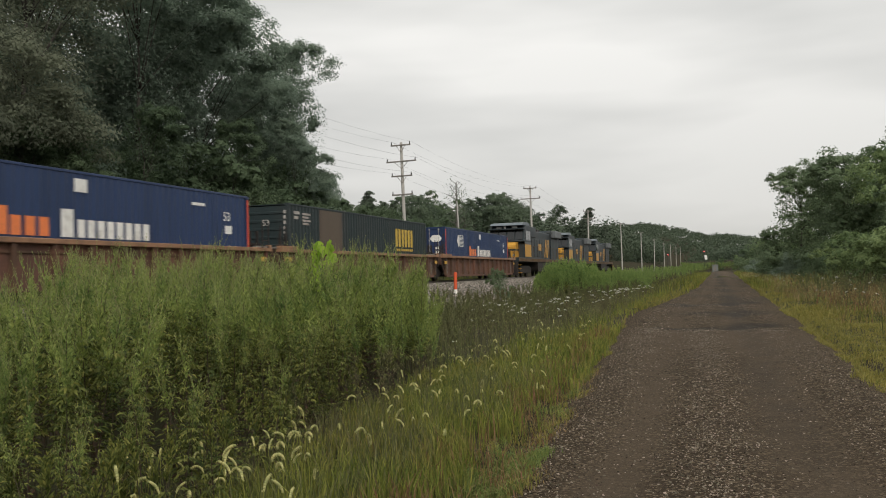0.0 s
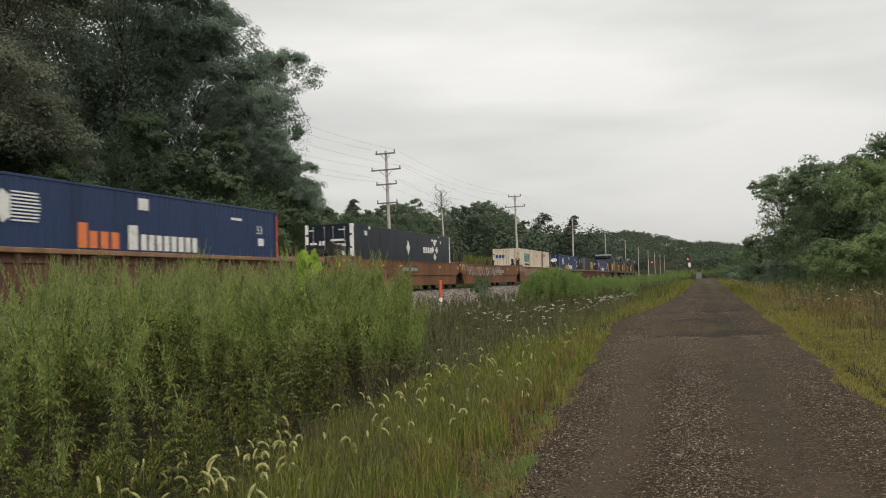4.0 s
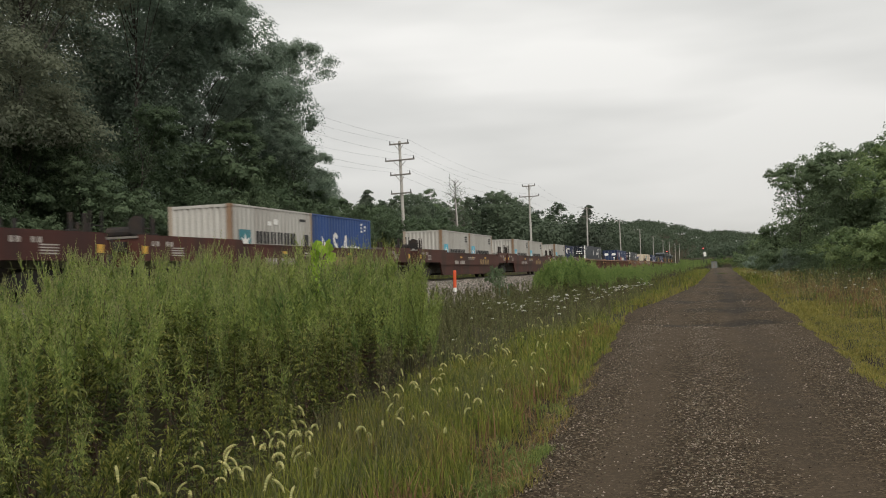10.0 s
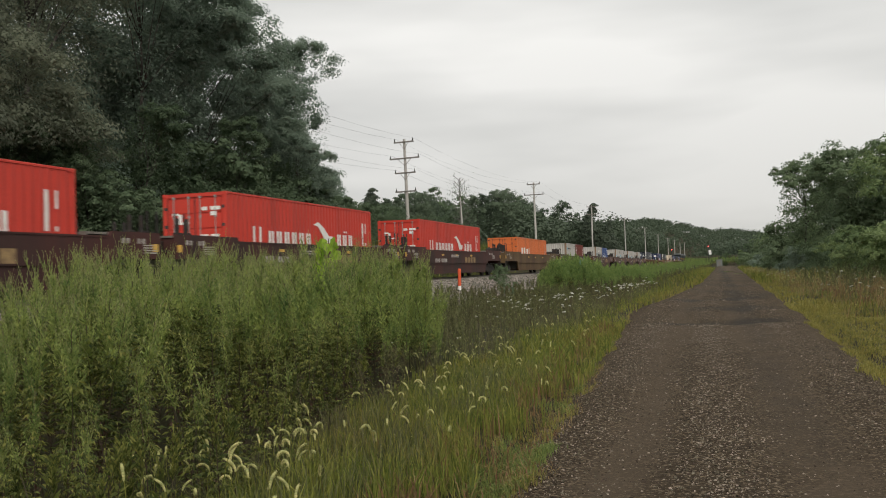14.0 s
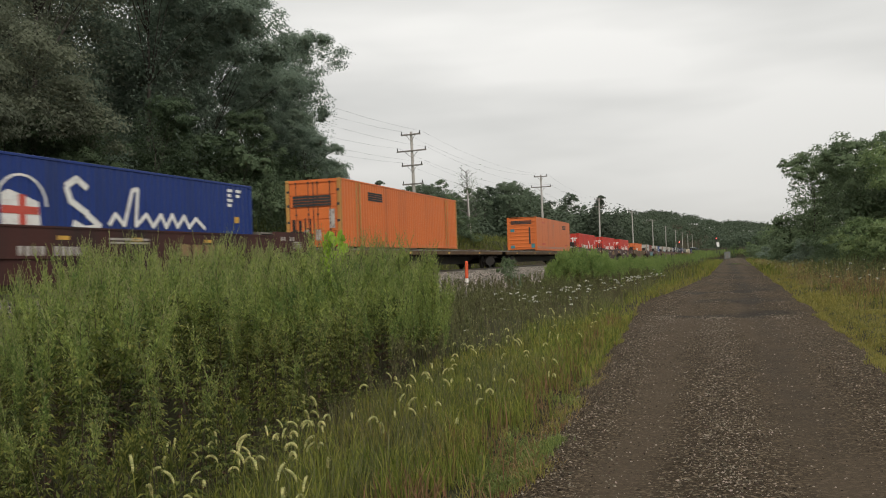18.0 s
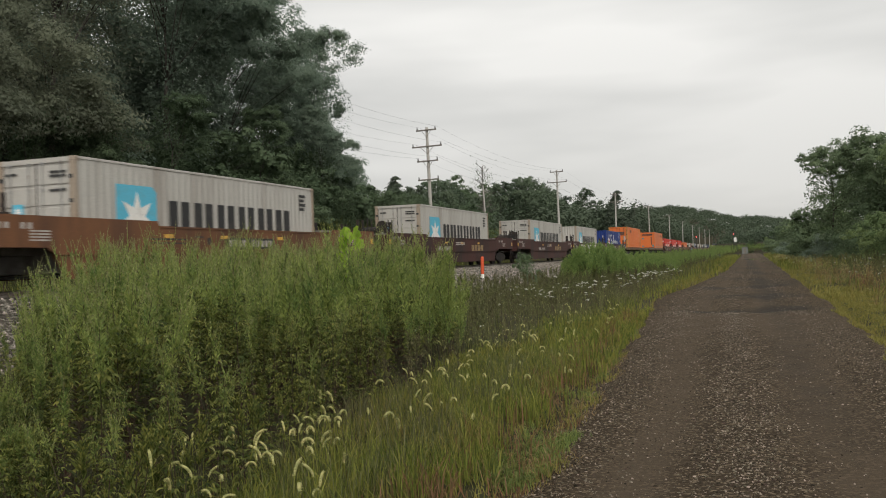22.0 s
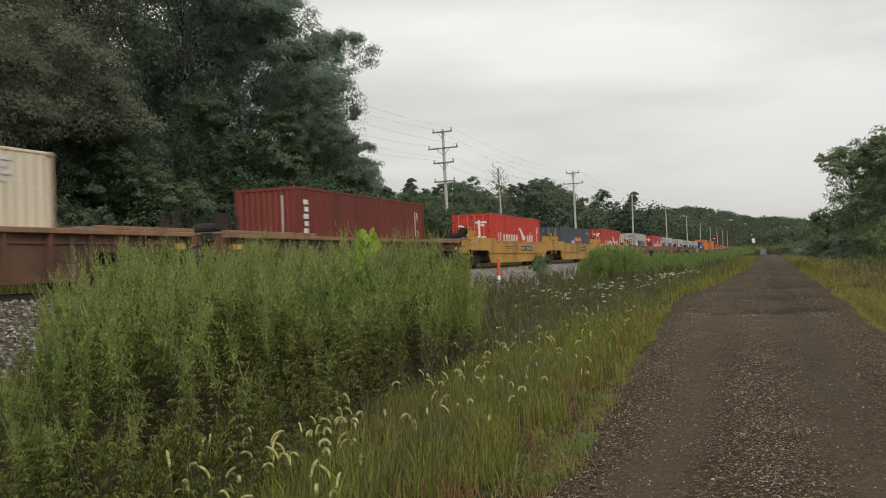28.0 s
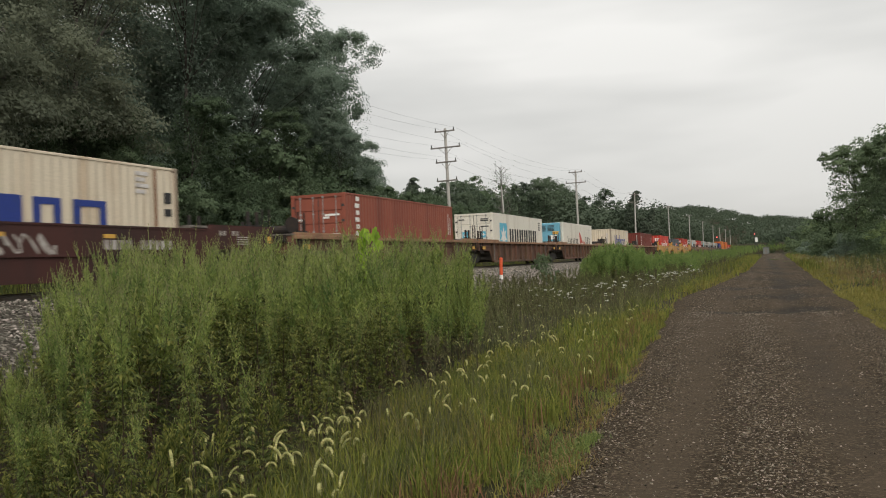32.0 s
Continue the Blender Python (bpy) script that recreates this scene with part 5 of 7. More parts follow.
def ground_z(x, y):
    """Height of the ground: verge, shallow ditch, ballast bank, bank behind the track, far hill."""
    x, y = np.asarray(x, float), np.asarray(y, float)
    z = -0.06 - 0.10 * smooth(-2.6, -5.0, x) + 0.06 * smooth(-7.0, -10.5, x)
    z = z + 1.06 * np.clip((-10.5 - x) / 4.3, 0, 1) * (x > -19)
    z = np.where(x <= -19, 0.96, z)
    z = np.where((x <= -18.2) & (x > -20.6), 0.96 - 0.5 * smooth(-18.2, -19.4, x), z)
    z = np.where(x <= -20.6, 0.46 + 3.6 * smooth(-20.6, -25.5, x) * smooth(12, 45, y) + 1.4 * smooth(-25, -60, x), z)
    z = np.where(x <= -19.4, np.maximum(z, 0.46), z)
    z = z + 0.5 * smooth(3.0, 12.0, x)
    z = z - 0.25 * smooth(road_left(y) - 0.55, road_left(y) - 0.1, x) * smooth(road_right(y) + 0.55, road_right(y) + 0.1, x) * (y < 345)
    s = x / np.maximum(y, 1)
    hill = 36 - 29 * smooth(-0.10, 0.18, s) + 1.2 * np.sin(s * 50) + 10 * smooth(-0.2, -0.6, s)
    z = z + hill * smooth(430, 1000, y)
    z = z + (0.05 * np.sin(x * 1.3 + y * 0.7) + 0.04 * np.sin(x * 0.6 - y * 1.1)) * smooth(2.5, 4, np.abs(x)) * (np.abs(x + 16.5) > 6)
    return z


def grid_mesh(name, xs, ys, height, mat):
    X, Y = np.meshgrid(xs, ys)
    Z = height(X, Y)
    v = np.stack([X, Y, Z], -1).reshape(-1, 3)
    n, m = len(xs), len(ys)
    i = (np.arange(m - 1)[:, None] * n + np.arange(n - 1)[None, :]).ravel()
    f = np.stack([i, i + 1, i + n + 1, i + n], -1)
    me = bpy.data.meshes.new(name)
    me.from_pydata(v.tolist(), [], f.tolist())
    me.materials.append(mat)
    me.polygons.foreach_set("use_smooth", [True] * len(me.polygons))
    me.update()
    return new(name, me)


SOIL = material("weedy_soil", (0.034, 0.034, 0.017), (0.042, 0.030, 0.020), 0.55, 0.35, 9, 0.95, 0, 0.6, 14, gloss=0.1)
ROAD = gravel("dark_gravel_road", (0.026, 0.0185, 0.0118), (0.074, 0.055, 0.035), (0.23, 0.182, 0.126), 46)


def wear_road(m):
    """Smooth trodden dirt in the wheel tracks and damp hollows, after the mesh's own wear and damp values."""
    n, l = m.node_tree.nodes, m.node_tree.links
    b = n["Principled BSDF"]
    was = b.inputs["Base Color"].links[0].from_socket
    tc = n.new("ShaderNodeTexCoord")
    for key, rgb, sc, most in (("wear", (0.092, 0.070, 0.048), 1.8, 0.75), ("damp", (0.026, 0.0215, 0.0165), 1.1, 0.85)):
        at, no, mu, mr, mx = n.new("ShaderNodeAttribute"), n.new("ShaderNodeTexNoise"), n.new("ShaderNodeMath"), n.new("ShaderNodeMapRange"), n.new("ShaderNodeMixRGB")
        at.attribute_name = key
        no.inputs["Scale"].default_value, no.inputs["Detail"].default_value = sc, 6
        l.new(tc.outputs["Object"], no.inputs["Vector"])
        mu.operation = "MULTIPLY"
        l.new(at.outputs["Fac"], mu.inputs[0])
        l.new(no.outputs["Fac"], mu.inputs[1])
        mr.inputs["From Min"].default_value, mr.inputs["From Max"].default_value, mr.inputs["To Max"].default_value = 0.12, 0.5, most
        l.new(mu.outputs["Value"], mr.inputs["Value"])
        mx.inputs["Color2"].default_value = (*rgb, 1)
        l.new(was, mx.inputs["Color1"])
        l.new(mr.outputs["Result"], mx.inputs["Fac"])
        was = mx.outputs["Color"]
        if key == "damp":
            rr = n.new("ShaderNodeMapRange")
            rr.inputs["To Min"].default_value, rr.inputs["To Max"].default_value = 0.9, 0.7
            l.new(mr.outputs["Result"], rr.inputs["Value"])
            l.new(rr.outputs["Result"], b.inputs["Roughness"])
    l.new(was, b.inputs["Base Color"])


wear_road(ROAD)
BALLAST = gravel("grey_ballast", (0.040, 0.034, 0.028), (0.105, 0.094, 0.078), (0.30, 0.275, 0.235), 17)
STONE = material("pale_stone_chips", (0.27, 0.234, 0.184), (0.10, 0.08, 0.057), 0.45, 8, 60, 0.85, 0, 0, island=0.6, gloss=0.15)
DARKSTONE = material("dark_stone_chips", (0.058, 0.045, 0.033), (0.024, 0.018, 0.013), 0.45, 8, 60, 0.85, 0, 0, island=0.6, gloss=0.1)
xs = np.unique(np.concatenate([-np.geomspace(70, 1800, 22), np.linspace(-70, -21, 30), np.linspace(-21, -9, 50), np.linspace(-9, 12, 60), np.linspace(12, 60, 16), np.geomspace(60, 1500, 18)]))
ys = np.unique(np.concatenate([np.linspace(-900, -140, 8), np.linspace(-120, 0, 14), np.linspace(0, 60, 90), np.linspace(60, 300, 70), np.geomspace(300, 2600, 50)]))
tagged(grid_mesh("ground", xs, ys, ground_z, SOIL), "weedy soil ground rising to a wooded hill", "ground", kind="structure")


def track_wear(x, y):
    c = (road_left(y) + road_right(y)) / 2 - 0.12
    w = np.exp(-((x - c + 0.88 + 0.08 * np.sin(y * 0.5)) / 0.34) ** 2) + np.exp(-((x - c - 0.78 - 0.08 * np.sin(y * 0.4 + 1)) / 0.46) ** 2)
    return w + 0.7 * np.exp(-((y - 20.5) / 2.8) ** 2)


def road_damp(x, y):
    w = np.exp(-((y - 24.4 - 0.5 * np.sin(x * 1.4)) / 0.8) ** 2) + np.exp(-((y - 39.5 - np.sin(x)) / 1.8) ** 2) + 0.6 * np.exp(-((y - 31) / 1.6) ** 2)
    streak = 0.45 * np.exp(-((x - 0.75 - 0.1 * np.sin(y * 0.4)) / 0.5) ** 2) * smooth(5, 9, y)
    return w * smooth(2.4, 1.2, np.abs(x - 0.1)) + 0.55 * smooth(22, 46, y) * (0.55 + 0.45 * np.sin(y * 0.42 + x)) + streak


def road_z(x, y):
    rut = -0.03 * np.minimum(track_wear(x, y), 1)
    edge = -0.16 * smooth(0.25, -0.4, x - road_left(y)) - 0.16 * smooth(0.25, -0.4, road_right(y) - x)
    bumps = 0.012 * np.sin(x * 5 + 1.7 * np.sin(y * 0.9)) * np.sin(y * 1.7 + x) + 0.03 * np.sin(y * 0.37 + 1) * np.sin(x * 0.8 + 2)
    hole = -0.08 * np.exp(-((y - 24.4) / 1.1) ** 2 - ((x - 0.3) / 1.5) ** 2) - 0.09 * np.exp(-((y - 40) / 2.5) ** 2 - ((x - 0.3) / 1.6) ** 2)
    return 0.0 + rut + edge + bumps + hole


road = grid_mesh("road", np.linspace(-3.4, 6.2, 88), np.concatenate([np.linspace(-15, 45, 240), np.geomspace(45.6, 345, 90)]), road_z, ROAD)
co = np.empty(len(road.data.vertices) * 3, np.float32)
road.data.vertices.foreach_get("co", co)
for key, fn in (("wear", track_wear), ("damp", road_damp)):
    road.data.attributes.new(key, "FLOAT", "POINT").data.foreach_set("value", fn(co[0::3], co[1::3]).astype(np.float32))
tagged(road, "dark gravel road with two worn wheel tracks", "road", kind="structure")


def surface_z(x, y):
    """The higher of ground and road."""
    g = ground_z(x, y)
    on_road = (x > -3.35) & (x < 6.15) & (y > -14.9) & (y < 344)
    return np.where(on_road, np.maximum(g, road_z(x, y)), g)


def bed_z(x, y):
    z = 0.2 + 0.88 * np.clip((-10.9 - x) / 3.8, 0, 1)
    z = np.where(x < -18.3, 1.08 - 0.55 * np.clip((-18.3 - x) / 1.2, 0, 1), z)
    return z - 0.45 * np.clip((x + 11.4) / 0.8, 0, 1) + 0.02 * np.sin(x * 7 + y * 3) * np.sin(y * 5 - x * 2)


bed = grid_mesh("ballast_bed", np.linspace(-19.6, -10.6, 70), np.concatenate([np.linspace(-780, -60, 10), np.linspace(-40, 90, 300), np.geomspace(91, 1000, 70)]), bed_z, BALLAST)
tagged(bed, "grey crushed stone ballast bank under the track", "ballast", kind="structure")

track = thing("railway_track", "single railway track with worn steel rails on wooden ties", "track", kind="structure")
for x in (TRACK_X - 0.755, TRACK_X + 0.755):
    g = Geo()
    o = [(-0.075, 0), (0.075, 0), (0.075, 0.015), (0.012, 0.04), (0.012, 0.13), (0.037, 0.14), (0.037, 0.172), (-0.037, 0.172), (-0.037, 0.14), (-0.012, 0.13), (-0.012, 0.04), (-0.075, 0.015)]
    n = len(o)
    v = [(x + a, y, RAIL_Z - 0.172 + c) for y in (-780, 1000) for a, c in o]
    g.add(v, [(i, (i + 1) % n, n + (i + 1) % n, n + i) for i in range(n)] + [tuple(range(n)), tuple(reversed(range(n, 2 * n)))])
    part("rail", g, RAIL, track, "worn shiny-topped steel rail")
TIE = material("weathered_wooden_tie", (0.075, 0.058, 0.045), (0.12, 0.10, 0.085), 0.5, 2, 30, 0.9, 0, 0.3, 30, spread=0.3)
tie_me = Geo().box(-1.3, 1.3, -0.115, 0.115, -0.17, 0.0, 0.012).mesh("tie", TIE)
for k in range(190):
    part("tie", tie_me, None, track).location = (TRACK_X, -4 + k * 0.52, RAIL_Z - 0.176)

# ---- poles, wires, signal, marker ----
POLE = material("weathered_pole_wood", (0.42, 0.40, 0.37), (0.28, 0.26, 0.235), 0.5, 1.5, 30, 0.9, 0, 0.3, 30, streaks=True)
ARM = material("dark_crossarm_wood", (0.20, 0.185, 0.165), (0.2, 0.18, 0.16), 0.4, 3, 30, 0.9, 0, 0.2, 30)


def pole(x, y, top, arms, lean=0.0):
    base = float(ground_z(x, y)) - 0.3
    ob = thing("utility_pole", "weathered grey wooden utility pole with crossarms", "utility pole", "line of utility poles", pose(x, y, base, 0, lean, 0))
    t = top - base
    part("shaft", Geo().tube((0, 0, 0), (0, 0, t), 0.17, 12, 0.11), POLE, ob)
    for dz, w, brace in arms:
        arm = part("crossarm", Geo().box(-w, w, -0.2, -0.1, t - dz - 0.06, t - dz + 0.06, 0.01), ARM, ob)
        if brace:
            part("brace", Geo().tube((-w * 0.45, -0.16, t - dz - 0.05), (0, -0.14, t - dz - 0.62), 0.022, 5).tube((w * 0.45, -0.16, t - dz - 0.05), (0, -0.14, t - dz - 0.62), 0.022, 5), ARM, ob)
        for k in (-1, 1):
            part("insulator", Geo().tube((k * (w - 0.08), -0.15, t - dz + 0.06), (k * (w - 0.08), -0.15, t - dz + 0.3), 0.055, 8, 0.035), SEAL, arm)
    return ob


FULL = ((0.25, 0.9, True), (1.65, 1.35, True), (2.9, 0.95, True), (4.5, 0.95, False))
POLES = [(-25.0, 22, 13.0), (-25.0, 68, 13.0), (-23.0, 112, 13.1), (-21.8, 157, 12.8), (-21.0, 209, 13.0), (-20.5, 262, 12.8), (-20.2, 315, 12.5), (-19.6, 370, 12.5), (-19.2, 420, 12.8), (-18.8, 470, 13.2), (-18.4, 525, 14.0)]
for k, (x, y, z) in enumerate(POLES):
    pole(x, y, z, FULL if k < 2 else FULL[:2] if k < 4 else FULL[:1], (0, -1.0, -0.6, 0.5, -0.4, 0, 0.6, 0, -0.3, 0.4, 0)[k])
for dz, w in ((0.0, 0.82), (0.0, -0.82), (1.4, 1.27), (1.4, -1.27), (2.65, 0.87), (2.65, -0.87)):
    g, pts = Geo(), []
    for (xa, ya, za), (xb, yb, zb) in zip(POLES, POLES[1:5]):
        a, b = Vector((xa + w, ya - 0.15, za - dz)), Vector((xb + w, yb - 0.15, zb - dz))
        pts += [a.lerp(b, i / 8) - Vector((0, 0, 0.9 * 4 * (i / 8) * (1 - i / 8))) for i in range(8)]
    g.rope(pts, 0.005)
    tagged(new("overhead_wire", g.mesh("overhead_wire", SEAL)), "thin dark sagging overhead wire between poles", "wire", "overhead wires")

ob = thing("marker_post", "orange plastic marker post with a white foot on the ballast", "marker", m=pose(-12.5, 41.2, float(bed_z(-12.5, 41.2)) - 0.05, 0, 1))
part("post", Geo().tube((0, 0, 0.28), (0, 0, 1.1), 0.085, 14).tube((0, 0, 1.1), (0, 0, 1.16), 0.085, 14, 0.05), painted("orange_plastic", (0.62, 0.10, 0.04), (0.5, 0.09, 0.04), 0.2), ob)
part("foot", Geo().tube((0, 0, 0), (0, 0, 0.28), 0.086, 14), WHITE, ob)

ob = thing("utility_stub", "short leaning grey wooden stub post on the bank", "post", m=pose(-26, 88, float(ground_z(-26, 88)) - 0.2, 0, -3))
part("shaft", Geo().tube((0, 0, 0), (0, 0, 5.6), 0.09, 8, 0.07), POLE, ob)

RED = bpy.data.materials.new("red_signal_glow")
RED.use_nodes = True
RED.node_tree.nodes["Principled BSDF"].inputs["Base Color"].default_value = (0.4, 0.02, 0.02, 1)
RED.node_tree.nodes["Principled BSDF"].inputs["Emission Color"].default_value = (1.0, 0.12, 0.08, 1)
RED.node_tree.nodes["Principled BSDF"].inputs["Emission Strength"].default_value = 4.0
for x, y, z in ((-2.6, 280, 6.6), (-14.0, 285, 6.1)):
    ob = thing("railway_signal", "dark railway signal mast showing a red light", "signal", "signals beside the track", pose(x, y, 0))
    part("mast", Geo().tube((0, 0, -0.3), (0, 0, z - 0.6), 0.09, 8), SEAL, ob)
    part("head", Geo().tube((0, -0.1, z), (0, 0.1, z), 0.55, 16), SEAL, ob)
    part("lens", Geo().tube((0, -0.22, z), (0, -0.1, z), 0.17, 12), RED, ob)
    part("ladder", Geo().box(-0.2, -0.16, 0.15, 0.2, 0, z - 0.6).box(0.16, 0.2, 0.15, 0.2, 0, z - 0.6).box(-0.2, 0.2, 0.16, 0.19, 1, 1.04).box(-0.2, 0.2, 0.16, 0.19, 4, 4.04), SEAL, ob)
ob = thing("relay_cabinet", "grey metal trackside equipment cabinet", "cabinet", m=pose(0.7, 347, 0))
part("body", Geo().box(-1.1, 1.1, -1.0, 1.0, -0.3, 2.5, 0.05), painted("grey_cabinet_paint", (0.17, 0.18, 0.17), (0.12, 0.12, 0.115), 0.3), ob)
part("roof", Geo().box(-1.25, 1.25, -1.15, 1.15, 2.5, 2.65, 0.03), DECK, ob)
part("door", Geo().box(-0.4, 0.4, -1.02, -1.0, 0.1, 2.0, 0.005), DECK, ob)
ob = thing("trackside_sign", "small white sign panel on a thin dark post", "sign", m=pose(-0.95, 200, -0.2, 0, -8))
part("post", Geo().tube((0, 0, 0), (0, 0, 3.6), 0.05, 8), SEAL, ob)
part("panel", Geo().box(-0.28, 0.28, -0.06, -0.05, 3.6, 4.6, 0.003), WHITE, ob)
WATER = material("shallow_puddle_water", (0.03, 0.026, 0.02), (0.05, 0.04, 0.03), 0.4, 1, 8, 0.04, 0, 0)
for x, y, a, b in ((0.9, 139, 1.3, 2.2), (1.5, 150, 1.2, 2.0), (2.6, 120, 0.6, 1.8)):
    g = Geo().add([(a * math.cos(k * 0.3927) * (1 + 0.2 * math.sin(k * 2.1)), b * math.sin(k * 0.3927) * (1 + 0.15 * math.cos(k * 1.7)), 0) for k in range(16)], [tuple(range(16))])
    ob = new("puddle", g.mesh("puddle", WATER))
    ob.location = (x, y, float(road_z(x, y)) + 0.02)
    tagged(ob, "shallow puddle on the gravel road reflecting the sky", "puddle", "puddles on the road")

# ---- plants: helpers ----
rng = np.random.default_rng(7)


def bulk(name, verts, faces, mats, index=None, smooth=False):
    """A mesh from arrays: faces all of one size."""
    me = bpy.data.meshes.new(name)
    verts, faces = np.asarray(verts, np.float32), np.asarray(faces, np.int32)
    n, k = faces.shape
    me.vertices.add(len(verts))
    me.vertices.foreach_set("co", verts.ravel())
    me.loops.add(n * k)
    me.loops.foreach_set("vertex_index", faces.ravel())
    me.polygons.add(n)
    me.polygons.foreach_set("loop_start", np.arange(0, n * k, k, dtype=np.int32))
    for m in mats:
        me.materials.append(m)
    if index is not None:
        me.polygons.foreach_set("material_index", np.asarray(index, np.int32))
    if smooth:
        me.polygons.foreach_set("use_smooth", np.ones(n, bool))
    me.update(calc_edges=True)
    return me


def unit(v):
    return v / np.maximum(np.linalg.norm(v, axis=-1, keepdims=True), 1e-9)


def leaf_quads(base, along, length, width, droop=0.0):
    """Pointed leaves, one four-cornered face each: corners (n, 4, 3)."""
    along = unit(along)
    side = unit(np.cross(along, unit(rng.normal(size=along.shape) + [0, 0, 1.2])))
    length, width = np.asarray(length)[:, None], np.asarray(width)[:, None]
    mid = base + along * length * 0.45
    tip = base + along * length
    tip[:, 2] -= droop * length[:, 0]
    return np.stack([base, mid + side * width, tip, mid - side * width], 1)


def cards(base, facing, length, width):
    """Leaf sprays that face outward, for crowns seen from afar: corners (n, 4, 3)."""
    nrm = unit(facing)
    along = unit(np.cross(nrm, unit(rng.normal(size=nrm.shape))))
    side = np.cross(nrm, along)
    length, width = np.asarray(length)[:, None], np.asarray(width)[:, None]
    return np.stack([base - along * length * 0.5, base + side * width, base + along * length * 0.5, base - side * width], 1)


def strips(a, b, ra, rb):
    """Thin stems as crossed flat strips: (2n, 4, 3)."""
    d = unit(b - a)
    s = unit(np.cross(d, np.broadcast_to([0.31, 0.95, 0.05], d.shape)))
    t = np.cross(d, s)
    ra, rb = np.asarray(ra)[:, None], np.asarray(rb)[:, None]
    return np.concatenate([np.stack([a - k * ra, a + k * ra, b + k * rb, b - k * rb], 1) for k in (s, t)])


def quads_mesh(name, quads, mats, index=None):
    q = np.asarray(quads)
    return bulk(name, q.reshape(-1, 3), np.arange(len(q) * 4).reshape(-1, 4), mats, index)


def leaf_material(name, rgb, other, sheer=0.3, island=0.35, spread=0.0, rough=0.55, scale=0.35):
    return material(name, rgb, other, 0.5, scale, 12, rough, 0, 0, spread=spread, island=island, sheer=sheer, gloss=0.15)


TREE_DARK = leaf_material("dark_tree_leaves", (0.190, 0.244, 0.182), (0.160, 0.212, 0.166), 0.55, 0.10, 0.14)
TREE_OLIVE = leaf_material("olive_brown_tree_leaves", (0.196, 0.216, 0.150), (0.162, 0.184, 0.134), 0.55, 0.10, 0.10)
TREE_WOOD = leaf_material("distant_wood_leaves", (0.104, 0.140, 0.088), (0.086, 0.118, 0.078), 0.4, 0.16, 0.22)
TREE_BANK = leaf_material("fresh_bank_leaves", (0.104, 0.146, 0.080), (0.084, 0.122, 0.070), 0.4, 0.18, 0.14)
TREE_MID = leaf_material("tree_leaves", (0.136, 0.186, 0.100), (0.112, 0.156, 0.090), 0.45, 0.18, 0.15)
TREE_LIGHT = leaf_material("light_tree_leaves", (0.182, 0.246, 0.106), (0.142, 0.200, 0.090), 0.45, 0.2, 0.15)
CONIFER = leaf_material("conifer_needles", (0.080, 0.102, 0.070), (0.064, 0.084, 0.060), 0.3, 0.3, 0.15)
FAR_LEAF = leaf_material("far_wood_leaves", (0.080, 0.106, 0.068), (0.066, 0.090, 0.060), 0.35, 0.12, 0.0, 0.55, 0.06)
BARK = material("tree_bark", (0.075, 0.065, 0.055), (0.045, 0.04, 0.035), 0.5, 1.5, 20, 0.95, 0, 0.5, 25)
DEADWOOD = material("bare_grey_wood", (0.17, 0.155, 0.14), (0.11, 0.10, 0.09), 0.5, 2, 20, 0.95, 0, 0.3, 25)
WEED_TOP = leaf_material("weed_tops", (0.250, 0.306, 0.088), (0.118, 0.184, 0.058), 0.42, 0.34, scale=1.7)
# lower leaves: deeper green of their own, with shade below the tops painted in
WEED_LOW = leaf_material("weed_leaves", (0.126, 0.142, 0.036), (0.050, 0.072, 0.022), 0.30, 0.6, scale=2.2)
WEED_FRESH = leaf_material("fresh_green_weeds", (0.225, 0.315, 0.098), (0.165, 0.245, 0.078), 0.45, 0.4)
WITHERED = leaf_material("withered_brown_leaves", (0.075, 0.050, 0.030), (0.05, 0.035, 0.022), 0.25, 0.5)
WEED_TIP = leaf_material("weed_flower_tips", (0.250, 0.275, 0.110), (0.215, 0.200, 0.100), 0.4, 0.3, scale=1.7)
WEED_STEM = material("weed_stems", (0.062, 0.040, 0.026), (0.05, 0.05, 0.024), 0.5, 3, 20, 0.8, 0, 0)
GRASS = leaf_material("green_grass", (0.165, 0.196, 0.042), (0.205, 0.172, 0.052), 0.4, 0.45, scale=0.9)
GRASS_SHORT = leaf_material("yellow_green_short_grass", (0.232, 0.212, 0.056), (0.185, 0.180, 0.050), 0.3, 0.35, scale=0.8)
GRASS_DRY = leaf_material("dry_grass", (0.25, 0.185, 0.085), (0.19, 0.13, 0.06), 0.3, 0.4)
GRASS_LOW = leaf_material("low_green_grass", (0.165, 0.212, 0.062), (0.150, 0.170, 0.055), 0.35, 0.35, scale=0.9)
GRASS_GREY = leaf_material("grey_brown_weeds", (0.128, 0.140, 0.058), (0.112, 0.098, 0.056), 0.3, 0.5)
GRASS_RED = leaf_material("reddish_grass_stems", (0.185, 0.108, 0.058), (0.16, 0.12, 0.055), 0.3, 0.4)
SEEDHEAD = leaf_material("pale_seed_heads", (0.44, 0.43, 0.18), (0.36, 0.35, 0.14), 0.3, 0.3, 0.2)
PETAL = leaf_material("white_flower_heads", (0.66, 0.66, 0.58), (0.5, 0.5, 0.42), 0.3, 0.2, 0.15)
VINE = leaf_material("yellow_green_vine_leaves", (0.40, 0.54, 0.075), (0.32, 0.46, 0.060), 0.5, 0.25, 0.2)

# ---- trees ----


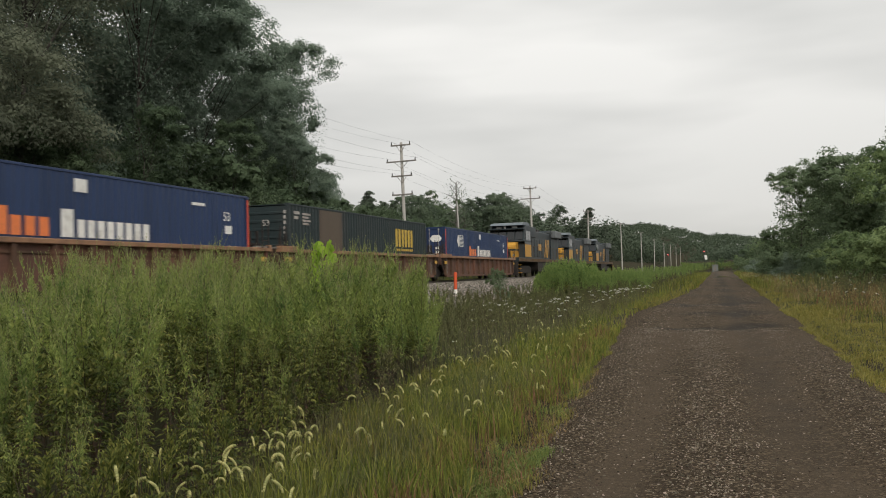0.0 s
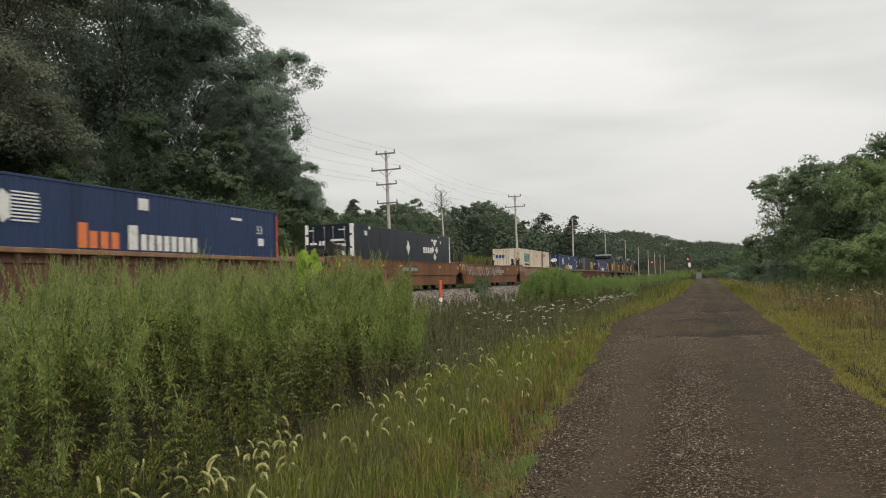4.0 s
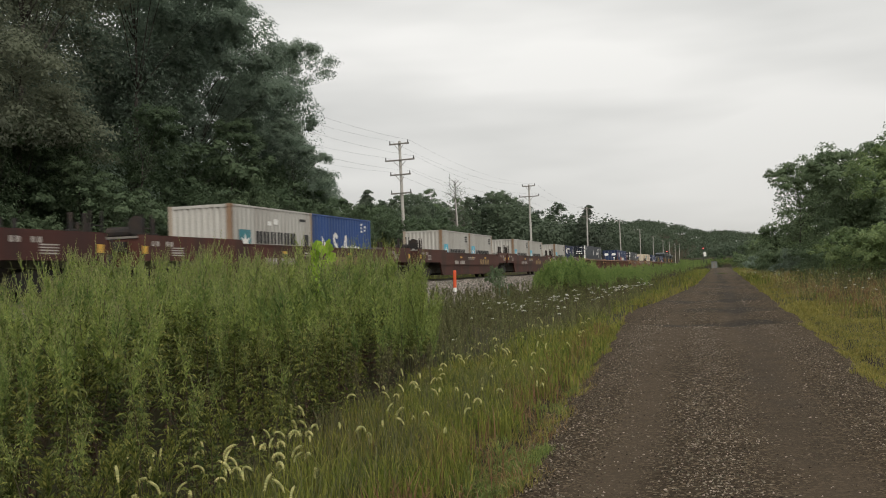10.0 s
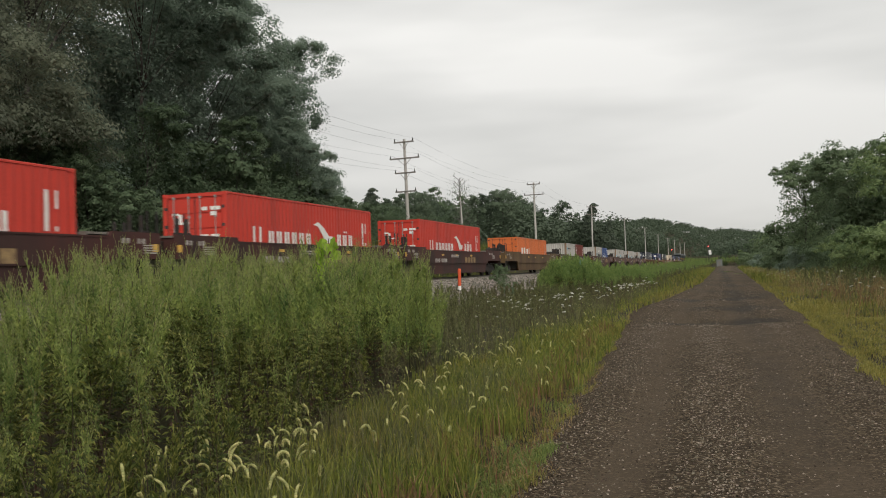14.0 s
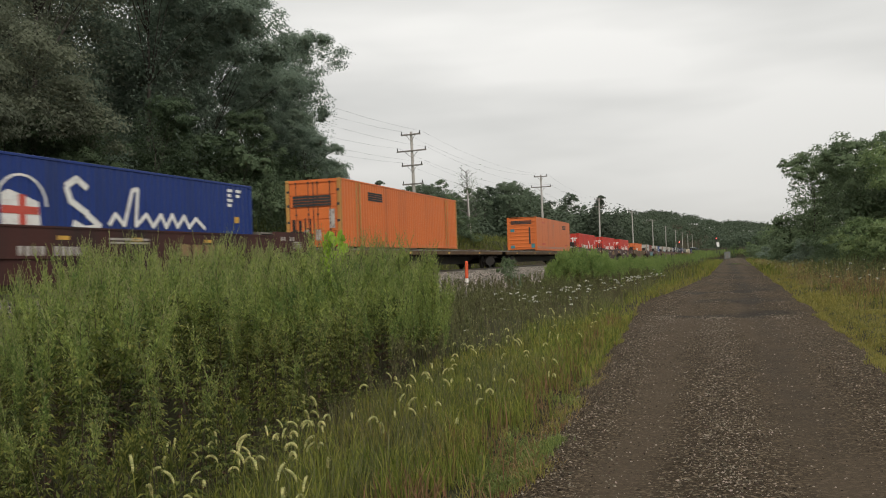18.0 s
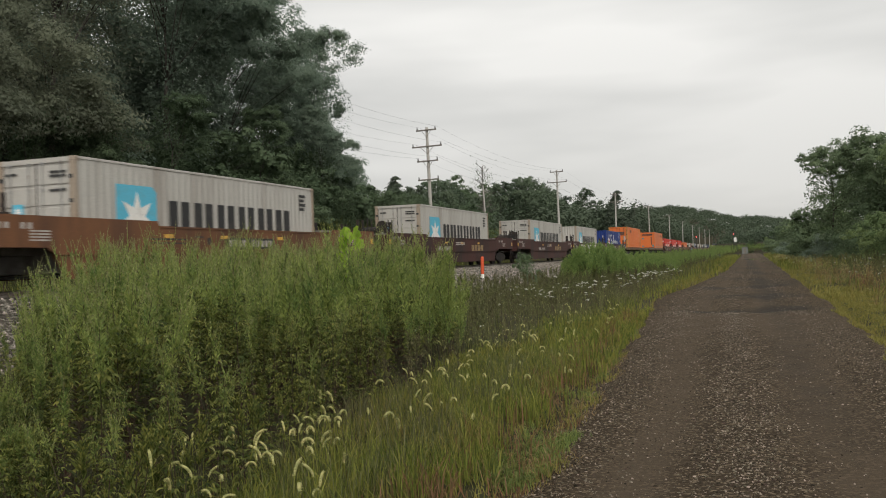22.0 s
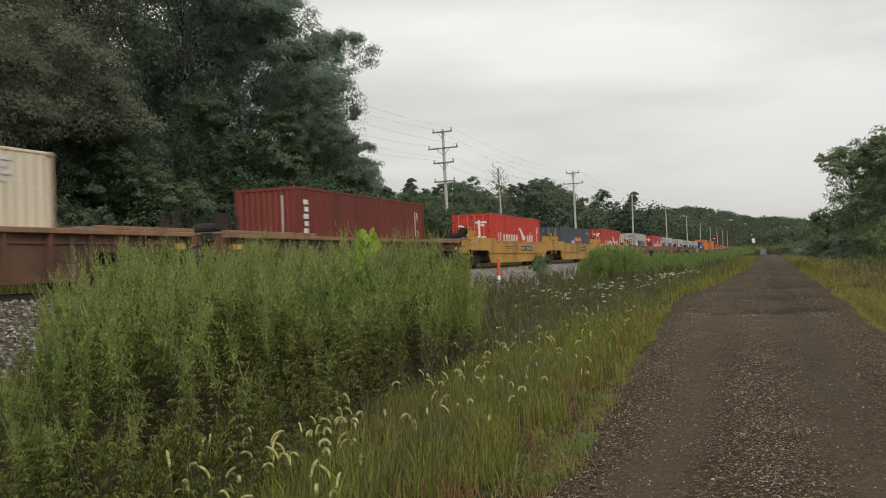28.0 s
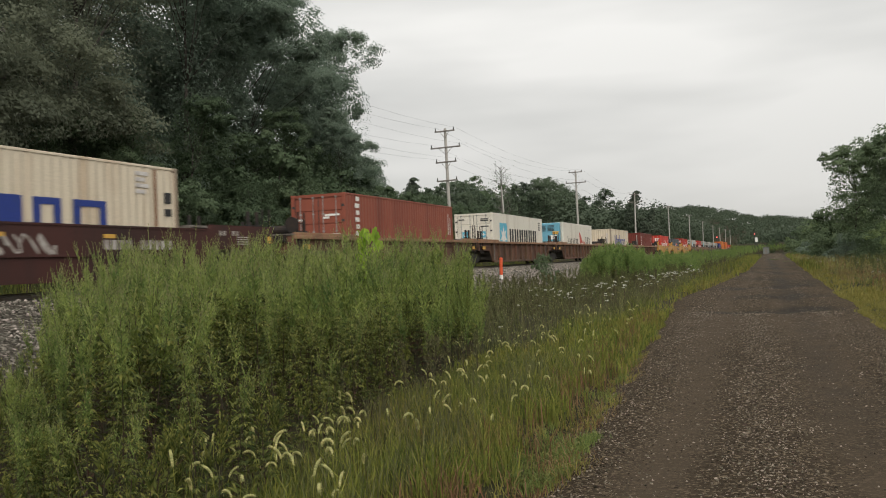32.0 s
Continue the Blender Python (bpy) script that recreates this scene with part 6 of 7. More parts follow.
def wood_mesh(name, height, limbs, r, mat, clumps):
    g = Geo()
    g.smooth = True
    bend = [Vector((0.25 * math.sin(k * 1.3), 0.2 * math.cos(k * 1.7), 0)) * (k / 6) for k in range(7)]
    pts = [bend[k] + Vector((0, 0, height * k / 6)) for k in range(7)]
    for k in range(6):
        g.tube(pts[k], pts[k + 1], r * (1 - k / 7), 8, r * (1 - (k + 1) / 7))
    for c in clumps[:limbs]:
        c = Vector(c)
        k = min(5, max(1, int(c.z / height * 4.2)))
        a = pts[k]
        m = a.lerp(c, 0.5) + Vector((0, 0, 0.25))
        g.tube(a, m, r * 0.22, 6, r * 0.14).tube(m, c, r * 0.14, 5, r * 0.04)
    return g.mesh(name, mat)


def inner_leaves(r, m, seed, height, spread, low, size):
    """Leaves on the twigs between the boughs, thinning out towards the crown's edge."""
    k = 0.04 + 0.84 * r.random(m)
    a, f = r.random(m) * math.tau, 0.60 * r.random(m) ** 0.5
    lobes = 1 + 0.20 * np.sin(3 * a + seed) + 0.12 * np.sin(5 * a + 2 * seed) + 0.14 * np.sin(11 * k + 2 * a)
    w = spread * np.sqrt(np.clip(1 - (2 * k - 0.85) ** 2 / 1.36, 0.02, 1)) * f * lobes
    p = np.stack([w * np.cos(a), w * np.sin(a), low + (height - low) * k + 0.3 * np.sin(7 * a)], -1)
    return cards(p, unit(p * [1, 1, 0]) * 0.6 + [0, 0, 0.5] + r.normal(size=(m, 3)) * 0.45, size * (0.6 + 0.8 * r.random(m)), np.full(m, size * 0.30))


def crown_plan(seed, height, spread, low, n_clumps, per, size, mat, kind="broad"):
    """Trunk and crown meshes of one tree, foot at the origin: boughs, clumps on each bough, leaves on each clump."""
    r = np.random.default_rng(seed)
    each = 5 if kind == "broad" else 1
    nb = max(8, n_clumps // each)
    ang = np.arange(nb) * 2.4 + 0.9 * r.random(nb)
    k = np.clip((np.arange(nb) * 0.618 + 0.25 * r.random(nb)) % 1.0, 0, 1)
    z = low + (height - low) * k
    if kind == "conifer":
        prof = spread * (1 - k) ** 0.8 + 0.15
    else:
        prof = spread * np.sqrt(np.clip(1 - (2 * k - 0.85) ** 2 / 1.36, 0.02, 1))
    lobes = 1 + 0.20 * np.sin(3 * ang + seed) + 0.12 * np.sin(5 * ang + 2 * seed)
    rad = prof * lobes * (0.30 + 0.70 * r.random(nb) ** 0.5)
    bough = np.stack([rad * np.cos(ang), rad * np.sin(ang), z], -1)
    br = spread * (0.25 if kind == "broad" else 0.13) * (0.6 + 0.7 * r.random(nb))
    b = np.repeat(np.arange(nb), each)
    n_c = len(b)
    way = unit(r.normal(size=(n_c, 3)) * [1, 1, 0.7] + [0, 0, 0.25] + 0.35 * unit(bough * [1, 1, 0])[b])
    c = bough[b] + (way * br[b][:, None] * [1, 1, 0.65] if each > 1 else 0)
    cr = br[b] * ((0.40 + 0.22 * r.random(n_c)) if each > 1 else 1.0)
    i = np.repeat(np.arange(n_c), per)
    n = len(i)
    off = unit(r.normal(size=(n, 3)) * [1, 1, 0.8]) * (r.random((n, 1)) ** 0.45)
    if kind == "conifer":
        off *= [1.5, 1.5, 0.35]
    else:
        off *= [1.15, 1.15, 0.7]
    p = c[i] + off * cr[i][:, None]
    p[:, 2] -= 0.30 * cr[i] * (off[:, 0] ** 2 + off[:, 1] ** 2)
    ln = size * (0.6 + 0.8 * r.random(n))
    face = way[i] * 0.5 + off * 0.8 + [0, 0, 0.5] + r.normal(size=(n, 3)) * 0.26
    q = cards(p, face, ln, ln * 0.30)
    if kind == "broad":
        q = np.concatenate([q, inner_leaves(r, 22 * n_clumps, seed, height, spread, low, size)])
    crown = quads_mesh("crown", q, [mat])
    order = np.argsort(-br)
    trunk = wood_mesh("trunk", height * 0.9, 26 if kind == "broad" else 0, 0.017 * height * 0.55 if kind == "broad" else 0.01 * height, BARK, bough[order].tolist())
    return trunk, crown


def tree(name, plan, x, y, scale, turn, label, category, group, wide=1.0, z=None):
    base = float(ground_z(x, y)) - 0.15 if z is None else z
    ob = thing(name, label, category, group, pose(x, y, base, 0, 0, turn))
    for nm, me in zip(("trunk", "crown"), plan):
        part(nm, me, None, ob).scale = (scale * wide, scale * wide, scale)
    return ob


BIG = [crown_plan(11 + k, 18, 5.2, 2.6, 400, 180, 0.172, TREE_DARK) for k in range(3)]
OLIVE = [crown_plan(21 + k, 18, 5.4, 5.6, 500, 210, 0.134, TREE_OLIVE) for k in range(2)]
BACK = crown_plan(17, 18, 5.2, 1.6, 340, 110, 0.21, TREE_DARK)
LOWT = [crown_plan(27 + k, 12, 3.8, 0.8, 190, 140, 0.17, m) for k, m in enumerate((TREE_BANK, TREE_DARK))]
MIDT = [crown_plan(31 + k, 12, 3.8, 1.0, 130, 50, 0.29, m) for k, m in enumerate((TREE_MID, TREE_WOOD))]
SPRUCE = crown_plan(51, 15, 5.6, 1.0, 230, 34, 0.42, CONIFER, "conifer")
RIGHT = [crown_plan(61 + k, 10, 4.0, 0.4, 260, 90, 0.20, m) for k, m in enumerate((TREE_MID, TREE_LIGHT))]
RIGHT_FAR = [crown_plan(65 + k, 10, 4.0, 0.4, 130, 45, 0.33, m) for k, m in enumerate((TREE_MID, TREE_LIGHT))]
BUSH = [crown_plan(71 + k, 3.0, 1.9, 0.1, 90, 55, 0.14, m) for k, m in enumerate((TREE_MID, TREE_LIGHT, TREE_DARK))]
BANKBUSH = crown_plan(79, 3.0, 1.9, 0.1, 90, 50, 0.13, TREE_BANK)
DARK_LABEL, GROUP_L = "tall dark leafy tree in dense summer leaf behind the track", "tall trees behind the track"
for k, (x, y, s, wd) in enumerate(((-37.0, 69.5, 1.06, 0.92), (-35.0, 58, 1.06, 0.95), (-31.5, 47, 1.04, 0.95), (-29, 38, 1.0, 0.95), (-28, 29, 0.98, 1.05), (-27.5, 21.5, 1.0, 1.0),
                                   (-37, 40, 1.15, 1.0), (-41, 30, 1.15, 1.1), (-36, 22, 1.1, 1.1), (-50, 40, 1.2, 1.2), (-37.5, 50, 1.08, 1.0), (-34, 32, 1.08, 0.95), (-36.5, 43.5, 1.16, 0.95))):
    tree("tree", OLIVE[k % 2] if k in (4, 5) else BIG[k % 3] if k < 4 or k == 12 else BACK, x, y, s, k * 67, DARK_LABEL, "tree", GROUP_L, wd)
for k, (x, y, s) in enumerate(((-38.2, 83, 0.32), (-33, 60, 0.6), (-28, 54, 0.72), (-43, 93, 0.3), (-27, 44, 0.6), (-26.5, 35, 0.6), (-26.5, 26, 0.55), (-35, 64, 0.6), (-26.2, 30.5, 0.56), (-26.8, 21.5, 0.6), (-30, 33, 0.66))):
    tree("tree", LOWT[0 if k in (4, 5, 6, 8, 9) else 1], x, y, s, k * 53, "small leafy tree under taller trees", "tree", "small trees behind the track")
for k in range(16):
    tree("shrub", BANKBUSH, -28.2 - 2.2 * ((k * 5) % 4) / 3, 16 + k * 2.9, 1.5 + 0.5 * ((k * 3) % 4) / 3, k * 59, "tall dark leafy shrub among the trees", "shrub", "shrubs on the bank")
for k in range(26):
    y = 17 + k * 2.6
    tree("shrub", BANKBUSH, -24.6 - 1.6 * ((k * 7) % 5) / 4, y, 0.75 + 0.4 * ((k * 11) % 7) / 6, k * 41, "leafy green shrub on the bank behind the track", "shrub", "shrubs on the bank")
GROUP_M = "woods behind the pole line"
for k in range(46):
    f = k / 45
    y = 104 + 118 * f + 9 * math.sin(k * 2.3)
    x = -(0.43 - 0.27 * f ** 0.85) * y - 3 - 9 * ((k * 5) % 4) / 3
    s = min(1.2, max(0.38, (0.088 * y - 3.0) / 12)) * (0.80 + 0.32 * ((k * 7) % 5) / 4)
    tree("tree", MIDT[(1, 1, 1, 0)[k % 4]], x, y, s, k * 71, "leafy green tree in a distant wood", "tree", GROUP_M)
for x, y, s in ((-27.6, 203, 0.85), (-25.4, 216, 0.6), (-31, 214, 0.7), (-48.5, 118, 0.56), (-54, 130, 0.7)):
    tree("spruce", SPRUCE, x, y, s, x * 13, "dark pointed spruce at the edge of the wood", "tree", "spruces in the wood")
# a bare half-dead tree above the wood
ob = thing("bare_tree", "thin half-dead grey tree above the wood", "tree", m=pose(-42.5, 142, float(ground_z(-42.5, 142)) - 0.2))
g = Geo()
for k in range(26):
    a, z = k * 2.4, 4.5 + k * 0.33
    q = Vector((0.12 * math.sin(z), 0, z))
    e = q + Vector((math.cos(a) * (2.2 - k * 0.04), math.sin(a) * (2.2 - k * 0.04), 1.1 + 0.3 * math.sin(k)))
    g.tube(q, e, 0.06, 5, 0.015)
    for j in range(3):
        w = q.lerp(e, 0.4 + 0.2 * j)
        g.tube(w, w + Vector((math.cos(a + j) * 0.6, math.sin(a + j) * 0.6, 0.5)), 0.025, 4, 0.008)
part("branch_work", g, DEADWOOD, ob)
part("trunk", Geo().tube((0, 0, 0), (0.1, 0, 13.2), 0.2, 8, 0.05), DEADWOOD, ob)
p = rng.normal(size=(420, 3)) * [1.1, 1.1, 1.3] + [0, 0, 10.6]
part("sparse_leaves", quads_mesh("sparse_leaves", leaf_quads(p, rng.normal(size=p.shape), np.full(420, 0.26), np.full(420, 0.07)), [TREE_MID]), None, ob)

GROUP_R = "trees beside the road"
for k, (x, y, s, t) in enumerate(((13.5, 60, 0.95, 1), (10.6, 77, 1.04, 0), (8.5, 92, 1.12, 0), (15, 78, 1.25, 0), (20, 55, 1.0, 1), (13, 104, 1.0, 0), (16, 88, 1.2, 0), (10.8, 118, 0.6, 1), (10.5, 138, 0.55, 1),
                                  (12, 165, 0.6, 1), (12.5, 190, 0.65, 0), (14, 225, 0.75, 1), (14, 262, 0.85, 0), (16, 300, 1.0, 1), (13, 335, 0.9, 0), (9, 358, 0.6, 1), (3, 374, 0.6, 0), (13.2, 50, 0.75, 1), (17.5, 45, 0.86, 1), (20, 350, 1.2, 1), (15, 140, 1.1, 0))):
    tree("tree", RIGHT[t] if y < 110 else RIGHT_FAR[t], x, y, s, k * 83, "leafy green tree beside the gravel road", "tree", GROUP_R)
for k, (x, y, s, t) in enumerate(((8.4, 48, 1.05, 1), (9.9, 46, 1.2, 1), (8.6, 54, 1.1, 1), (8.2, 63, 0.9, 1), (7.3, 72, 0.8, 0), (6.8, 84, 0.9, 2), (6.6, 98, 0.9, 0), (6.2, 112, 0.9, 0), (6.4, 128, 1.0, 2), (6.2, 150, 1.0, 0), (6.0, 175, 1.1, 0), (6.5, 210, 1.2, 0), (10.8, 40, 0.95, 0))):
    tree("shrub", BUSH[t], x, y, s, k * 37, "bright green vine-covered shrub beside the road", "shrub", "shrubs beside the road")

# undergrowth that closes the wood behind the tall trees
n = 260
fx, fy = -33 - 24 * rng.random(n), 12 + 62 * rng.random(n)
fr = 1.8 + 1.2 * rng.random(n)
i = np.repeat(np.arange(n), 260)
off = unit(rng.normal(size=(len(i), 3))) * (0.5 + 0.5 * rng.random((len(i), 1)))
p = np.stack([fx, fy, ground_z(fx, fy) + 0.5 + 7 * rng.random(n)], -1)[i] + off * fr[i][:, None]
q = cards(p, off + [0, 0, 0.4] + rng.normal(size=off.shape) * 0.5, np.full(len(i), 0.30), np.full(len(i), 0.10))
tagged(new("undergrowth", quads_mesh("undergrowth", q, [TREE_DARK])), "dark leafy undergrowth between the trees", "undergrowth", kind="stuff")

# woods on the far hill: crowns that nobody could count
n = 2700
fy = 350 + 730 * rng.random(n) ** 0.85
fs = -0.55 + 0.85 * rng.random(n)
fx = fs * fy
keep = ((fx > 12) | (fx < -28) | (fy > 405)) & ~((np.abs(fx + 17) < 7.5) & (fy < 560))
fx, fy = fx[keep], fy[keep]
n = len(fx)
fz = ground_z(fx, fy)
fr = 4.0 + 3.6 * rng.random(n)
per = 84
i = np.repeat(np.arange(n), per)
off = unit(rng.normal(size=(len(i), 3))) * (0.75 + 0.25 * rng.random((len(i), 1)))
off[:, 2] = np.abs(off[:, 2]) * 1.0
p = np.stack([fx, fy, fz + 5], -1)[i] + off * fr[i][:, None]
q = cards(p, off * [1, 1, 0.6] + rng.normal(size=off.shape) * 0.45, 1.25 * np.ones(len(i)), 0.50 * np.ones(len(i)))
tagged(new("far_woods", quads_mesh("far_woods", q, [FAR_LEAF])), "leafy woods covering the distant hill", "woods", kind="stuff")
# undergrowth and crowns that fill the woods along the track, far off
n = 560
fy = 112 + 333 * rng.random(n)
fx = -np.interp(fy, [112, 160, 225, 450], [50, 40, 25.5, 24]) - 45 * rng.random(n) ** 1.4
fr = np.interp(fy, [112, 225], [2.2, 3.2]) + 1.6 * rng.random(n)
per = 130
i = np.repeat(np.arange(n), per)
off = unit(rng.normal(size=(len(i), 3))) * (0.5 + 0.5 * rng.random((len(i), 1)))
p = np.stack([fx, fy, ground_z(fx, fy) + np.interp(fy, [112, 160, 225], [0.5, 1.5, 4.5]) + 2.5 * rng.random(n)], -1)[i] + off * fr[i][:, None] * [1, 1, 1.35]
q = cards(p, off + [0, 0, 0.35] + rng.normal(size=off.shape) * 0.2, 0.75 * np.ones(len(i)), 0.33 * np.ones(len(i)))
tagged(new("distant_woods", quads_mesh("distant_woods", q, [FAR_LEAF])), "band of leafy woods beyond the pole line", "woods", kind="stuff")

# ---- the thicket of tall weeds ----


def weed_plan(seed, height, low=32, m=28, per=8, bare=0.30, lobe=1.0, fine=1.0, plume=0.46):
    """One tall feathery weed: brown stem, tiers of lobed leaves, upper branchlets with narrow leaves, spire. Faces and their material."""
    r = np.random.default_rng(seed)
    out, idx = [], []

    def put(q, k):
        out.append(q)
        idx.append(np.full(len(q), k))
    lean = r.normal(size=2) * 0.07
    zs = np.linspace(0, height, 5)
    pts = np.stack([lean[0] * zs ** 2 / height, lean[1] * zs ** 2 / height, zs], -1)
    put(strips(pts[:-1], pts[1:], 0.0062 - 0.001 * np.arange(4), 0.0052 - 0.001 * np.arange(4)), 2)

    def at(z):
        return np.stack([lean[0] * z ** 2 / height, lean[1] * z ** 2 / height, z], -1)
    if bare > 0.2:
        n = 12
        z = height * (0.05 + 0.3 * r.random(n))
        put(leaf_quads(at(z), r.normal(size=(n, 3)) * [1, 1, 0.3] - [0, 0, 0.8], np.full(n, 0.09), np.full(n, 0.012)), 3)
    # lobed leaves: a middle lobe and two pairs of side lobes, held level in tiers
    n = low
    z = height * (bare + (plume + 0.2 - bare) * np.sqrt(r.random(n)))
    a = np.arange(n) * 2.4 + r.random(n)
    d = unit(np.stack([np.cos(a), np.sin(a), 0.35 - 0.6 * r.random(n)], -1))
    ln = (0.13 + 0.07 * r.random(n)) * np.clip(1.45 - 0.9 * z / height, 0.5, 1.1) * lobe
    b = at(z) + d * 0.02
    side = np.stack([-np.sin(a), np.cos(a), np.zeros(n)], -1)
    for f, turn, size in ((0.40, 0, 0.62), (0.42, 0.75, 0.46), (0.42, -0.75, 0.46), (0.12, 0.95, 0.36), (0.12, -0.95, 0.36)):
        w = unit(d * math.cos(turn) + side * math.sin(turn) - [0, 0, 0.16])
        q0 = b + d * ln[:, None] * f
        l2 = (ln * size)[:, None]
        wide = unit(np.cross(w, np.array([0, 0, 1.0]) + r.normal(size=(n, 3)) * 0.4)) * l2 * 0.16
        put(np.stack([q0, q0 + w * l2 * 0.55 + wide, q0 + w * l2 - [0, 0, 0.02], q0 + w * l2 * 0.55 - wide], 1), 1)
    # ascending branchlets with narrow leaves
    z = height * (plume + (0.92 - plume) * r.random(m))
    a = r.random(m) * math.tau
    ln = (0.20 + 0.20 * r.random(m)) * np.clip(1.45 - z / height, 0.4, 1)
    d = unit(np.stack([np.cos(a) * 0.42, np.sin(a) * 0.42, 1.0 + 0.2 * r.random(m)], -1))
    s, e = at(z), at(z) + d * ln[:, None]
    put(strips(s, e, np.full(m, 0.002), np.full(m, 0.0006))[:m], 0)
    for f in np.linspace(0.08, 1.0, per):
        aa = r.random(m) * math.tau
        dd = d * 0.9 + np.stack([np.cos(aa), np.sin(aa), 0.1 * np.ones(m)], -1) * 0.85
        l2 = (0.062 + 0.028 * r.random(m)) * (1.25 - 0.75 * f) * fine
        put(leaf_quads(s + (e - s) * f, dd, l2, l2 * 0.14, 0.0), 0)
    # slender tips that fan out above the plume
    tips = 7
    z = height * (0.80 + 0.22 * r.random(tips))
    a = np.arange(tips) * 2.4 + r.random(tips)
    d = unit(np.stack([np.cos(a) * 0.34, np.sin(a) * 0.34, np.ones(tips)], -1))
    ln = height * (0.12 + 0.09 * r.random(tips))
    s, e = at(z), at(z) + d * ln[:, None]
    put(strips(s, e, np.full(tips, 0.0022), np.full(tips, 0.0008)), 4)
    for f in np.linspace(0.1, 1.0, 9):
        aa = r.random(tips) * math.tau
        l2 = np.full(tips, (0.046 - 0.022 * f) * fine + 0.006)
        put(leaf_quads(s + (e - s) * f, d + np.stack([np.cos(aa), np.sin(aa), 0 * aa], -1) * 0.6, l2, l2 * 0.2), 4 if f > 0.55 else 0)
    # the spire
    t = 26
    h = np.linspace(0, 1, t)
    z = height * (0.82 + 0.32 * h)
    a = np.arange(t) * 2.4
    l2 = (0.060 - 0.045 * h) * fine
    put(leaf_quads(at(z), np.stack([np.cos(a) * 0.5, np.sin(a) * 0.5, np.ones(t)], -1), l2, l2 * 0.11), 0)
    put(strips(at(np.array([height])), at(np.array([height * 1.15])), [0.002], [0.0005]), 0)
    return np.concatenate(out), np.concatenate(idx)


WEEDS = [weed_plan(100 + k, 1.7, 46, 26, 11, 0.26, 0.66, 0.85, 0.42) for k in range(9)]
SLIM_WEEDS = [weed_plan(140 + k, 1.6, 14, 38, 11, 0.2, 0.7, 0.80, 0.22) for k in range(6)]
FRONT_WEEDS = [weed_plan(160 + k, 1.35, 64, 5, 6, 0.22, 0.80, 0.7, 0.86) for k in range(9)]
NEAR_WEEDS = [weed_plan(120 + k, 1.7, 56, 22, 12, 0.36, 0.84, 0.68, 0.66) for k in range(9)]


def scatter(plans, xy, scale, z=None, lean=0.06):
    """Copies of plans as one array of faces, with their materials."""
    out, idx = [], []
    z = ground_z(xy[:, 0], xy[:, 1]) if z is None else z
    for k in range(len(xy)):
        q, m = plans[k % len(plans)]
        a = rng.random() * math.tau
        c, s = math.cos(a), math.sin(a)
        rot = np.array([[c, -s, 0], [s, c, 0], [0, 0, 1]]) * scale[k]
        w = q @ rot.T
        w = w + w[..., 2:3] * np.array([rng.normal() * lean, rng.normal() * lean, 0])
        out.append(w + np.array([xy[k, 0], xy[k, 1], z[k]]))
        idx.append(m)
    return np.concatenate(out), np.concatenate(idx)


# outline of the thicket on the ground: near edge, right-hand end, ballast toe
xy = np.stack([-10.6 + 7.4 * rng.random(6000), 3.6 + 16.1 * rng.random(6000)], -1)
near = np.interp(xy[:, 1], [4, 5.5, 7, 10.4, 14.5, 17.5, 20], [-3.05, -3.4, -3.75, -4.15, -4.6, -5.6, -6.8])
far = np.interp(xy[:, 1], [4, 8, 10, 12, 20], [-6.2, -8.2, -9.9, -10.4, -10.6])
inside = (xy[:, 0] < near + 0.15 * np.sin(xy[:, 1] * 2.1)) & (xy[:, 0] > far) & (xy[:, 0] < -0.335 * xy[:, 1])
xy = xy[inside][:900]
tall = np.interp(xy[:, 1], [4, 7, 10, 14, 18, 20], [0.88, 0.93, 1.08, 1.14, 1.0, 0.72]) * (0.74 + 0.34 * rng.random(len(xy))) * (1.02 + 0.10 * np.sin(xy[:, 0] * 1.9 + 0.8 * xy[:, 1]) * np.sin(xy[:, 1] * 1.1 + 0.5))
edge = np.clip((np.interp(xy[:, 1], [4, 5.5, 7, 10.4, 14.5, 17.5, 20], [-3.05, -3.4, -3.75, -4.15, -4.6, -5.6, -6.8]) - xy[:, 0]) / 1.0, 0, 1)
tall = tall * (0.86 + 0.14 * edge) * np.interp(-xy[:, 0] / xy[:, 1], [0.96, 1.04, 1.14], [1.0, 0.74, 0.44])
close = xy[:, 1] < 9.0
slim = ~close & (xy[:, 0] > -0.40 * xy[:, 1])
q, m = scatter(WEEDS, xy[~close & ~slim], tall[~close & ~slim])
q3, m3 = scatter(SLIM_WEEDS, xy[slim], tall[slim])
q, m = np.concatenate([q, q3]), np.concatenate([m, m3])
front = close & (edge < 0.75)
thin = rng.random(len(xy)) < 0.78
close = close & ~front
q2, m2 = scatter(FRONT_WEEDS, xy[front & thin], tall[front & thin] * (0.72 + 0.35 * rng.random(int((front & thin).sum()))))
q, m = np.concatenate([q, q2]), np.concatenate([m, m2])
q2, m2 = scatter(NEAR_WEEDS, xy[close], tall[close])
q, m = np.concatenate([q, q2]), np.concatenate([m, m2])
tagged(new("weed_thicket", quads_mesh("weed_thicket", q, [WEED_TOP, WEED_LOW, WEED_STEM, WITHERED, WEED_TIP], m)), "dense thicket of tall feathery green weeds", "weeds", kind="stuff")

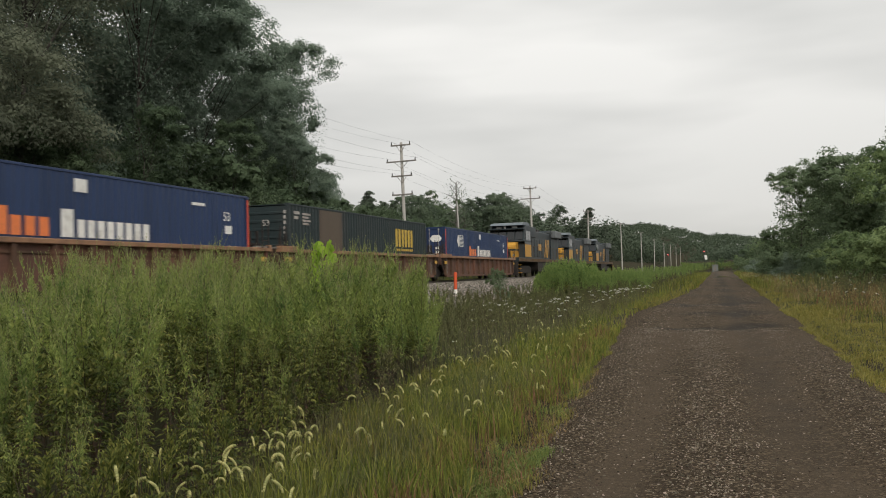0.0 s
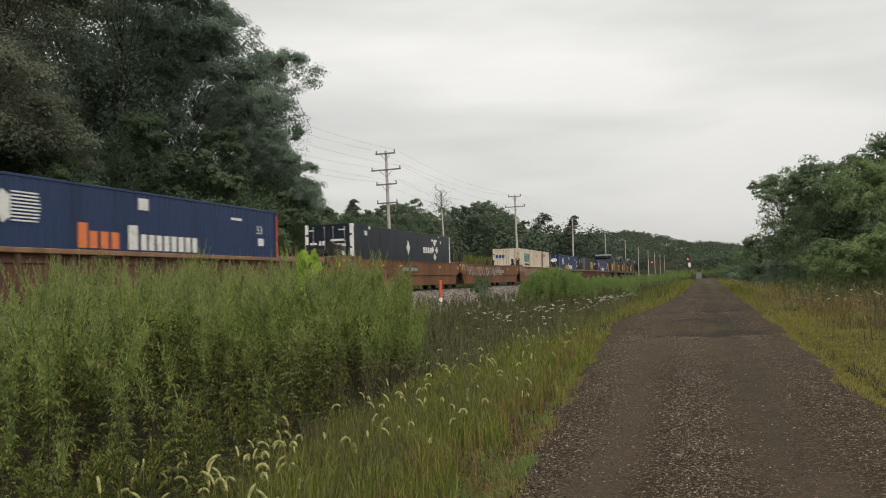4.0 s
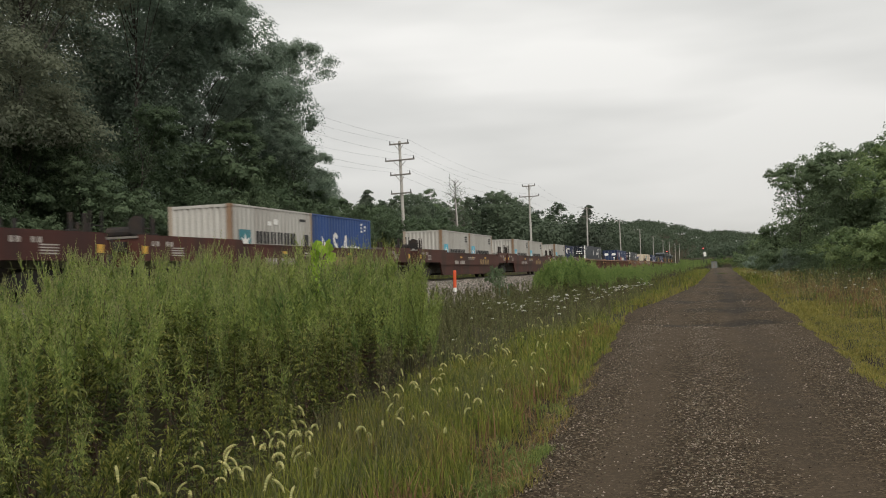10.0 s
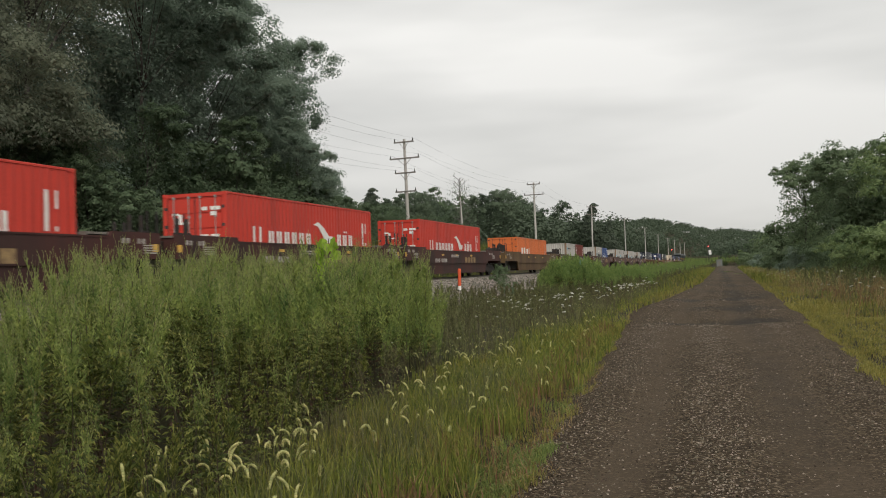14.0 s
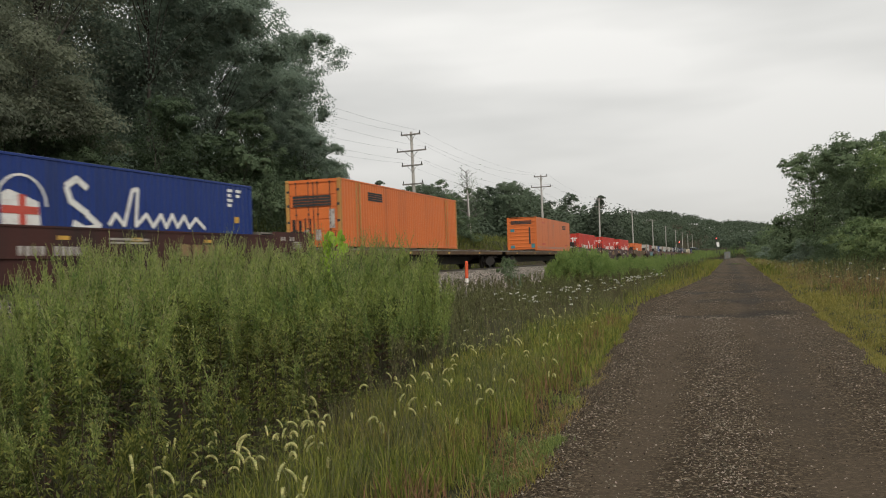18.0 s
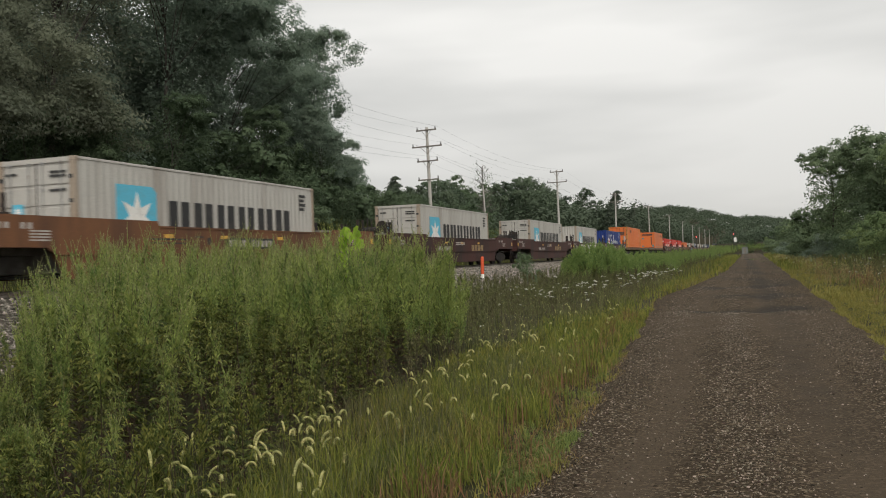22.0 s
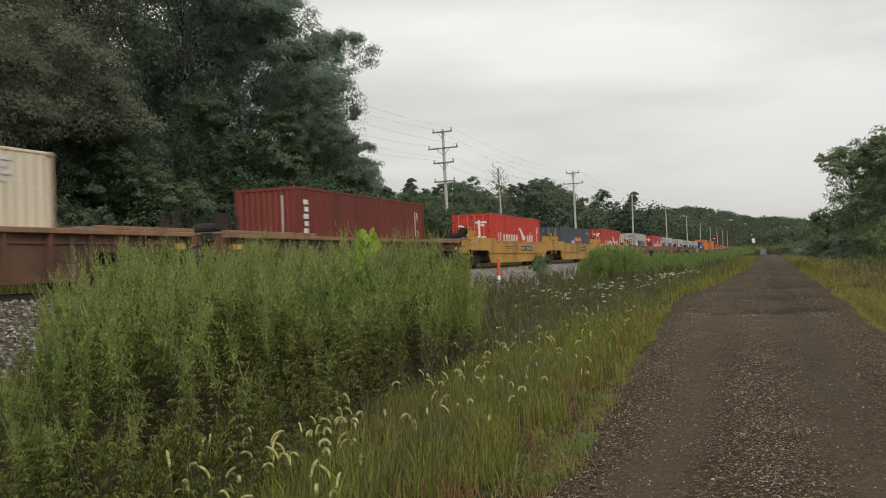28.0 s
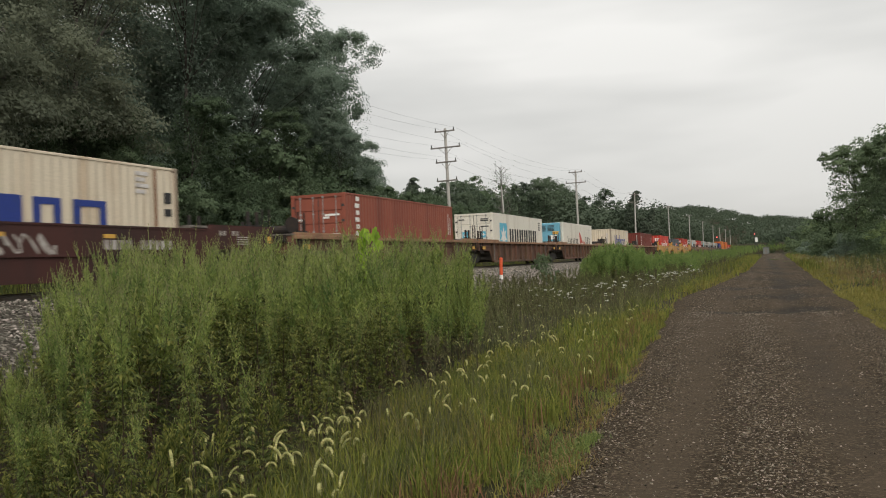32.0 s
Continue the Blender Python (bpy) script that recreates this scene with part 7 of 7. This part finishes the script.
# low leafy weeds at the near edge
SMALL = [weed_plan(200 + k, 0.8, 22, 4, 4, 0.05, 0.75) for k in range(5)]
LIGHT = [weed_plan(220 + k, 0.9, 6, 12, 3, 0.15, 1.0) for k in range(6)]
WISPY = [weed_plan(240 + k, 0.9, 3, 12, 3, 0.15, 0.7) for k in range(6)]
ey = 3.6 + 6.4 * rng.random(110) ** 1.2
xy = np.stack([np.interp(ey, [4, 5.5, 7, 10.4], [-3.05, -3.4, -3.75, -4.15]) + 0.10 - 1.25 * rng.random(110), ey], -1)
ey = 3.8 + 4.0 * rng.random(90)
xy = np.concatenate([xy, np.stack([-ey * (0.98 + 0.34 * rng.random(90)), ey], -1)])
q, m = scatter(SMALL, xy, 0.5 + 0.4 * rng.random(len(xy)))
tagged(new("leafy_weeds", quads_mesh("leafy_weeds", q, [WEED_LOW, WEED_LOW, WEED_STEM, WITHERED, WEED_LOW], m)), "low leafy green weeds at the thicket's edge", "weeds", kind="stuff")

# lower weeds and brush towards the track, and along the verge further on


def patch(n, x0, x1, y0, y1):
    return np.stack([x0 + (x1 - x0) * rng.random(n), y0 + (y1 - y0) * rng.random(n)], -1)


def mound(n, x, y, rx, ry):
    a, r = rng.random(n) * math.tau, np.sqrt(rng.random(n))
    return np.stack([x + rx * r * np.cos(a), y + ry * r * np.sin(a)], -1), 0.45 + 0.55 * np.sqrt(1 - r ** 2)


c, lift = mound(330, -7.1, 44.5, 2.1, 3.2)
c2, lift2 = mound(170, -6.2, 56, 2.4, 5)
far_xy = np.concatenate([patch(190, -10.8, -4.6, 58, 84), patch(190, -10.8, -2.8, 76, 135), patch(190, -10.8, -1.6, 125, 345), patch(300, -13.5, 12, 348, 415)])
xy = np.concatenate([c, c2, far_xy])
sc = np.concatenate([(1.25 * lift - 0.25) * 2.25, lift2 * 1.75, np.repeat([1.55, 1.8, 2.1], 190), np.full(300, 3.6)]) * (0.8 + 0.3 * rng.random(len(xy)))
q, m = scatter(LIGHT, xy, sc)
tagged(new("verge_weeds", quads_mesh("verge_weeds", q, [WEED_FRESH, WEED_LOW, WEED_STEM, WITHERED, WEED_FRESH], m)), "fresh green weeds along the verge", "weeds", kind="stuff")
xy = np.concatenate([patch(560, -11.0, -4.6, 15, 36), patch(420, -10.6, -3.8, 34, 62), patch(36, -4.6, -3.2, 8, 15)])
xy = xy[xy[:, 0] < -2.5 - 0.10 * np.minimum(xy[:, 1], 18)]
xy = np.concatenate([xy, patch(240, 4.2, 9.0, 20, 60)])
q, m = scatter(WISPY, xy, (0.72 + 0.4 * rng.random(len(xy))) * np.interp(xy[:, 1], [10, 30, 60], [0.8, 0.95, 1.05]))
tagged(new("brown_weeds", quads_mesh("brown_weeds", q, [GRASS_GREY, GRASS_GREY, WEED_STEM, WITHERED, GRASS_GREY], m)), "dull grey-brown weeds between road and track", "weeds", kind="stuff")
tree("shrub", BUSH[0], -11.4, 46, 0.60, 20, "small dark green shrub on the ballast", "shrub", "", 0.62)

# ---- grasses ----


def blades(xy, height, width, bend, z=None):
    """Bent grass blades, two faces each."""
    n = len(xy)
    z = surface_z(xy[:, 0], xy[:, 1]) - 0.01 if z is None else z
    a = rng.random(n) * math.tau
    d = np.stack([np.cos(a), np.sin(a), np.zeros(n)], -1)
    s = np.stack([-np.sin(a), np.cos(a), np.zeros(n)], -1)
    turn = rng.random(n) * math.tau
    s = np.stack([np.cos(turn), np.sin(turn), np.zeros(n)], -1)
    h = height * (0.55 + 0.65 * rng.random(n))
    b = bend * h * (0.2 + rng.random(n))
    p0 = np.stack([xy[:, 0], xy[:, 1], z], -1)
    p1 = p0 + d * (b * 0.3)[:, None] + np.stack([0 * h, 0 * h, h * 0.6], -1)
    p2 = p0 + d * b[:, None] + np.stack([0 * h, 0 * h, h * (1 - 0.25 * bend)], -1)
    w = (width * (0.7 + 0.6 * rng.random(n)))[:, None]
    return np.concatenate([np.stack([p0 - s * w, p0 + s * w, p1 + s * w * 0.8, p1 - s * w * 0.8], 1), np.stack([p1 - s * w * 0.8, p1 + s * w * 0.8, p2 + s * w * 0.1, p2 - s * w * 0.1], 1)])


def tufts(n, per, x0, x1, y0, y1, r):
    c = patch(n, x0, x1, y0, y1)
    i = np.repeat(np.arange(n), per)
    return c[i] + rng.normal(size=(len(i), 2)) * r


def clipped(xy, fn):
    return xy[fn(xy[:, 0], xy[:, 1])]


def left_verge(x, y):
    return x < road_left(y) - 0.06 - 0.12 * np.sin(y * 3.1) * np.sin(y * 0.7)


def right_verge(x, y):
    return x > road_right(y) + 0.04 + 0.2 * np.sin(y * 1.3) * np.sin(y * 0.6) + 0.05 * np.sin(y * 7)


GREEN = [
    blades(clipped(tufts(820, 18, -4.4, -1.9, 3.6, 13, 0.08), lambda x, y: left_verge(x + 0.42 + 0.15 * np.sin(y * 2.7), y) & (x > -2.9 - 0.12 * y)), 0.29, 0.0048, 0.35),
    blades(clipped(tufts(330, 16, -4.4, -2.0, 12, 24, 0.13), left_verge), 0.32, 0.008, 0.45),
    blades(clipped(tufts(150, 12, -4.2, -2.6, 22, 60, 0.25), left_verge), 0.36, 0.010, 0.5),
    blades(clipped(tufts(260, 12, -4.5, -0.8, 60, 240, 0.4), left_verge), 0.7, 0.03, 0.5),
    blades(clipped(tufts(360, 16, 3.0, 9.5, 15, 62, 0.22), lambda x, y: x > road_right(y) + 1.6), 0.32, 0.009, 0.6),
    blades(clipped(tufts(300, 12, 2.5, 8, 60, 220, 0.4), right_verge), 0.8, 0.025, 0.5),
]
SHORT = [
    blades(clipped(tufts(2300, 20, 1.6, 4.6, 7, 36, 0.16), right_verge), 0.10, 0.0055, 0.8),
    blades(clipped(tufts(900, 14, 2.0, 6.4, 28, 90, 0.3), right_verge), 0.22, 0.012, 0.8),
    blades(clipped(tufts(300, 14, -3.6, -1.0, 32, 110, 0.2), lambda x, y: left_verge(x, y) & (x > road_left(y) - 0.9)), 0.3, 0.012, 0.5),
    blades(clipped(tufts(520, 16, -2.7, -1.2, 4.4, 26, 0.07), lambda x, y: left_verge(x - 0.05, y) & (x > road_left(y) - 0.7)), 0.11, 0.004, 0.9),
]
DRY = [
    blades(clipped(tufts(150, 14, 5.6, 9.5, 18, 46, 0.3), right_verge), 0.62, 0.007, 0.4),
    blades(clipped(tufts(110, 14, 3.4, 8.0, 24, 62, 0.25), right_verge), 0.5, 0.008, 0.5),
    blades(clipped(tufts(100, 12, 4.0, 8, 60, 140, 0.4), right_verge), 0.9, 0.018, 0.4),
    blades(clipped(tufts(60, 9, -3.4, -1.4, 4.6, 14, 0.1), left_verge), 0.26, 0.0036, 0.9),
    blades(clipped(tufts(170, 9, -2.3, -1.15, 4.3, 14, 0.09), lambda x, y: left_verge(x - 0.12, y) & (x > road_left(y) - 0.5)), 0.07, 0.0034, 1.9),
]
REDDISH = [
    blades(clipped(tufts(190, 13, -2.9, -1.5, 4.8, 24, 0.07), lambda x, y: left_verge(x + 0.24, y) & (x > road_left(y) - 0.9)), 0.34, 0.0042, 0.4),
    blades(clipped(tufts(70, 16, -2.4, -1.3, 4.6, 8.5, 0.09), left_verge), 0.15, 0.0038, 1.0),
    blades(clipped(tufts(230, 14, 4.2, 9, 20, 62, 0.28), right_verge), 0.5, 0.009, 0.4),
]
GREY = [
    blades(clipped(tufts(560, 18, -10.2, -3.4, 14, 44, 0.2), lambda x, y: left_verge(x + 0.6, y)), 0.58, 0.006, 0.4),
    blades(clipped(tufts(260, 14, -10.2, -3.4, 44, 100, 0.35), lambda x, y: left_verge(x + 0.9, y)), 0.7, 0.012, 0.35),
    blades(clipped(tufts(300, 14, -3.9, -2.3, 4.2, 13, 0.08), lambda x, y: left_verge(x + 0.5, y)), 0.36, 0.0036, 0.3),
    blades(clipped(tufts(260, 14, 3.8, 9, 20, 62, 0.3), right_verge), 0.45, 0.008, 0.4),
]
LOW = [blades(clipped(tufts(420, 10, -9, -1.4, -14, 4.2, 0.15), left_verge), 0.16, 0.006, 0.7), blades(clipped(tufts(420, 10, 1.8, 9, -14, 8, 0.15), right_verge), 0.16, 0.006, 0.7), blades(tufts(90, 26, -2.0, -1.5, 6.0, 7.7, 0.06), 0.12, 0.004, 0.9), blades(clipped(tufts(120, 16, -2.6, -1.6, 7.5, 20, 0.07), lambda x, y: left_verge(x, y) & (x > road_left(y) - 0.6)), 0.13, 0.004, 0.8)]
BANK = [
    blades(tufts(900, 12, -25, -19.8, 15, 90, 0.3), 0.9, 0.014, 0.4),
    blades(tufts(400, 12, -30, -22, 60, 130, 0.4), 0.9, 0.02, 0.4),
]
for nm, sets, mat, label in (("verge_grass", GREEN, GRASS, "green grass along both verges of the road"), ("short_grass", SHORT, GRASS_SHORT, "short yellow-green grass at the road's edges"), ("dry_grass", DRY, GRASS_DRY, "tall dry tan grass beside the road"),
                             ("reddish_grass", REDDISH, GRASS_RED, "reddish-brown grass stems at the road's edge"), ("grey_weeds", GREY, GRASS_GREY, "grey-brown weeds between road and track"),
                             ("low_grass", LOW, GRASS_LOW, "low fresh green grass at the road's edge"), ("bank_grass", BANK, WEED_LOW, "long green grass on the bank behind the track")):
    tagged(new(nm, quads_mesh(nm, np.concatenate(sets), [mat])), label, "grass", kind="stuff")

# ---- foxtails: arching stalks with bristly seed heads ----


def foxtail_plan(seed):
    r = random.Random(seed)
    g, hd = Geo(), []
    hgt, arc = 0.46 + 0.16 * r.random(), r.choice((0.9, 1.6, 2.0, 2.4, 2.8))
    pts, ang, p = [], 0.05, Vector((0, 0, 0))
    for k in range(7):
        pts.append(p.copy())
        p = p + Vector((math.sin(ang), 0, math.cos(ang))) * hgt / 6
        ang += 0.03
    for a, b in zip(pts, pts[1:]):
        g.tube(a, b, 0.0022, 4)
    head, p = [], pts[-1].copy()
    ang = 0.25
    for k in range(9):
        head.append(p.copy())
        p = p + Vector((math.sin(ang), 0, math.cos(ang))) * 0.0135
        ang += arc / 6
    hg = Geo()
    hg.smooth = True
    for k, (a, b) in enumerate(zip(head, head[1:])):
        ra, rb = (0.0068 * math.sin(math.pi * (0.12 + 0.8 * j / 9)) + 0.0025 for j in (k, k + 1))
        hg.tube(a, b, ra, 7, rb)
    sd = np.array([head[k].lerp(head[k + 1], f) for k in range(8) for f in np.linspace(0, 1, 9)])
    dr = np.random.default_rng(seed).normal(size=sd.shape)
    br = quads_mesh("bristles", leaf_quads(sd, dr, np.full(len(sd), 0.017), np.full(len(sd), 0.0013)), [SEEDHEAD])
    lf = blades(np.array([[0.0, 0.0]] * 4), 0.42, 0.004, 0.7, np.zeros(4))
    return g.mesh("stalk", GRASS), hg.mesh("seed_head", SEEDHEAD), br, quads_mesh("leaf_blades", lf, [GRASS])


FOX = [foxtail_plan(k) for k in range(10)]


def foxtail(x, y, s, turn, k):
    ob = thing("foxtail_grass", "foxtail grass stalk with a pale drooping seed head", "grass", "foxtails on the verge", pose(x, y, float(ground_z(x, y)), 4 * math.sin(k), 4 * math.cos(k * 1.7), turn))
    st = None
    for nm, me in zip(("stalk", "seed_head", "bristles", "leaf_blades"), FOX[k % 10]):
        o = part(nm, me, None, st if nm == "bristles" else ob)
        if nm == "seed_head":
            st = o
        if nm != "bristles":
            o.scale = (s, s, s)


for k in range(146):
    if k < 56:
        y = 3.7 + 2.0 * rng.random()
        x = -0.80 * y + 0.34 * y * rng.random() - 0.1
    elif k < 100:
        y = 5.2 + 4.5 * rng.random()
        x = -3.3 + 1.4 * rng.random()
    else:
        y = 9.5 + 10 * rng.random() ** 1.2
        x = road_left(y) - 0.3 - 2.0 * rng.random()
    foxtail(x, y, 0.8 + 0.3 * rng.random(), rng.random() * 360, k)

# ---- wild carrot: white flat flower heads ----


def carrot_plan(seed):
    r = np.random.default_rng(seed)
    tilt = r.normal(size=2) * 0.35
    g = Geo().tube((0, 0, 0), (0.03, 0.02, 0.72), 0.004, 4, 0.003)
    n = 40
    a, rad = r.random(n) * math.tau, 0.046 * np.sqrt(r.random(n))
    u, v = rad * np.cos(a), rad * np.sin(a)
    p = np.stack([0.03 + u, 0.02 + v, 0.745 + 0.012 * r.random(n) + tilt[0] * u + tilt[1] * v - 4 * rad ** 2], -1)
    for q in p[:12]:
        g.tube((0.03, 0.02, 0.70), q, 0.0012, 3)
    return g.mesh("stalk", WEED_STEM), quads_mesh("flower_head", leaf_quads(p, np.stack([np.cos(a), np.sin(a), 0.6 * r.normal(size=n)], -1), np.full(n, 0.024), np.full(n, 0.010)), [PETAL])


CARROT = [carrot_plan(300 + k) for k in range(8)]


def cluster(n, x, y, sx, sy):
    return np.stack([x + sx * rng.normal(size=n), y + sy * rng.normal(size=n)], -1)


spots = np.concatenate([cluster(44, -5.4, 27, 0.8, 3.5), cluster(62, -4.4, 42, 0.6, 4.5), patch(40, -8.5, -3.6, 16, 44), patch(7, -5.8, -4.0, 9, 16), patch(36, 4.0, 8.0, 26, 60), patch(30, 3.6, 7.0, 60, 110)])
for k, (x, y) in enumerate(spots):
    s = (0.72 + 0.45 * rng.random()) * (1.0 if y > 20 else 0.9)
    ob = thing("wild_carrot", "wild carrot with a flat white flower head", "flower", "wild carrots on the verges", pose(x, y, float(ground_z(x, y)), 0, 0, k * 77))
    for nm, me in zip(("stalk", "flower_head"), CARROT[k % 8]):
        part(nm, me, None, ob).scale = (s, s, s)
# tiny pale seeds and blossoms among the weeds
xy = np.concatenate([patch(900, -9, -3.4, 15, 50), patch(500, -5.0, -2.3, 5, 14), clipped(patch(1400, 3.4, 8.5, 24, 60), right_verge), clipped(patch(900, 3.2, 8, 60, 130), right_verge)])
c = np.repeat(xy, 3, 0) + rng.normal(size=(len(xy) * 3, 2)) * 0.06
b0 = np.stack([c[:, 0], c[:, 1], ground_z(c[:, 0], c[:, 1]) + 0.3 + 0.55 * rng.random(len(c))], -1)
sz = np.interp(c[:, 1], [5, 20, 60, 130], [0.010, 0.022, 0.05, 0.10])
tagged(new("pale_blossoms", quads_mesh("pale_blossoms", leaf_quads(b0, rng.normal(size=b0.shape), sz, sz * 0.3), [SEEDHEAD])), "tiny pale seed heads and blossoms among the weeds", "flowers", kind="stuff")

# a yellow-green vine that climbs above the thicket
ob = thing("vine", "yellow-green broad-leaved vine climbing above the weeds", "vine", m=pose(-6.1, 12.75, float(ground_z(-6.1, 12.75))))
g = Geo()
for k in range(12):
    g.tube((0.02 * math.sin(k), 0.02 * math.cos(k), k * 0.19), (0.02 * math.sin(k + 1), 0.02 * math.cos(k + 1), k * 0.19 + 0.19), 0.006, 5)
part("stem", g, WEED_STEM, ob)
for k in range(70):
    f = k / 69
    z = 1.2 + 1.0 * f
    cx = (0.09 + 0.17 * (1 - f)) * math.sin(k * 2.4) + 0.42 * max(0, 0.55 - f)
    o = [(0, -0.05), (0.05, -0.03), (0.075, 0.02), (0.05, 0.04), (0.045, 0.085), (0, 0.1), (-0.045, 0.085), (-0.05, 0.04), (-0.075, 0.02), (-0.05, -0.03)]
    lf = Geo().add([(a * 1.12, 0.012 * math.cos(a * 40), b * 1.12) for a, b in o] + [(0, 0.015, 0.02)], [(10, i, (i + 1) % 10) for i in range(10)])
    part("vine_leaf", lf, VINE, ob).matrix_basis = Matrix.Translation((cx, -0.14 + 0.18 * math.cos(k * 1.9), z)) @ Euler((0.5 * math.sin(k * 3.1) - 0.3, 0.7 * math.sin(k * 1.3), k * 0.9)).to_matrix().to_4x4()

# ---- loose stones on road and ballast ----


def stones(xy, size, z):
    n = len(xy)
    o = np.array([(1, 0, 0), (-1, 0, 0), (0, 1, 0), (0, -1, 0), (0, 0, 1), (0, 0, -1)], float)
    f = np.array([(0, 2, 4), (2, 1, 4), (1, 3, 4), (3, 0, 4), (2, 0, 5), (1, 2, 5), (3, 1, 5), (0, 3, 5)])
    s = size[:, None, None] * (0.55 + 0.7 * rng.random((n, 6, 1)))
    flat = np.stack([np.ones(n), 0.6 + 0.4 * rng.random(n), 0.4 + 0.3 * rng.random(n)], -1)[:, None, :]
    a = rng.random(n) * math.tau
    c, sn = np.cos(a), np.sin(a)
    v = o[None] * s * flat + rng.normal(size=(n, 6, 3)) * size[:, None, None] * 0.16
    x = v[..., 0] * c[:, None] - v[..., 1] * sn[:, None]
    y = v[..., 0] * sn[:, None] + v[..., 1] * c[:, None]
    v = np.stack([x + xy[:, :1], y + xy[:, 1:], v[..., 2] + z[:, None]], -1)
    return v.reshape(-1, 3), (f[None] + (np.arange(n) * 6)[:, None, None]).reshape(-1, 3)


def road_stones(n, y0, y1, s0, s1):
    lane = rng.choice(4, n, p=(0.27, 0.33, 0.16, 0.24))
    y = y0 + (y1 - y0) * rng.random(n) ** 1.3
    u = np.choose(lane, (rng.normal(-1.45, 0.30, n), rng.normal(-0.10, 0.24, n), rng.normal(1.55, 0.28, n), rng.uniform(-2.2, 2.2, n)))
    x = (road_left(y) + road_right(y)) / 2 - 0.12 + u
    ok = (x > road_left(y) - 0.35) & (x < road_right(y) + 0.3)
    return np.stack([x, y], -1)[ok], (s0 + (s1 - s0) * rng.random(n) ** 2.4)[ok]


for nm, n, mat, label in (("road_stones", 22000, STONE, "pale loose stones scattered on the gravel road"), ("dark_road_stones", 20000, DARKSTONE, "dark loose stones scattered on the gravel road")):
    a, sa = road_stones(n, 4.2, 24, 0.004, 0.016)
    b, sb = road_stones(n // 5, 22, 70, 0.010, 0.026)
    xy, sz = np.concatenate([a, b]), np.concatenate([sa, sb])
    v, f = stones(xy, sz, road_z(xy[:, 0], xy[:, 1]) + sz * 0.15)
    tagged(new(nm, bulk(nm, v, f, [mat])), label, "stones", kind="stuff")
BALLAST_STONE = material("ballast_stones", (0.25, 0.230, 0.195), (0.075, 0.064, 0.052), 0.5, 5, 30, 0.85, 0, 0, island=0.85, gloss=0.15)
xy = np.concatenate([patch(6000, -15.1, -10.7, 7, 21), patch(5000, -15.1, -10.9, 21, 36), patch(17000, -15.1, -10.9, 34, 68), patch(6000, -15.1, -11.2, 68, 120)])
sz = (0.028 + 0.035 * rng.random(len(xy))) * np.where(xy[:, 1] > 34, 1.25, 1.0)
v, f = stones(xy, sz, bed_z(xy[:, 0], xy[:, 1]) + sz * 0.1)
tagged(new("ballast_stones", bulk("ballast_stones", v, f, [BALLAST_STONE])), "grey crushed stones covering the ballast bank", "stones", kind="stuff")


def motions():
    """Everything on the rails rolls at one steady speed."""
    for ob, s, z in MOVING:
        walk(ob, [(t, Matrix.Translation((TRACK_X, s + SPEED * t, RAIL_Z + z))) for t in (0, 16, 32)])


motions()
